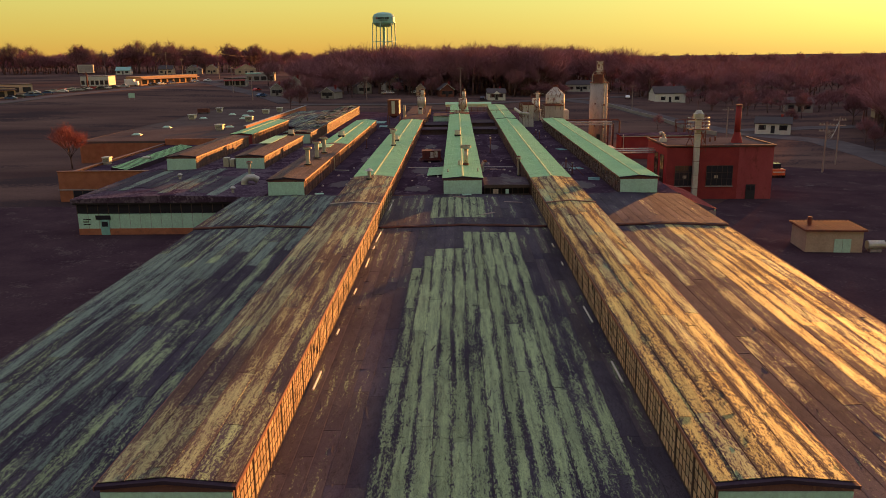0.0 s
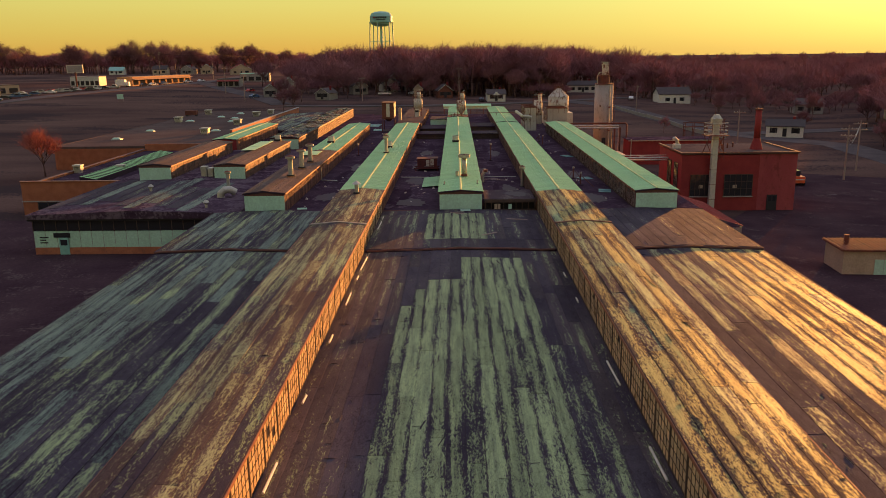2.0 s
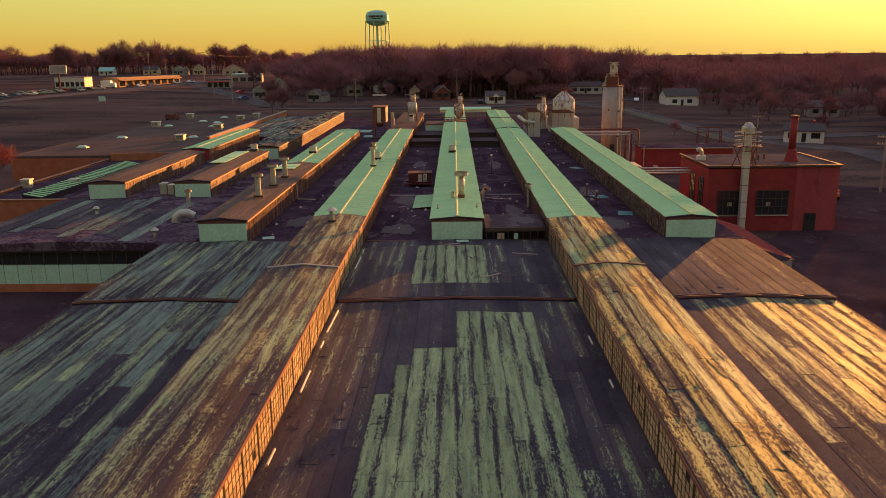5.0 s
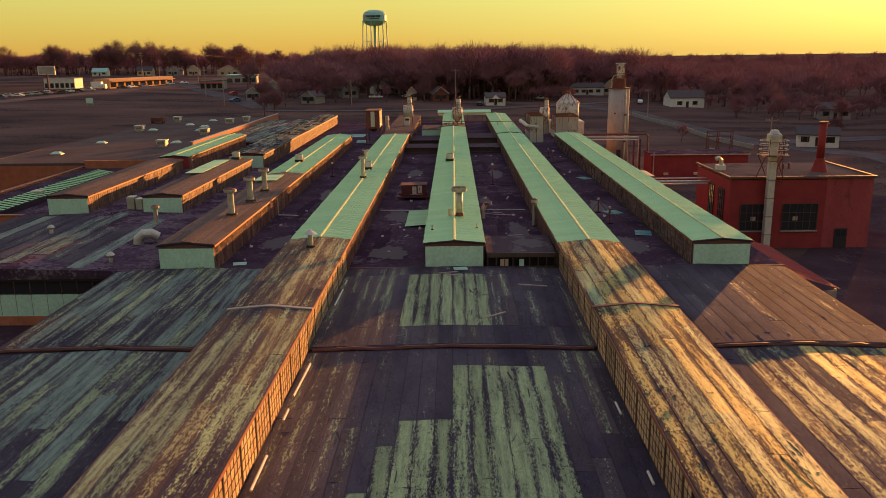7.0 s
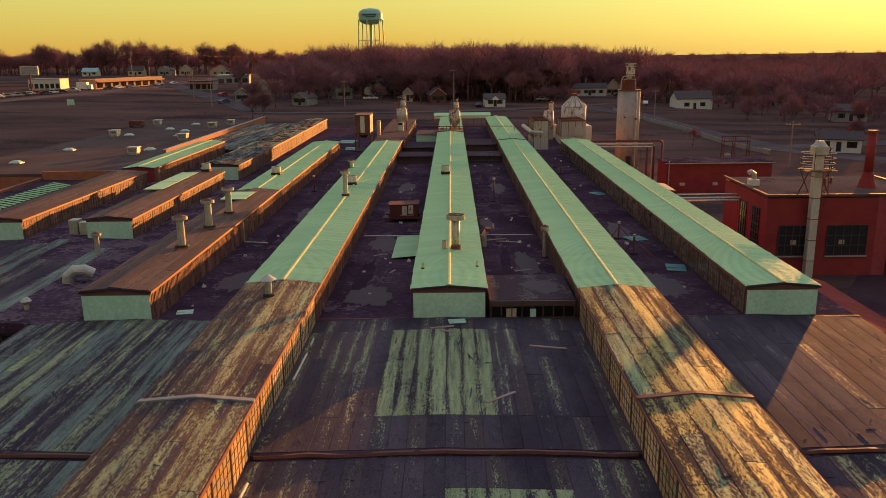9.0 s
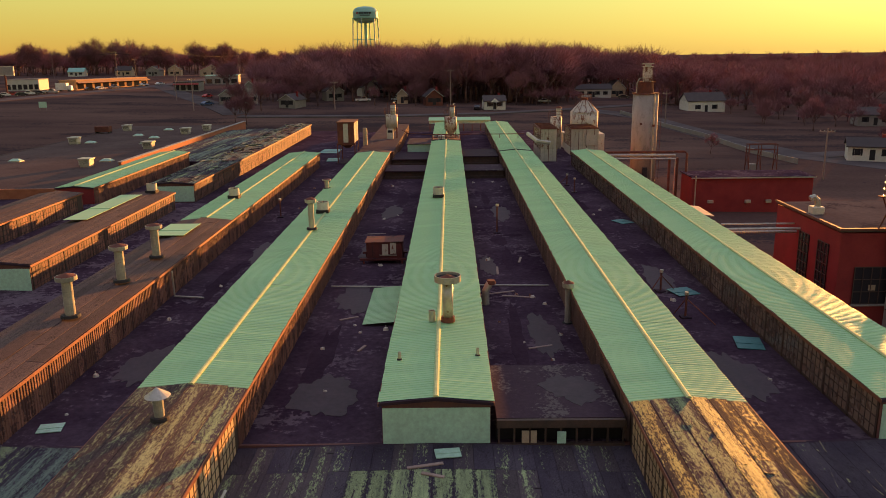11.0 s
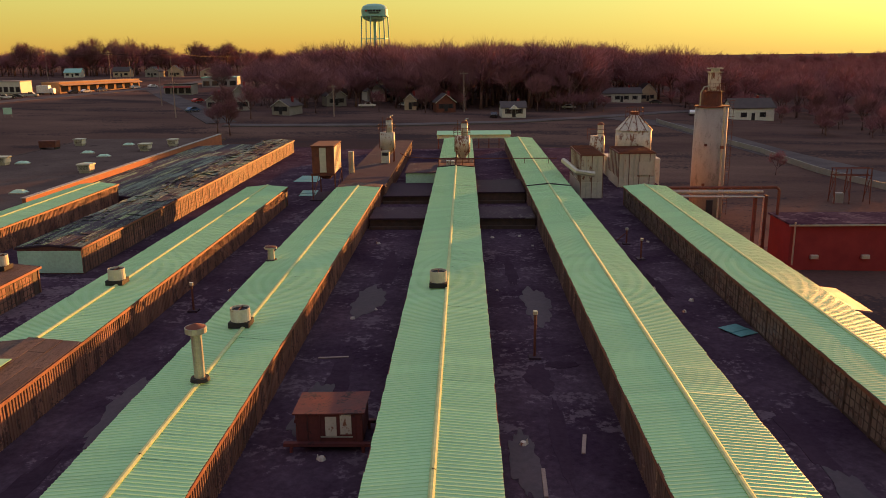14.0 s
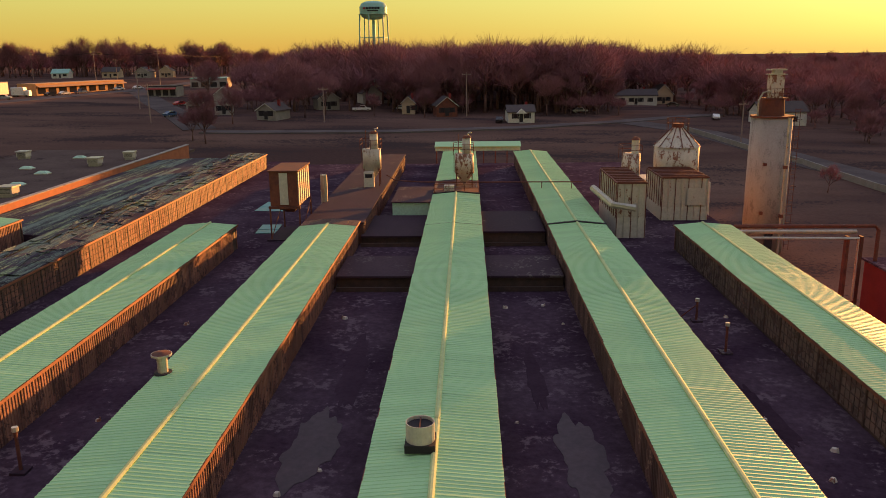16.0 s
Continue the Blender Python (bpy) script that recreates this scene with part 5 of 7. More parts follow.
for x in (-1.55, -0.1, 1.4, 2.85):
    part("post", Shape().tube((x, 185.05, 7.72), (x, 185.05, 8.5), 0.04), "rust", pl)
part("rail", Shape().pipe([(-1.55, 185.05, 8.5), (2.85, 185.05, 8.5)], 0.04), "rust", pl)
part("rail", Shape().pipe([(-1.55, 185.05, 8.1), (2.85, 185.05, 8.1)], 0.03), "rust", pl)
part("beam", Shape().box(-1.65, -1.5, 184.8, 193, 5.6, 7.61).box(2.75, 2.9, 184.8, 193, 5.6, 7.61), "rust", pl)
part("box", Shape().soft(-0.6, 0.4, 185.4, 186.2, 7.73, 8.3, 0.03), "tank_white", pl)
pipe_run = thing("pipe_run", (0, 0, 0), "long thin rusty pipe across the rear monitors", "pipe")
part("pipe", Shape().pipe([(-6.5, 188, 9.0), (-5.6, 187.4, 8.55), (-3, 187.2, 8.4), (1.4, 187.2, 8.35), (13.2, 187.2, 8.3)], 0.06), "rust", pipe_run)
for x in (9.2, 12.2):
    part("stand", Shape().tube((x, 187.2, 7.5), (x, 187.2, 8.3), 0.04), "rust", pipe_run)

# pipe bridge and red buildings on the sunny side
bridge = thing("pipe_bridge", (0, 0, 0), "rusty pipe bridge with grey pipes behind the monitor", "pipe bridge")
part("top_pipe", Shape().pipe([(23.2, 171, 6.0), (23.2, 171, 7.15), (34.4, 171, 7.15), (34.7, 171, 6.8), (34.7, 171, 4.0)], 0.16), "rust", bridge)
part("grey_pipe", Shape().pipe([(23.2, 171.5, 6.6), (33.2, 171.5, 6.55)], 0.18), "galv", bridge)
part("grey_pipe", Shape().pipe([(23.2, 170.6, 6.3), (33.0, 170.6, 6.2), (33.0, 170.6, 1.0)], 0.12), "galv", bridge)
for x in (32.3, 33.4):
    part("pylon", Shape().box(x - 0.12, x + 0.12, 170.8, 171.3, -1, 6.3), "rust", bridge)
low = thing("low_red_building", (0, 0, 0), "low red brick building with dark flat roof", "building")
part("wall", Shape().box(34.4, 50.8, 166.5, 172, -1.2, 4.05), "brick_red", low)
part("roof", Shape().box(34.2, 51.0, 166.3, 172.2, 4.06, 4.22), "tar_dark", low)
part("gutter", Shape().box(34.1, 51.1, 166.15, 166.28, 3.98, 4.14), "galv", low)
part("pipe", Shape().pipe([(34.7, 166.2, 4.4), (34.7, 166.2, 0)], 0.09), "galv", low)
for x in (36.5, 41.6, 44.4):
    part("wall_lamp", Shape().soft(x, x + 0.8, 166.1, 166.48, 0.6, 1.0, 0.05), "galv", low)
part("cabinet", Shape().soft(28.4, 29.5, 167.5, 168.4, -1, 2.6, 0.04), "tank_white", low)
small2 = thing("link_shed", (0, 0, 0), "small whitewashed shed with pale sloping roof beside the monitor", "shed")
part("wall", Shape().box(25.0, 27.0, 136.5, 141, -1, 4.7), "white_wall", small2)
part("roof", Shape().extrude_y([(24.95, 5.2), (27.4, 4.9), (27.4, 5.0), (24.95, 5.3)], 136.2, 141.3), "paint_grey", small2)

boiler = thing("boiler_house", (0, 0, 0), "red brick boiler house with tall steel windows", "building")
part("wall", Shape().box(31.4, 42.1, 118.8, 131, -1.4, 7.1), "brick_red", boiler)
part("wing", Shape().box(42.12, 47.3, 118.9, 131, -1.4, 7.2), "render_pink", boiler, "rendered pinkish-red wing")
part("roof", Shape().box(31.3, 47.4, 118.7, 131.1, 7.21, 7.32), "membrane", boiler)
part("parapet", Shape().box(31.2, 47.5, 118.6, 118.85, 7.325, 7.5).box(31.2, 31.45, 118.86, 131.2, 7.325, 7.5).box(47.2, 47.5, 118.86, 131.2, 7.325, 7.5), "flashing_dark", boiler)
for x0, x1, y in ((32.7, 35.4, 118.75), (37.4, 41.3, 118.75)):
    w = part("window", Shape().box(x0, x1, y - 0.02, y + 0.04, 1.4, 4.4), "glass", boiler)
    n = 5 if x1 - x0 > 3 else 4
    for i in range(n + 1):
        part("bar", Shape().box(x0 + (x1 - x0) * i / n - 0.03, x0 + (x1 - x0) * i / n + 0.03, y - 0.08, y - 0.025, 1.4, 4.4), "frame_wood", w)
    for j in range(4):
        part("bar", Shape().box(x0, x1, y - 0.075, y - 0.022, 1.4 + j - 0.03, 1.4 + j + 0.03), "frame_wood", w)
    part("sill", Shape().box(x0 - 0.1, x1 + 0.1, y - 0.2, y - 0.06, 1.25, 1.37), "concrete", w)
    # brightness of one pane painted on as a tan plate, no lamp behind
    part("lit_pane", Shape().box(x0 + 1.2, x0 + 1.75, y - 0.04, y - 0.021, 2.5, 2.95), "paint_tan", w)
for y in (120.5, 124.0):
    w = part("window", Shape().box(31.33, 31.39, y, y + 1.8, 1.6, 5.8), "glass", boiler)
    for j in range(6):
        part("bar", Shape().box(31.28, 31.328, y, y + 1.8, 1.6 + j * 0.84 - 0.03, 1.6 + j * 0.84 + 0.03), "frame_wood", w)
    for j in range(4):
        part("bar", Shape().box(31.275, 31.325, y + j * 0.6 - 0.03, y + j * 0.6 + 0.03, 1.6, 5.8), "frame_wood", w)
d = part("door", Shape().box(43.5, 44.9, 118.82, 118.89, -0.8, 1.5), "black", boiler, "dark double door with lights")
for x in (43.7, 44.3):
    part("door_light", Shape().box(x, x + 0.42, 118.79, 118.815, 0.6, 1.3), "glass", d)
part("roof_blower", Shape().soft(31.9, 32.9, 125, 126, 7.33, 7.95, 0.05), "tank_white", boiler)
part("blower_duct", Shape().pipe([(32.5, 125.5, 7.9), (32.4, 125.5, 8.5), (32.1, 125.5, 8.75), (31.8, 125.5, 8.6)], 0.27), "galv", boiler)
for k in range(3):
    part("roof_stub", Shape().cyl(38.5 + k * 1.1, 124 + k, 7.33, 8.0, 0.12), "rust", boiler)
part("link_pipe", Shape().pipe([(25, 126, 5.9), (31.4, 126, 5.9)], 0.13).pipe([(25, 126.6, 5.5), (31.4, 126.6, 5.5)], 0.13).pipe([(25, 127.2, 6.1), (31.4, 127.2, 6.1)], 0.08), "galv", boiler)

stack = thing("square_stack", (35.5, 118.0, -0.9), "tall pale panelled exhaust stack against the boiler house", "stack")
for k in range(6):
    part("section", Shape().soft(-0.38, 0.38, -0.36, 0.36, k * 2.05, k * 2.05 + 2.0, 0.03), "tank_white", stack)
    part("flange", Shape().box(-0.43, 0.43, -0.41, 0.41, k * 2.05 + 2.001, k * 2.05 + 2.049), "rust", stack)
part("head", Shape().soft(-0.65, 0.65, -0.6, 0.6, 12.3, 13.2, 0.12), "galv", stack)
part("dome_cap", Shape().cyl(0, 0, 13.2, 13.6, 0.6, 0.35, 14), "galv", stack)
for z in (11.0, 11.5, 12.0, 12.5):
    part("guard_hoop", Shape().pipe([(1.6 * math.cos(a * 0.5236), 1.2 * math.sin(a * 0.5236), z) for a in range(13)], 0.04, 4), "galv", stack)
for a in range(6):
    part("guard_post", Shape().tube((1.6 * math.cos(a * 1.047), 1.2 * math.sin(a * 1.047), 10.9), (1.6 * math.cos(a * 1.047), 1.2 * math.sin(a * 1.047), 12.6), 0.035), "rust", stack)
part("platform", Shape().box(-1.5, 1.5, -1.1, -0.42, 10.8, 10.88).box(-1.5, 1.5, 0.42, 1.1, 10.8, 10.88), "rust", stack)
for a in (-1, 1):
    part("strut", Shape().tube((a * 1.5, 0.5, 8.3), (a * 0.5, 0.5, 10.8), 0.06).tube((a * 0.45, 0.5, 8.6), (a * 1.4, 0.5, 10.8), 0.05), "rust", stack)
lat = Shape()
for k in range(9):
    lat.tube((0.75 + 0.08 * (k % 2), 0.2, 7.5 + k * 0.6), (1.3 - 0.3 * (k % 2), 0.2, 8.1 + k * 0.6), 0.035)
lat.tube((0.7, 0.2, 7.4), (0.7, 0.2, 13), 0.04)
lat.tube((1.35, 0.2, 7.4), (1.1, 0.2, 13), 0.04)
part("ladder_frame", lat, "rust", stack)
part("antenna", Shape().tube((-0.2, 0, 13.5), (-0.2, 0, 15.0), 0.03).tube((-0.5, 0, 14.6), (0.1, 0, 14.8), 0.03), "rust", stack)
chimney = thing("red_chimney", (43.2, 123.5, 7.3), "slender dark red steel chimney on the boiler house roof", "chimney")
part("base", Shape().cyl(0, 0, 0, 1.6, 0.9, 0.45, 18), "brick_red", chimney)
smooth(part("shaft", Shape().cyl(0, 0, 1.601, 5.6, 0.45, 0.42, 18), "brick_red", chimney))
part("hood", Shape().cyl(0, 0, 5.602, 5.8, 0.55, 0.5, 18), "rust", chimney)

awn = thing("red_awning", (0, 0, 0), "low red ribbed metal roof along the factory wall", "awning")
for i in range(15):
    piece("roof_sheet", rib_sheet(4.0, "red_metal") if i == 0 else awn.children[0].data, awn, 29.3, 88.0 + (i + 1) * 0.914, 3.75, 180, 1.1, 1, 1, 0, -17)
part("post", Shape().box(29.0, 29.15, 88.2, 88.35, -1.2, 3.7), "white_wall", awn)
part("end_sheet", Shape().box(25, 29.1, 88.05, 88.1, 0, 3.6), "paint_grey", awn)

shed = thing("yard_shed", (41.6, 86.8, -0.85), "small tan yard shed with rusty ribbed roof and pale doors", "shed", turn=-4)
part("wall", Shape().box(-3.4, 2.6, -2.2, 2.4, 0, 2.75), "paint_tan", shed)
part("roof", Shape().extrude_y([(-3.7, 2.76), (2.9, 2.76), (2.9, 2.9), (-3.7, 2.9)], -2.5, 2.7), "rust", shed)
for i in range(16):
    part("roof_rib", Shape().box(-3.6 + i * 0.42, -3.5 + i * 0.42, -2.5, 2.7, 2.902, 2.98), "rust", shed)
part("door", Shape().box(-0.4, 0.45, -2.27, -2.205, 0.05, 1.9), "white_wall", shed)
part("door", Shape().box(0.5, 1.35, -2.27, -2.205, 0.05, 1.9), "white_wall", shed)
part("chimney", Shape().cyl(-2.4, 0, 2.9, 3.9, 0.25), "rust", shed)
tank = thing("steel_tank", (45.6, 84.8, -0.4), "short pale steel tank lying beside the shed", "tank")
part("drum", Shape().tube((-0.9, 0, 0.7), (0.9, 0, 0.7), 0.5, n=16), "galv", tank)
part("saddle", Shape().box(-0.6, 0.6, -0.3, 0.3, -0.6, 0.25), "concrete", tank)
rub = Shape()
rr_ = random.Random(9)
for _ in range(70):
    x, y = 47 + rr_.gauss(0, 1.6), 84.5 + rr_.gauss(0, 1.5)
    rub.tube((x, y, -1.05), (x + rr_.uniform(-1, 1), y + rr_.uniform(-1, 1), -1.0 + rr_.uniform(0, 0.6)), rr_.uniform(0.03, 0.12), n=4)
tagged(solid("rubble_heap", rub, "wood", "heap of scrap boards beside the shed", "rubble"), kind="stuff")
solid("concrete_slab", Shape().soft(51.5, 59.5, 128.6, 132.2, -1.2, -0.9, 0.03), "road", "bare concrete slab in the yard", "slab", kind="structure")


# ---- poles, fences ----
def utility_pole(x, y, h=11, arms=1, turn=0):
    p = thing("utility_pole", (x, y, height(x, y) - 0.1), "weathered wooden utility pole with crossarms", "utility pole", "utility poles", turn=turn)
    part("pole", Shape().cyl(0, 0, 0, h, 0.17, 0.11, 8), "wood", p)
    for k in range(arms):
        part("crossarm", Shape().box(-1.3, 1.3, -0.06, 0.06, h - 0.7 - k * 1.1, h - 0.55 - k * 1.1), "wood", p)
        for i in (-1.1, -0.5, 0.5, 1.1):
            part("insulator", Shape().cyl(i, 0, h - 0.55 - k * 1.1, h - 0.33 - k * 1.1, 0.06, 0.04, 6), "galv", p)
    return p


POLES = [(-176, 490, 16, 2), (-170, 500, 12, 1), (-244, 559, 16, 2), (-142, 482, 16, 2), (-78.5, 308, 10, 1), (-127, 553, 14, 1), (-95.8, 344, 11, 1), (-235, 280, 13, 1), (67.9, 147.5, 9.5, 2), (75.1, 158, 9.5, 2), (66, 196, 9, 1), (-35, 312, 9, 1), (1.5, 330, 12, 1), (62, 285, 9, 1)]
for x, y, h, n in POLES:
    utility_pole(x, y, h, n, random.Random(int(x)).uniform(-25, 25))
wires = thing("power_lines", (71, 152, 0), "slack power lines glinting between two poles", "cable")
for k in range(5):
    pts = []
    for i in range(9):
        f = i / 8
        pts.append((-3.1 + 7.2 * f, -4.5 + 10.5 * f + 0.2 * k, 7.6 - 0.25 * k - 2.2 * math.sin(math.pi * f)))
    part("cable", Shape().pipe(pts, 0.02, 4), "galv", wires)
for (ax, ay, ah), (bx, by, bh) in (((-244, 559, 25), (-176, 490, 24.4)), ((-176, 490, 24.4), (-142, 482, 24.2)), ((-142, 482, 24.2), (-127, 553, 22.5))):
    line = thing("power_line", (ax, ay, 0), "thin overhead line between utility poles", "cable", "overhead lines")
    for k in (-1.0, 1.0):
        part("cable", Shape().pipe([((bx - ax) * i / 8, (by - ay) * i / 8 + k, ah + (bh - ah) * i / 8 - 0.9 - 1.2 * math.sin(math.pi * i / 8)) for i in range(9)], 0.05, 4), "black", line)
wall_r = Shape()
pts = [(53.7, 306.6), (59.9, 275.5), (64.5, 258), (66.5, 234), (70, 216)]
for a, b in zip(pts, pts[1:]):
    for i in range(6):
        p = [a[0] + (b[0] - a[0]) * i / 6, a[1] + (b[1] - a[1]) * i / 6]
        q = [a[0] + (b[0] - a[0]) * (i + 1) / 6, a[1] + (b[1] - a[1]) * (i + 1) / 6]
        za, zb = height(*p), height(*q)
        wall_r.add([(*p, za - 0.3), (*q, zb - 0.3), (*q, zb + 1.1), (*p, za + 1.1), (p[0] + 0.2, p[1], za - 0.3), (q[0] + 0.2, q[1], zb - 0.3), (q[0] + 0.2, q[1], zb + 1.1), (p[0] + 0.2, p[1], za + 1.1)],
                   [(0, 1, 2, 3), (4, 5, 6, 7), (3, 2, 6, 7), (0, 3, 7, 4), (1, 2, 6, 5)])
solid("boundary_wall", wall_r, "paint_grey", "low grey boundary wall along the street", "wall", kind="structure")
gantry = thing("steel_gantry", (58.8, 205.6, -1.1), "lattice steel gantry of a small substation", "gantry")
for x in (-2.6, -0.4, 2.6):
    for y in (-1, 1):
        part("leg", Shape().tube((x, y, 0), (x, y * 0.6, 5.2), 0.08), "rust", gantry)
    part("brace", Shape().tube((x, -1, 0.5), (x, 0.8, 4.6), 0.05).tube((x, 1, 0.5), (x, -0.8, 4.6), 0.05), "rust", gantry)
for z in (4.2, 5.2):
    part("beam", Shape().tube((-2.8, -0.6, z), (2.8, -0.6, z), 0.07).tube((-2.8, 0.6, z), (2.8, 0.6, z), 0.07), "rust", gantry)
part("transformer", Shape().soft(-2.2, -1.0, -0.5, 0.5, 0, 1.6, 0.08), "paint_grey", gantry)

# ---- small things on the roofs ----
def valley_post(x, y, h, arms, r=0.07):
    p = thing("roof_post", (x, y, LOW - 0.06), "rusty steel pipe post standing on the low roof", "post", "roof posts")
    part("post", Shape().cyl(0, 0, 0, h, r, r, 8), "rust", p)
    part("foot", Shape().box(-0.3, 0.3, -0.3, 0.3, -0.02, 0.1), "tar", p)
    part("head", Shape().cyl(0, 0, h + 0.002, h + 0.18, r * 1.8, r * 1.8, 8), "galv", p)
    for dx, dy in arms:
        part("stay", Shape().tube((dx, dy, 0.05), (0, 0, h * 0.85), 0.035), "rust", p)


for x, y, h, arms in ((5.3, 127, 2.4, ()), (-15.4, 134.9, 1.7, ()), (15.1, 152.4, 1.2, ((-0.9, 0.4),)), (15.2, 147.3, 1.5, ()), (15.0, 109.0, 1.3, ((1.0, 0.3), (-0.8, -0.4))), (15.1, 103.7, 1.4, ((1.3, -1.5), (-0.5, 0.6)))):
    valley_post(x, y, h, arms)
flue(-27.6, 104.2, 5.72, 1.7, 0.2, "drum", "slim pale flue on the office roof")
wf = flue(8.0, 102.9, LOW - 0.06, 2.3, 0.17, "drum", "slim flue against the monitor wall")
bv = thing("bent_vent", (3.4, 106.6, LOW - 0.06), "bent sheet-metal vent hood on the low roof", "roof vent")
part("pipe", Shape().pipe([(0, 0, 0), (0, 0, 0.9), (0.25, 0.1, 1.35)], 0.24, 12), "galv", bv)
part("mouth", Shape().cyl(0.33, 0.1, 1.3, 1.55, 0.3, 0.26, 14), "rust", bv)
el = thing("bent_vent", (-25.6, 96.4, 5.7), "large curved intake hood on the office roof", "roof vent")
part("hood", Shape().pipe([(0.9, 0.4, 0.5), (0.4, 0.2, 0.85), (-0.2, 0, 0.85), (-0.6, -0.1, 0.5), (-0.65, -0.12, 0.0)], 0.42, 14), "galv", el)
for x, y in ((-55.5, 124.3), (-49.1, 124)):
    roof_unit(x, y, 4.7, 1.1, 1.1, 1.2)
for x, y, z in ((-26.0, 90.2, 5.72), (-35.5, 100, 5.86)):
    u = thing("roof_turbine", (x, y, z), "small round roof ventilator", "roof vent", "roof ventilators")
    part("neck", Shape().cyl(0, 0, -0.05, 0.4, 0.16), "galv", u)
    part("head", Shape().cyl(0, 0, 0.4, 0.58, 0.2, 0.34, 14).cyl(0, 0, 0.581, 0.8, 0.34, 0.15, 14), "galv", u)
box_e = thing("roof_box", (-32.2, 111.5, LOW - 0.1), "pair of grey sheet boxes between the short monitors", "box")
part("box", Shape().soft(-0.9, -0.1, -0.5, 0.5, 0, 1.7, 0.04), "galv", box_e)
part("box", Shape().soft(0.0, 0.7, -0.5, 0.5, 0, 1.5, 0.04), "galv", box_e)


def loose_sheet(x, y, z, w, d, material, label, turn=0, tilt=1.0):
    ob = solid("loose_sheet", Shape().box(-w / 2, w / 2, -d / 2, d / 2, 0, 0.03).box(-w / 2, w / 2, -d * 0.1, -d * 0.05, 0.031, 0.06), material, label, "sheet", "loose sheets")
    ob.matrix_world = pose(x, y, z, tilt, tilt * 0.5, turn)


loose_sheet(-15.9, 89.8, LOW - 0.02, 1.0, 0.8, "white_wall", "white panel lying on the dark roof", 12)
loose_sheet(16.4, 108.7, LOW + 0.0, 1.6, 1.5, "teal_sheet", "blue-green sheet lying on the low roof", 20, 2)
loose_sheet(17.2, 99.2, LOW + 0.0, 1.4, 1.7, "teal_sheet", "blue-green sheet lying on the low roof", -10, 2)
loose_sheet(17.2, 131, LOW + 0.0, 1.4, 1.6, "teal_sheet", "blue-green sheet lying on the low roof", 30, 2)
loose_sheet(-18.4, 189, LOW + 0.0, 3.0, 4.5, "teal_sheet", "blue-green sheet lying on the rear roof", -4)
loose_sheet(-16.4, 178, LOW + 0.0, 1.8, 3.4, "teal_sheet", "blue-green sheet lying on the rear roof", 3)
loose_sheet(-20.0, 118.8, 7.92, 2.4, 4.2, "metal_roof", "pale metal sheet laid on the brown roof", 0, 0)
loose_sheet(-29.9, 129, 7.92, 2.0, 12.0, "metal_roof", "pale metal sheet laid on the brown roof", 0, 0)
loose_sheet(1.05, 86.9, LOW + 0.24, 1.0, 0.7, "white_wall", "torn white sheet on the felt", 8)

# boards and pipe lengths along the monitor walls and on the felt
tube_mesh = Shape().tube((0, -0.5, 0), (0, 0.5, 0), 0.055, n=8).data("pipe_length", "paint_white")
for x, y, ln in ((-6.95, 51, 1.3), (-6.95, 58.5, 2.6), (-6.95, 63.5, 1.1), (-6.95, 67.5, 4.0), (-6.95, 80.5, 3.5), (-6.95, 84, 1.0), (-6.95, 43, 0.9), (-6.95, 36, 2.2), (7.9, 46, 3.0), (7.9, 58, 0.9), (7.9, 64, 1.2), (7.9, 37, 2.6)):
    ob = tagged(new("pipe_length", tube_mesh), "length of pale downpipe lying along the monitor wall", "pipe", "pipe lengths")
    ob.matrix_world = pose(x, y, bay_height(x, y) + 0.12, 0, 0, random.Random(int(y)).uniform(-1.5, 1.5)) @ Matrix.Diagonal((1, ln, 1, 1))
plank = Shape().soft(-0.5, 0.5, -0.08, 0.08, 0, 0.05, 0.01).data("plank", "wood")
deb = random.Random(21)
for x, y, ln, a in ((3.0, 76.5, 1.8, 40), (0.2, 86, 1.4, 15), (0.5, 85.3, 0.9, -20), (5.9, 83, 2.0, -15), (-4.9, 104, 1.2, 30), (-3.6, 99, 0.9, 70), (4.2, 108.9, 2.6, 20), (5.6, 108.1, 2.2, -12), (6.5, 117.5, 1.6, 80), (-5.3, 127, 1.6, 6), (4.6, 114.5, 2.0, 88), (6.0, 99, 1.4, 20)):
    ob = tagged(new("plank", plank), "weathered loose board on the roof", "board", "loose boards")
    ob.matrix_world = pose(x, y, (bay_height(x, y) + 0.03) if y < 88 else LOW - 0.055, 0, 0, a) @ Matrix.Diagonal((ln, 1, 1, 1))
lump = Shape().cyl(0, 0, 0, 0.12, 0.16, 0.10, 7).cyl(0.12, 0.08, 0, 0.2, 0.06, 0.02, 5).data("rubble_piece", "rust_white")
for _ in range(46):
    x = deb.choice((deb.uniform(-6.8, -2.2), deb.uniform(3.3, 7.8), deb.uniform(13.5, 17.5), deb.uniform(-16.5, -12.5)))
    y = deb.uniform(91, 156)
    ob = tagged(new("rubble_piece", lump), "small lump of roofing debris", "debris", "roof debris")
    s = deb.uniform(0.5, 1.2)
    ob.matrix_world = pose(x, y, LOW - 0.06, 0, 0, deb.uniform(0, 360)) @ Matrix.Diagonal((s, s, s, 1))
for x in (-4.5, 5.5):
    c = thing("conduit", (0, 0, 0), "thin pipe lying across the low roof", "pipe", "conduits")
    part("pipe", Shape().pipe([(x - 2.4, 110.5, LOW + 0.06), (x + 2.3, 110.3, LOW + 0.05)], 0.05), "galv", c)
dp = thing("downpipe", (0, 0, 0), "rusty downpipe on the monitor wall running out over the roof", "pipe")
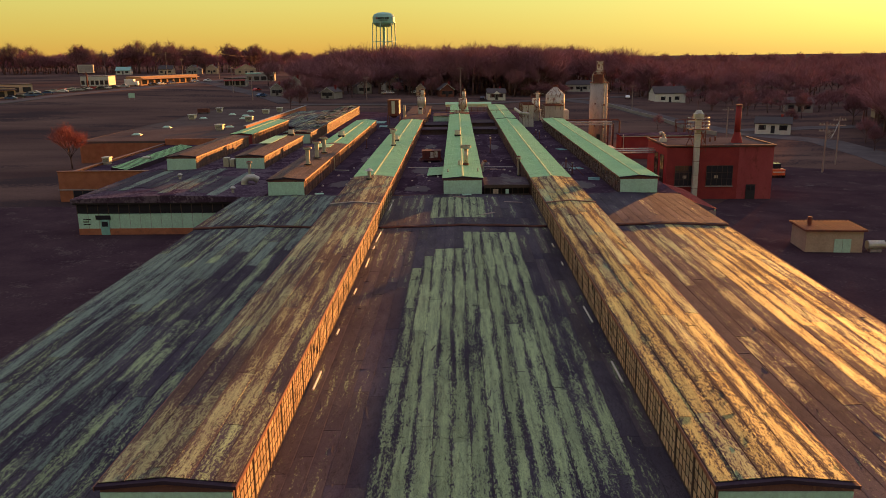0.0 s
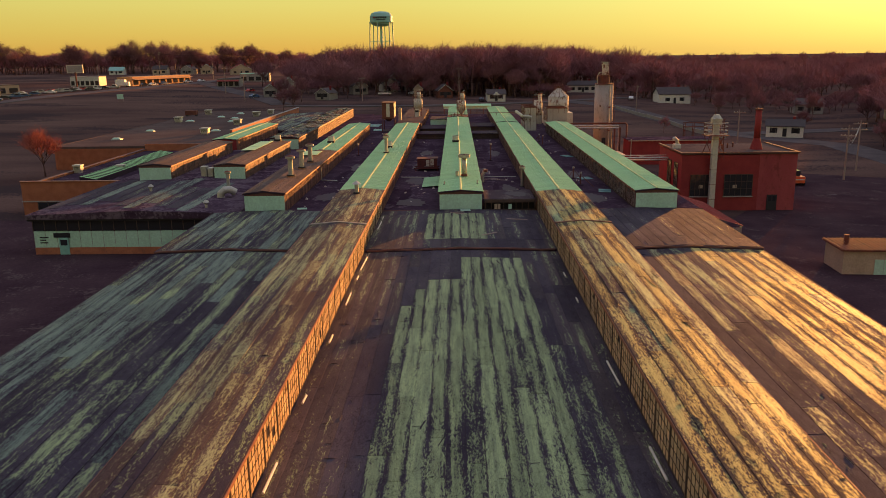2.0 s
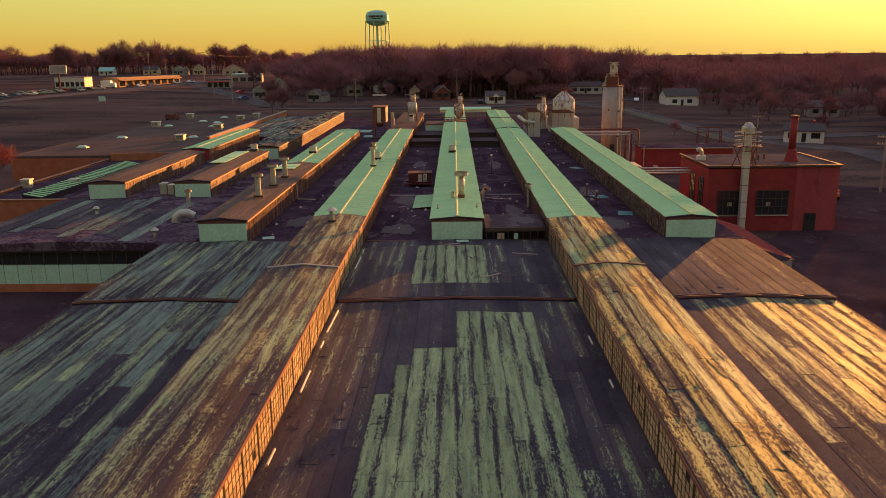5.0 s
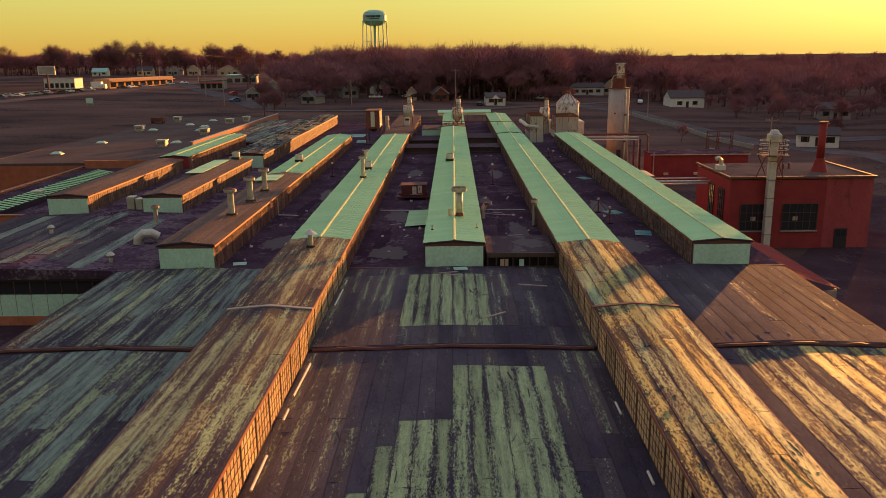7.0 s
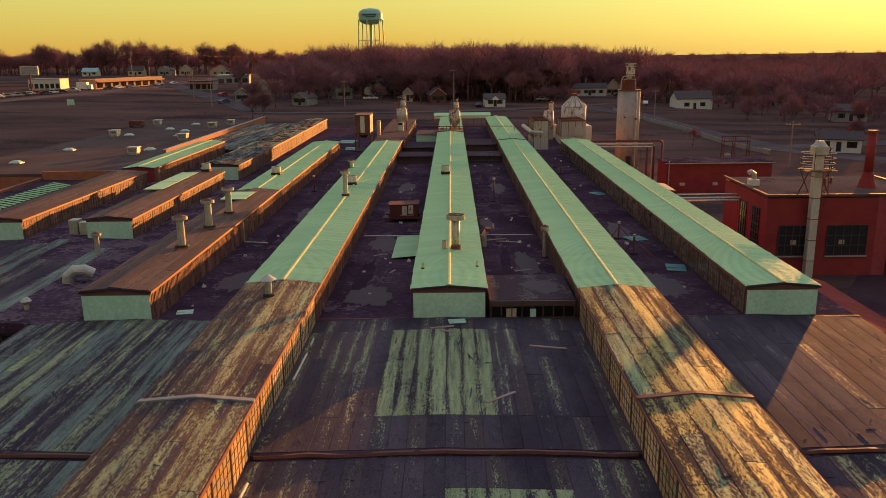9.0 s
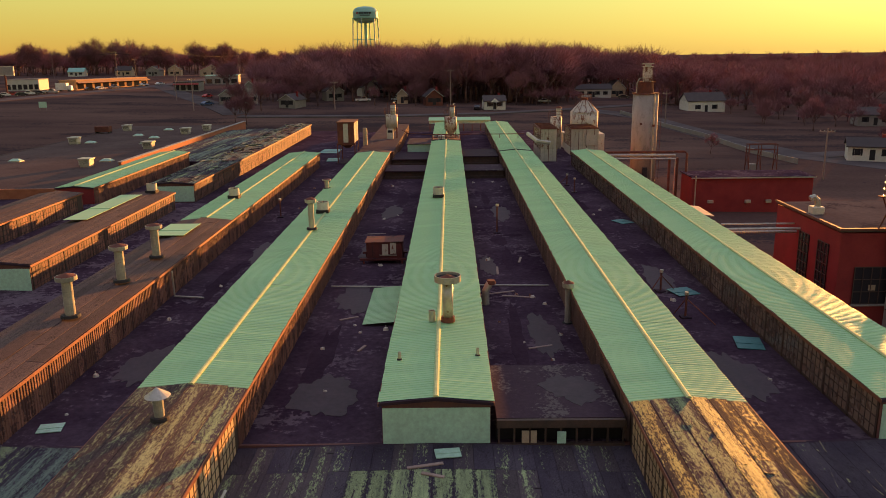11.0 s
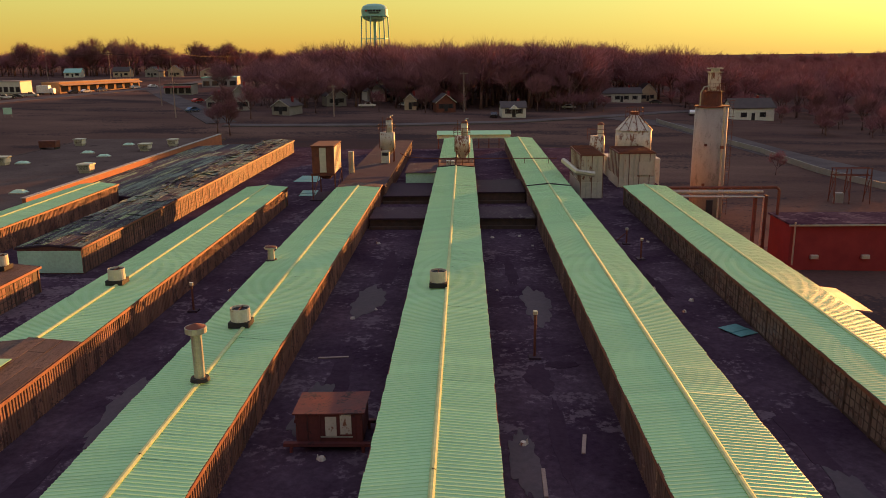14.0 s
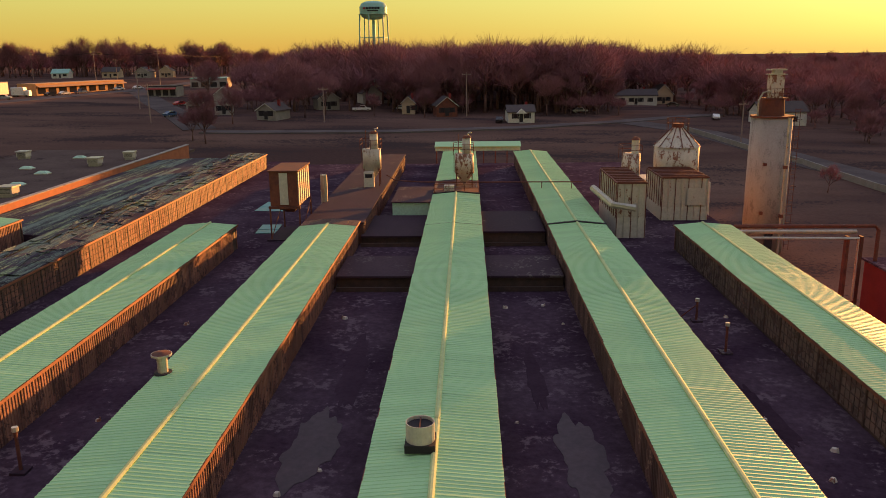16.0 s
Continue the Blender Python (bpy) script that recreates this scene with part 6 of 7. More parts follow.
part("pipe", Shape().pipe([(-16.95, 108.5, 7.4), (-16.9, 108.5, 5.7), (-14.9, 108.2, 5.66)], 0.07), "galv", dp)

# damp patches and tar repairs on the roofs: thin poured sheets with ragged edges
def patch(x, y, z, w, d, material, label, seed):
    rnd = random.Random(seed)
    n = 64
    ph = [rnd.uniform(0, 6.28) for _ in range(4)]
    ring = []
    for i in range(n):
        a = 2 * math.pi * i / n
        k = 0.86 + 0.10 * math.sin(2 * a + ph[0]) + 0.08 * math.sin(3 * a + ph[1]) + 0.07 * math.sin(7 * a + ph[2]) + 0.06 * math.sin(13 * a + ph[3]) + rnd.uniform(-0.04, 0.04)
        ring.append((x + w / 2 * math.cos(a) * k, y + d / 2 * math.sin(a) * k))
    s = Shape().add([(p, q, z) for p, q in ring] + [(p, q, z + 0.012) for p, q in ring], [tuple(range(n, 2 * n))] + [(i, (i + 1) % n, n + (i + 1) % n, n + i) for i in range(n)])
    return solid("roof_patch", s, material, label, "patch", "roof patches", "structure")


M["wet"] = grained("wet", (0.046, 0.028, 0.043), (0.062, 0.039, 0.056), 0.95, scale=0.4, grain=4, bump=0.03, gloss=0.0)
M["dust"] = grained("dust", (0.056, 0.040, 0.052), (0.088, 0.065, 0.076), 0.85, scale=0.5, grain=4)
for i, (x, y, w, d) in enumerate(((4.9, 100, 1.0, 13), (5.6, 118, 0.8, 9), (-5.6, 97, 1.4, 12), (-4.6, 124, 1.2, 10), (6.6, 126, 1.8, 1.2), (5.3, 124.3, 1.6, 4), (-14.9, 112, 1.4, 10), (-13.5, 128, 1.8, 9), (15.6, 118, 1.2, 8), (-4.0, 145, 1.4, 11), (5.0, 144, 1.0, 8), (14.6, 140, 1.4, 7))):
    patch(x, y, LOW - 0.056, w, d, "wet", "dark damp streak on the tar roof", i)
for i, (x, y, w, d) in enumerate(((6.4, 90.8, 2.6, 3.4),)):
    patch(x, y, 6.802, w, d, "dust", "pale dusty patch on the shed roof", 40 + i)
for i, (x, y, w, d) in enumerate(((-4.7, 93, 3.2, 5.5), (-4.9, 108, 2.8, 7), (-5.2, 121, 2.0, 6), (6.4, 101, 1.8, 8), (4.0, 116, 1.4, 6), (15.2, 95, 2.6, 7), (15.6, 112, 2.0, 8), (-14.4, 97, 2.6, 6), (-13.8, 121, 2.2, 8), (6.2, 136, 2.2, 8), (-4.6, 137, 2.4, 7))):
    patch(x, y, LOW - 0.048, w, d, "dust", "pale dusty patch on the tar roof", 60 + i)

# ---- water tower ----
wt_x, wt_y = -48.2, 546.0
wtower = thing("water_tower", (wt_x, wt_y, 6.0), "pale green water tower on slim legs above the woods", "water tower")
prof = [(0.0, 33.0), (3.6, 33.2), (6.2, 34.4), (7.3, 36.2), (7.4, 39.4), (6.4, 41.3), (4.0, 42.3), (0.0, 42.7)]
prof = [(r, z + 0.2) for r, z in prof]
s = Shape()
for (r0, z0), (r1, z1) in zip(prof, prof[1:]):
    s.cyl(0, 0, z0, z1, max(r0, 0.02), max(r1, 0.02), 28, cap=False)
smooth(part("tank", s, "tower_teal", wtower, "pale green tank"))
part("catwalk", Shape().cyl(0, 0, 35.9, 36.2, 7.9, 7.9, 28), "tower_teal", wtower)
part("riser", Shape().cyl(0, 0, 0, 33.2, 0.9, 0.9, 14), "tower_teal", wtower)
for k in range(6):
    a = k * math.pi / 3 + 0.3
    part("leg", Shape().tube((8.6 * math.cos(a), 8.6 * math.sin(a), 0), (7.4 * math.cos(a), 7.4 * math.sin(a), 36), 0.38, n=8), "tower_teal", wtower)
for z in (12, 24):
    s = Shape()
    for k in range(6):
        a, b = k * math.pi / 3 + 0.3, (k + 1) * math.pi / 3 + 0.3
        r = 8.6 - 1.2 * z / 36
        s.tube((r * math.cos(a), r * math.sin(a), z), (r * math.cos(b), r * math.sin(b), z), 0.14)
    part("strut_ring", s, "tower_teal", wtower)
for k in range(6):
    part("lettering_bar", Shape().box(-4.6 + k * 1.5, -3.4 + k * 1.5, -7.55 + abs(k - 2.5) * 0.22, -7.35 + abs(k - 2.5) * 0.22, 38.3, 39.3), "black" if k else "red_metal", wtower)
part("lettering_bar", Shape().box(-2.4, 3.4, -7.52, -7.38, 37.3, 37.8), "black", wtower)


# ---- houses ----
def house(x, y, w, d, h, roof_h, wall, roof, label, turn=0, windows=2, gable_front=False, porch=False):
    z = min(height(x + a, y + b) for a in (-w / 2, w / 2) for b in (-d / 2, d / 2)) - 0.1
    u = thing("house", (x, y, z), label, "house", "houses", turn=turn)
    h += 0.4
    part("wall", Shape().box(-w / 2, w / 2, -d / 2, d / 2, 0, h), wall, u)
    o = 0.35
    if gable_front:
        part("gable", Shape().extrude_y([(-w / 2, h), (w / 2, h), (0, h + roof_h)], -d / 2, d / 2), wall, u)
        part("roof", Shape().extrude_y([(-w / 2 - o, h - 0.1), (0, h + roof_h + 0.05), (w / 2 + o, h - 0.1), (w / 2 + o, h + 0.1), (0, h + roof_h + 0.25), (-w / 2 - o, h + 0.1)], -d / 2 - o, d / 2 + o), roof, u)
        part("bargeboard", Shape().extrude_y([(-w / 2 - o, h - 0.15), (0, h + roof_h), (w / 2 + o, h - 0.15), (w / 2 + o, h + 0.0), (0, h + roof_h + 0.18), (-w / 2 - o, h + 0.0)], -d / 2 - o - 0.06, -d / 2 - o - 0.01), "paint_white", u)
    else:
        part("gable", Shape().extrude_x([(-d / 2, h), (d / 2, h), (0, h + roof_h)], -w / 2, w / 2), wall, u)
        part("roof", Shape().extrude_x([(-d / 2 - o, h - 0.1), (0, h + roof_h + 0.05), (d / 2 + o, h - 0.1), (d / 2 + o, h + 0.1), (0, h + roof_h + 0.25), (-d / 2 - o, h + 0.1)], -w / 2 - o, w / 2 + o), roof, u)
    part("door", Shape().box(-0.5, 0.5, -d / 2 - 0.05, -d / 2 - 0.003, 0.4, 2.5), "black", u)
    for i in range(windows):
        f = (i + 0.5) / windows - 0.5
        cx = f * w * 0.9
        if abs(cx) < 0.9:
            cx = 0.9 + w * 0.18
        win = part("window", Shape().box(cx - 0.55, cx + 0.55, -d / 2 - 0.05, -d / 2 - 0.003, 1.3, 2.6), "glass", u)
        for s in (-1, 1):
            part("shutter", Shape().box(cx + s * 0.58, cx + s * 0.92, -d / 2 - 0.06, -d / 2 - 0.004, 1.25, 2.65), "black", win)
    if porch:
        part("porch_gable", Shape().extrude_y([(-1.4, h - 0.3), (1.4, h - 0.3), (0, h + 0.9)], -d / 2 - 1.0, -d / 2 - 0.01), "paint_white", u)
        part("steps", Shape().box(-0.7, 0.7, -d / 2 - 1.3, -d / 2 - 0.06, 0, 0.35), "concrete", u)
    part("chimney", Shape().box(w * 0.2, w * 0.2 + 0.6, 0.3, 0.9, h, h + roof_h + 0.9), "brick_red", u)
    return u


house(15.4, 318, 6.9, 6.0, 2.5, 1.5, "paint_white", "shingle", "small white cottage with dark shutters and porch", 4, 2, porch=True)
house(-31.5, 380, 6.5, 9, 3.2, 2.6, "paint_white", "shingle", "white clapboard house with steep gable", 20, 2, True)
house(-24.5, 384, 9, 6, 3.0, 2.0, "paint_grey", "shingle", "grey house beside the white one", 10)
house(-28, 392, 8, 7, 4.4, 4.2, "paint_tan", "shingle", "tall dark gabled house in the trees", 5, 2, True)
house(-49.5, 318, 5.8, 7, 2.2, 1.8, "paint_grey", "shingle", "low grey bungalow with white bargeboards", -20, 2, True)
house(-66.5, 331, 5.0, 7, 5.0, 2.2, "paint_grey", "shingle", "tall narrow grey house", 15, 2, True)
house(-74, 330, 5.0, 6, 2.8, 1.8, "paint_grey", "shingle", "small grey cottage under bare trees", 15, 2, True)
house(-4.5, 331, 5.8, 6, 2.6, 2.4, "rust", "shingle", "dull red-brown house under the trees", 12, 2, True)
house(-15, 336, 3.6, 4, 2.8, 1.8, "paint_tan", "shingle", "tiny shed-like house with white trim", 0, 1, True)
house(-41, 350, 6.5, 6, 3.0, 2.4, "paint_grey", "shingle", "dull brown house behind bushes", 25, 2, True)
house(59.5, 388, 14, 8, 3.0, 1.8, "paint_white", "shingle", "long cream ranch house", -4, 4)
house(70, 396, 7, 7, 3.0, 3.4, "paint_tan", "shingle", "gabled tan house behind the ranch house", 10, 2, True)
house(84, 323, 12.5, 7, 3.4, 2.4, "paint_white", "shingle", "long white garage house", 6, 2)
house(87, 221, 9, 6.5, 2.6, 1.4, "paint_white", "shingle", "low white house by the wet street", -22, 3)
house(120, 285, 9, 7, 2.8, 1.8, "paint_grey", "shingle", "low dim house among trees", -10, 3)
house(140, 262, 9, 7, 2.8, 1.8, "paint_tan", "shingle", "low dim house among trees", -16, 3)
house(-246, 596, 10, 8, 2.6, 2.4, "paint_white", "tower_teal", "white house with pale green roof", 8, 3)
house(-212, 590, 10, 8, 3.2, 2.6, "paint_tan", "shingle", "tan house with dark roof", 5, 3)
house(-190, 585, 9, 8, 3.2, 2.6, "paint_grey", "shingle", "grey house with dark roof", -6, 2, True)
house(-178, 588, 8, 8, 3.4, 3.0, "paint_tan", "shingle", "sunlit tan gabled house", 10, 2, True)
house(-148, 566, 14, 9, 3.4, 3.2, "paint_tan", "brick_red", "sunlit orange house with red roof", 20, 3, True)


def shop(x, y, w, d, h, wall, roof, label, turn=0, bays=4, awning=""):
    z = height(x, y) - 0.4
    u = thing("shop_building", (x, y, z), label, "shop", "roadside shops", turn=turn)
    part("wall", Shape().box(-w / 2, w / 2, -d / 2, d / 2, 0, h), wall, u)
    part("parapet", Shape().box(-w / 2 - 0.1, w / 2 + 0.1, -d / 2 - 0.1, d / 2 + 0.1, h + 0.003, h + 0.35), roof, u)
    for i in range(bays):
        cx = -w / 2 + (i + 0.5) * w / bays
        part("shop_window", Shape().box(cx - w / bays * 0.35, cx + w / bays * 0.35, -d / 2 - 0.06, -d / 2 - 0.003, 0.8, min(2.9, h - 0.6)), "glass", u)
    if awning:
        part("awning", Shape().extrude_x([(-d / 2 - 1.6, h - 1.0), (-d / 2 - 0.01, h - 0.6), (-d / 2 - 0.01, h - 0.3), (-d / 2 - 1.6, h - 0.8)], -w / 2, w / 2), awning, u)
    return u


shop(-155, 425, 46, 9, 4.2, "shop_sunlit", "shop_sunlit", "long sunlit tan shop row", 72, 9, "shop_sunlit")
shop(-111, 406, 10.5, 11, 4.0, "paint_grey", "black", "dark shop with a red fascia", 6, 4, "red_metal")
shop(-114, 470, 16, 16, 4.4, "paint_grey", "tower_teal", "grey store with pale green roof", 10, 4)
shop(-184, 412, 14, 10, 4.8, "paint_white", "paint_grey", "white two-part building behind the billboard", 4, 6)
shop(-190, 318, 16, 22, 4.2, "paint_tan", "shingle", "tan workshop by the car lot", 60, 4, "black")
shop(-190, 342, 14, 8, 4.0, "paint_tan", "shingle", "tan garage behind the parked cars", 40, 3)
bill = thing("billboard", (-171, 371.4, 7.2), "billboard with pale green panel on one post", "billboard")
part("post", Shape().cyl(0, 0, 0, 8, 0.35, 0.35, 10), "rust", bill)
part("panel", Shape().box(-3.7, 3.7, -0.2, 0.2, 7.6, 11.2), "tank_white", bill)
part("picture_bar", Shape().box(-3.3, 3.3, -0.25, -0.205, 7.9, 10.9), "paint_grey", bill)
sgn = thing("road_sign", (-124, 305, height(-124, 305) - 0.05), "small white sign board on two posts in the field", "sign")
part("board", Shape().box(-1.2, 1.2, -0.06, 0.06, 0.9, 2.7), "white_wall", sgn)
for x in (-1.0, 1.0):
    part("post", Shape().box(x - 0.08, x + 0.08, 0.07, 0.2, 0, 2.6), "wood", sgn)


# ---- vehicles ----
def car(x, y, turn, paint, label, truck=False):
    u = thing("car", (x, y, height(x, y) + 0.02), label, "car", "parked cars", turn=turn)
    side = [(-2.2, 0.45), (2.2, 0.45), (2.25, 0.8), (1.5, 0.95), (0.8, 1.45), (-0.9, 1.48), (-1.7, 1.0), (-2.25, 0.9)]
    if truck:
        side = [(-2.7, 0.5), (2.7, 0.5), (2.75, 1.0), (1.5, 1.12), (1.0, 1.8), (-0.4, 1.82), (-0.6, 1.15), (-2.7, 1.12)]
    s = Shape().extrude_y(side, -0.85, 0.85)
    part("body", s, paint, u)
    glass = [(0.68, 1.0), (0.68, 1.38), (-0.85, 1.4), (-1.45, 1.02)] if not truck else [(1.2, 1.2), (0.9, 1.72), (-0.35, 1.74), (-0.5, 1.2)]
    part("side_glass", Shape().extrude_y(glass, -0.87, 0.87), "glass", u)
    for wx in ((-1.4, 1.4) if not truck else (-1.8, 1.8)):
        for wy in (-0.78, 0.78):
            wh = part("wheel", Shape().tube((wx, wy - 0.11, 0.33), (wx, wy + 0.11, 0.33), 0.33, n=12), "tyre", u)
            part("rim", Shape().tube((wx, wy - 0.12, 0.33), (wx, wy + 0.12, 0.33), 0.18, n=8), "galv", wh)
    return u


for name, col in (("car_white", (0.7, 0.7, 0.68)), ("car_red", (0.45, 0.04, 0.03)), ("car_dark", (0.03, 0.03, 0.035)), ("car_silver", (0.38, 0.38, 0.37)), ("car_blue", (0.05, 0.10, 0.2)), ("car_orange", (0.6, 0.10, 0.03))):
    M[name] = grained(name, col, tuple(min(1, c * 1.08) for c in col), 0.3, 0.1, scale=0.5, grain=3, bump=0, vary=0.02, gloss=0.6)
lot = random.Random(33)
SPOTS = [(-172.6, 308.6), (-172.6, 314.9), (-170.3, 318.5), (-169.3, 322.7), (-170.3, 332.9), (-168, 341), (-167.9, 347.6), (-166.1, 351.8), (-166.6, 356.5), (-166.6, 361.1), (-161.8, 364.1), (-161.2, 367.6), (-160.6, 371), (-160, 374.5), (-151.4, 399.6), (-149, 405), (-147, 414), (-142.3, 437.2), (-138, 446), (-89.8, 361), (-78.6, 322.7), (-175, 328), (-177, 335), (-173, 343), (-172, 350), (-171, 357), (-166, 366), (-158, 380)]
names = {"car_white": "white", "car_red": "red", "car_dark": "black", "car_silver": "silver", "car_blue": "dark blue"}
for i, (x, y) in enumerate(SPOTS):
    paint = lot.choice(list(names))
    car(x, y, lot.uniform(-12, 12) + (20 if x < -155 else 60), paint, names[paint] + " car parked on the roadside lot", lot.random() < 0.2)
car(-29.3, 342.1, 8, "car_white", "white pickup parked before the house", True)
car(-17.8, 349.2, -50, "car_white", "white car parked on the lawn")
car(35, 345.7, 0, "car_silver", "silver car parked beside the lane")
car(70.1, 377.8, -15, "car_dark", "dark car parked by the ranch house")
car(69.5, 328.5, 80, "car_white", "white car parked by the garage")
car(10.0, 315.5, 85, "car_dark", "black car beside the white cottage")
dig = thing("loader", (57.2, 142.2, -1.05), "small orange loader parked behind the boiler house", "loader")
part("body", Shape().soft(-1.2, 1.2, -1.3, 1.3, 0.5, 1.6, 0.1), "car_orange", dig)
part("cab", Shape().soft(-0.7, 0.7, -0.4, 0.9, 1.602, 2.5, 0.1), "glass", dig)
part("stripe", Shape().box(-1.0, 1.0, -1.34, -1.302, 1.0, 1.2), "paint_white", dig)
for x in (-1.1, 1.1):
    for y in (-0.8, 0.8):
        part("wheel", Shape().tube((x - 0.15, y, 0.45), (x + 0.15, y, 0.45), 0.45, n=12), "tyre", dig)
van = thing("box_truck", (-159.9, 395.8, 7.5), "white box truck parked by the shops", "truck")
part("box", Shape().soft(-3.5, 1.2, -1.2, 1.2, 0.8, 3.6, 0.05), "car_white", van)
part("cab", Shape().soft(1.25, 3.0, -1.1, 1.1, 0.6, 2.6, 0.25), "car_white", van)
for x in (-2.4, 2.0):
    for y in (-1.0, 1.0):
        part("wheel", Shape().tube((x, y - 0.14, 0.45), (x, y + 0.14, 0.45), 0.45, n=12), "tyre", van)


# ---- trees ----
def bare_tree(seed, tall, forks, width, ends):
    """A leafless tree as arrays: trunk and limbs (v, f) and the fine twigs (v, f)."""
    rnd = random.Random(seed)
    limbs, tw_v, tw_f = Shape(), [], []

    def twig(p, d, ln, w):
        side = d.cross(Vector((rnd.uniform(-1, 1), rnd.uniform(-1, 1), rnd.uniform(-1, 1))))
        if side.length < 1e-3:
            return
        side = side.normalized() * w
        n = len(tw_v)
        tw_v.extend([tuple(p - side), tuple(p + side), tuple(p + d * ln)])
        tw_f.append((n, n + 1, n + 2))

    def grow(p, d, ln, r, level):
        q = p + d * ln
        if level < 2 or ends > 7:
            limbs.tube(p, q, r, r * 0.62, 5 if level == 0 else 3)
        else:
            twig(p, d, ln * 1.1, width * 1.6)
        if level >= forks:
            for _ in range(ends):
                e = (d + Vector((rnd.uniform(-1, 1), rnd.uniform(-1, 1), rnd.uniform(-0.4, 1))) * 0.9).normalized()
                a = p + d * ln * rnd.uniform(0.2, 1.0)
                twig(a, e, ln * rnd.uniform(1.0, 2.3), width)
                b = a + e * ln * 0.5
                for _ in range(1 if ends < 7 else 2):
                    g = (e + Vector((rnd.uniform(-1, 1), rnd.uniform(-1, 1), rnd.uniform(-0.5, 1))) * 0.9).normalized()
                    twig(b, g, ln * rnd.uniform(0.6, 1.5), width * 0.8)
            return
        kids = rnd.choice((3, 4)) if level else rnd.choice((4, 5))
        turn0 = rnd.uniform(0, 6.28)
        for k in range(kids):
            a = turn0 + k * 6.283 / kids + rnd.uniform(-0.4, 0.4)
            out = rnd.uniform(0.45, 0.95)
            e = (d + Vector((math.cos(a) * out, math.sin(a) * out, rnd.uniform(-0.05, 0.25)))).normalized()
            start = p + d * ln * rnd.uniform(0.6, 1.0)
            grow(start, e, ln * rnd.uniform(0.58, 0.78), r * 0.55, level + 1)
        grow(q, (d + Vector((rnd.uniform(-0.2, 0.2), rnd.uniform(-0.2, 0.2), 0.1))).normalized(), ln * 0.7, r * 0.6, level + 1)

    grow(Vector((0, 0, 0)), Vector((rnd.uniform(-0.06, 0.06), rnd.uniform(-0.06, 0.06), 1)).normalized(), 0.30, 0.017, 0)
    lv, tv = np.array(limbs.v), np.array(tw_v)
    k = tall / tv[:, 2].max()
    lf = []
    for q in limbs.f:
        lf += [(q[0], q[i], q[i + 1]) for i in range(1, len(q) - 1)]
    return lv * k, np.array(lf), tv * k, np.array(tw_f)


def raw_mesh(name, v, f, material):
    me = bpy.data.meshes.new(name)
    me.vertices.add(len(v))
    me.vertices.foreach_set("co", np.asarray(v, dtype=np.float32).ravel())
    me.loops.add(len(f) * 3)
    me.loops.foreach_set("vertex_index", np.asarray(f, dtype=np.int32).ravel())
    me.polygons.add(len(f))
    me.polygons.foreach_set("loop_start", np.arange(0, len(f) * 3, 3, dtype=np.int32))
    me.update(calc_edges=True)
    me.materials.append(M[material])
    return me


def wood(name, spots, kinds, label):
    """Many trees of a far wood, joined as two sheets of stuff: limbs and twigs."""
    lv, lf, tv, tf = [], [], [], []
    nl = nt_ = 0
    rnd = random.Random(77)
    for x, y, s in spots:
        a, b, c, d = rnd.choice(kinds)
        ang = rnd.uniform(0, 6.28)
        rot = np.array([[math.cos(ang), -math.sin(ang), 0], [math.sin(ang), math.cos(ang), 0], [0, 0, 1]]) * s @ np.diag([1.3, 1.3, 1.0])
        base = np.array([x, y, height(x, y) - 0.1])
        lv.append(a @ rot.T + base), lf.append(b + nl), tv.append(c @ rot.T + base), tf.append(d + nt_)
        nl += len(a)
        nt_ += len(c)
    ob = tagged(new(name, raw_mesh(name, np.concatenate(tv), np.concatenate(tf), "twig")), label, "woods", kind="stuff")
    trunks = new("trunks", raw_mesh("trunks", np.concatenate(lv), np.concatenate(lf), "bark"))
    trunks.parent = ob
    tagged(trunks, kind="stuff")
    return ob


def scatter(seed, x0, x1, y0, y1, gap, keep):
    rnd, out = random.Random(seed), []
    y = y0
    while y < y1:
        x = x0 + rnd.uniform(0, gap)
        while x < x1:
            px, py = x + rnd.uniform(-0.4, 0.4) * gap, y + rnd.uniform(-0.4, 0.4) * gap
            k = keep(px, py)
            if k > 0:
                out.append((px, py, k * rnd.uniform(0.7, 1.15)))
            x += gap
        y += gap * (1 + (y - y0) / (y1 - y0) * 1.2)
    return out


FAR_KINDS = [bare_tree(40 + i, 20.0, 3, 0.0030, 6) for i in range(6)]
NEAR_KINDS = [bare_tree(60 + i, 15.0, 3, 0.0018, 9) for i in range(4)]


def keep_mid(x, y):
    if 42 < x < 82 and y < 394 or abs(x) < 16 and y < 335 or -75 < x < -20 and y < 400 and random.Random(int(x * 3 + y)).random() < 0.6:
        return 0
    edge = -0.235 * (min(y, 440) - 60) + max(0.0, y - 440) * 0.55
    return 0 if x < edge else 0.72 + 0.33 * step(0, 35, x - edge)


wood("woods", scatter(1, -115, 84, 345, 560, 7.5, keep_mid), FAR_KINDS, "dense bare winter wood behind the houses")
wood("woods", scatter(2, 82, 380, 330, 760, 12.5, lambda x, y: 0 if x < 60 + (y - 320) * 0.12 or x < 100 and y < 345 else 0.72), FAR_KINDS, "bare brown wood stretching away under the low sun")
wood("woods", scatter(3, -560, -130, 640, 860, 12, lambda x, y: 0 if x > -150 and y < 660 else 0.78), FAR_KINDS, "bare trees beyond the shops")


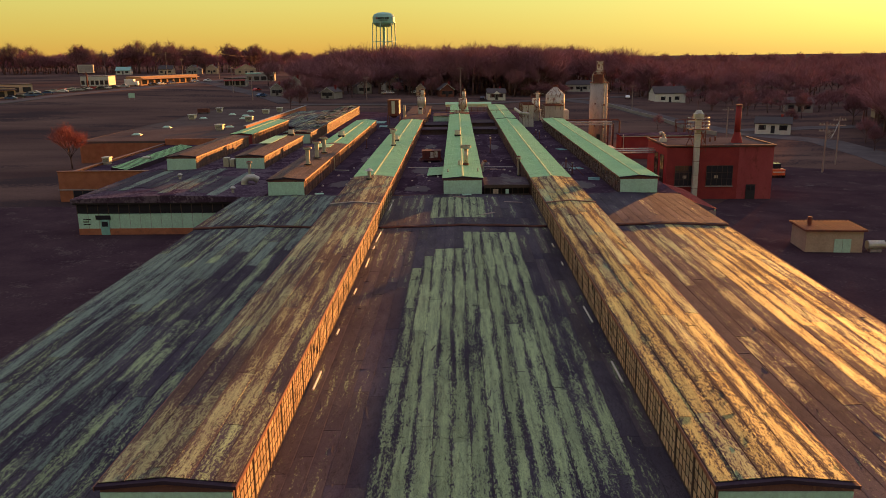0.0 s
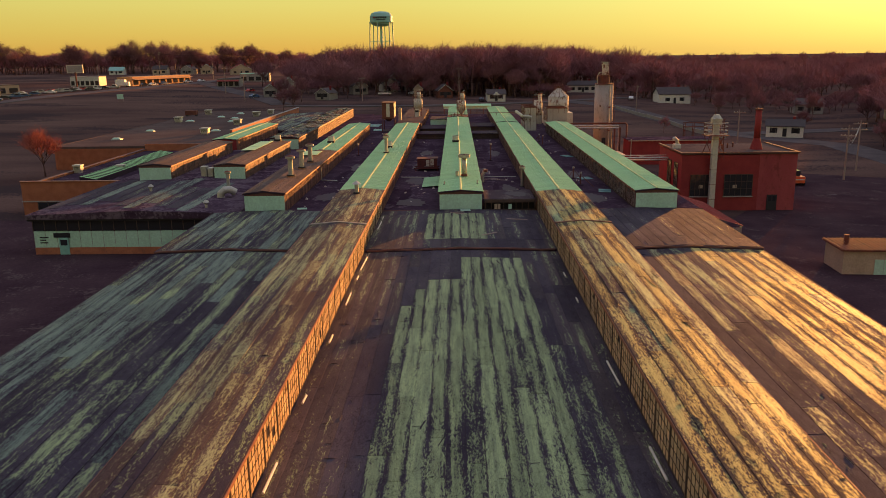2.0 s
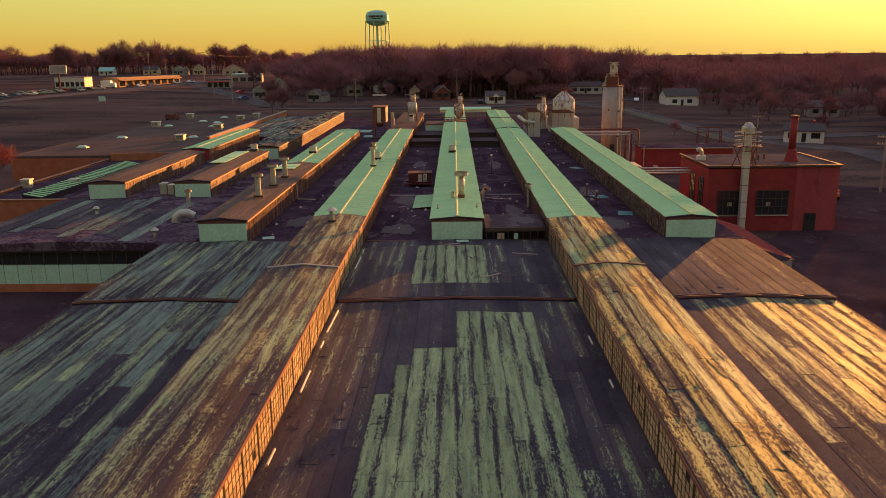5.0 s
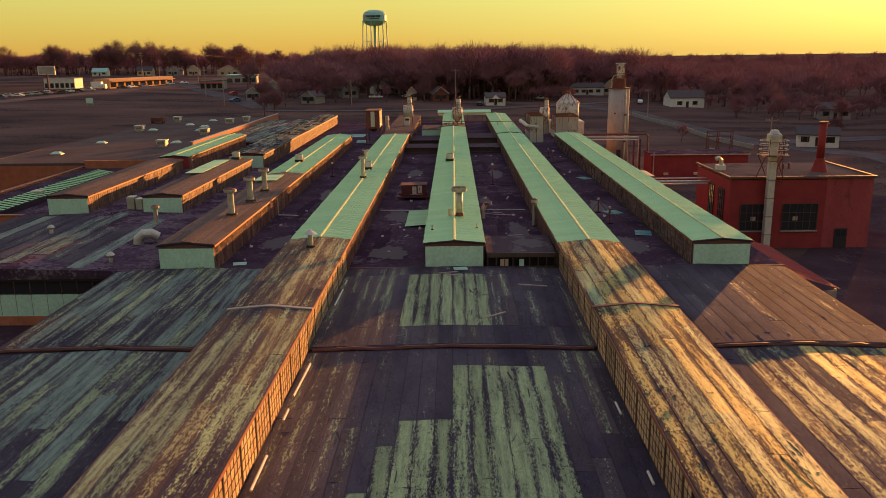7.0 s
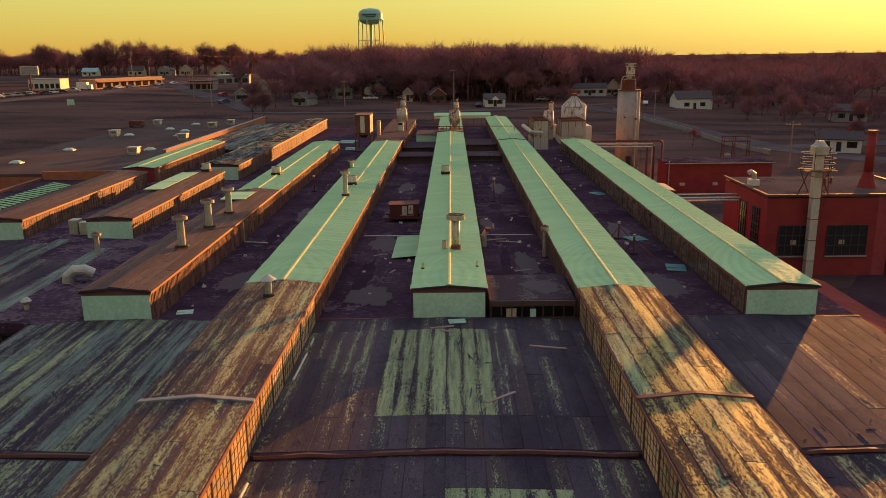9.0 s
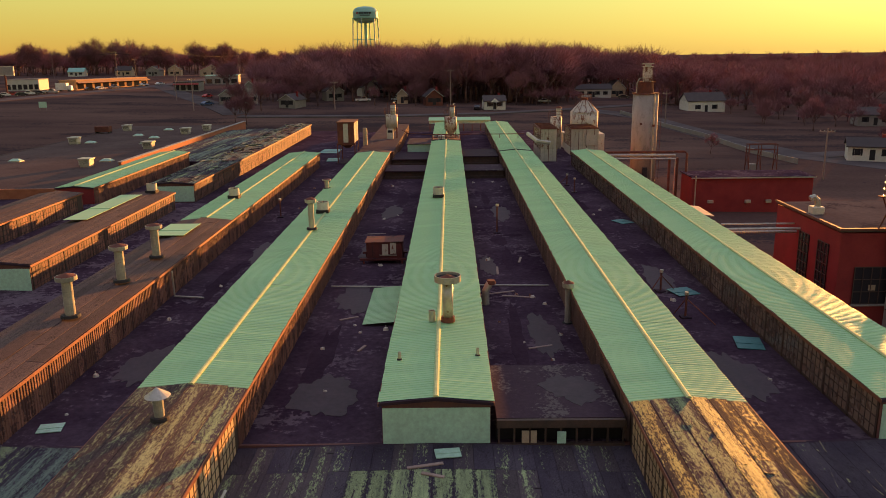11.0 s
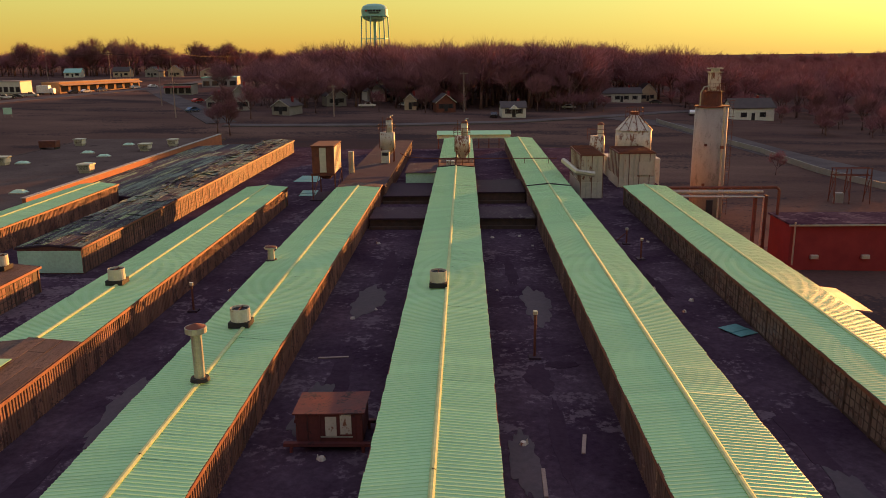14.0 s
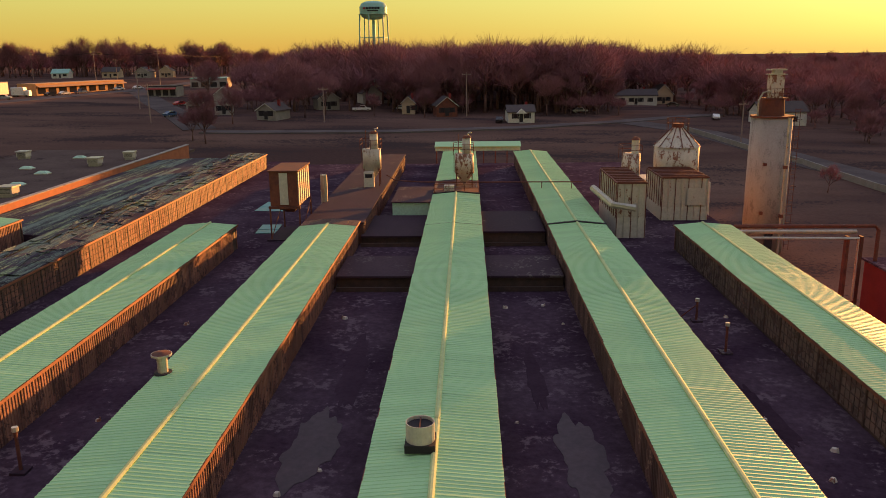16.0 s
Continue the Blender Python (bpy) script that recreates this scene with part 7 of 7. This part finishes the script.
def lone_tree(x, y, s, kind, twig="twig", label="bare winter tree with fine spreading twigs"):
    """A single bare tree: trunk with limbs, and its crown of twigs."""
    u = thing("tree", (x, y, height(x, y) - 0.05), label, "tree", "bare trees", turn=(x * 37 + y * 11) % 360)
    for name, v, f, m in (("trunk", 0, 1, "bark"), ("crown", 2, 3, twig)):
        key = (kind, name, twig)
        if key not in TREE_MESH:
            TREE_MESH[key] = raw_mesh(name, NEAR_KINDS[kind][v], NEAR_KINDS[kind][f], m)
        ob = piece(name, TREE_MESH[key], u, 0, 0, 0, 0, s, s, s)
    return u


TREE_MESH = {}
lone_tree(-70.9, 144, 0.62, 0, "twig_red", "small tree with reddish buds beside the flat hall")
tr = random.Random(8)
SINGLE = [(-53.8, 274.7, 0.7), (-58, 279, 0.6), (-62, 300, 0.8), (-57, 306, 0.7), (-42, 322, 0.8), (-38, 331, 0.9), (-24, 328, 0.5),
          (-20, 341, 0.9), (-9, 338, 0.9), (2, 336, 1.0), (24, 334, 0.9), (30, 340, 1.0), (44, 352, 0.9), (48, 366, 0.9), (76, 360, 0.9), (78, 345, 0.8), (96, 330, 0.8), (100, 312, 0.8), (106, 300, 0.75), (92, 290, 0.5), (98, 272, 0.7), (112, 262, 0.7),
          (118, 240, 0.7), (96, 232, 0.5), (94, 180, 0.4), (100, 196, 0.5), (58, 232, 0.35), (-10, 326, 0.6), (-32, 345, 0.9), (-48, 338, 0.9), (-90, 390, 1.0), (-96, 410, 1.0)]
for x, y, s in SINGLE:
    lone_tree(x, y, s * tr.uniform(0.9, 1.1), tr.randrange(4))
for mid, spread, count, tall in ((-330, 26, 6, 1.5), (-292, 12, 4, 1.65), (-270, 8, 3, 1.45), (-243, 8, 4, 1.5), (-216, 9, 5, 1.62), (-190, 10, 6, 1.55), (-172, 8, 4, 1.35), (-142, 16, 7, 1.45), (-118, 10, 3, 1.2)):
    for i in range(count):
        x = mid * 1.17 + (i / max(1, count - 1) * 2 - 1) * spread + tr.uniform(-3, 3)
        lone_tree(x, 622 + tr.uniform(-18, 25), tall * 1.12 * tr.uniform(0.78, 1.08), tr.randrange(4))
# only the edge is in view; the belt is added to shade the yard
wood("woods", scatter(5, 94, 170, 140, 270, 4.5, lambda x, y: 0.75 if x > 97 + max(0, y - 160) * 0.32 else 0), FAR_KINDS[:3], "bare trees beside the street, added to shade the yard")
wood("scrub", scatter(6, -78, 92, 338, 372, 6.0, lambda x, y: 0 if abs(x - 15) < 12 or -45 < x < -20 or 48 < x < 72 else 0.34), FAR_KINDS, "tangled bare scrub along the edge of the wood")
wood("scrub", scatter(7, 90, 300, 285, 330, 8.0, lambda x, y: 0.36), FAR_KINDS, "tangled bare scrub along the edge of the wood")
wood("woods", scatter(9, 140, 620, 800, 860, 15, lambda x, y: 0.95), FAR_KINDS, "bare trees on the far horizon")
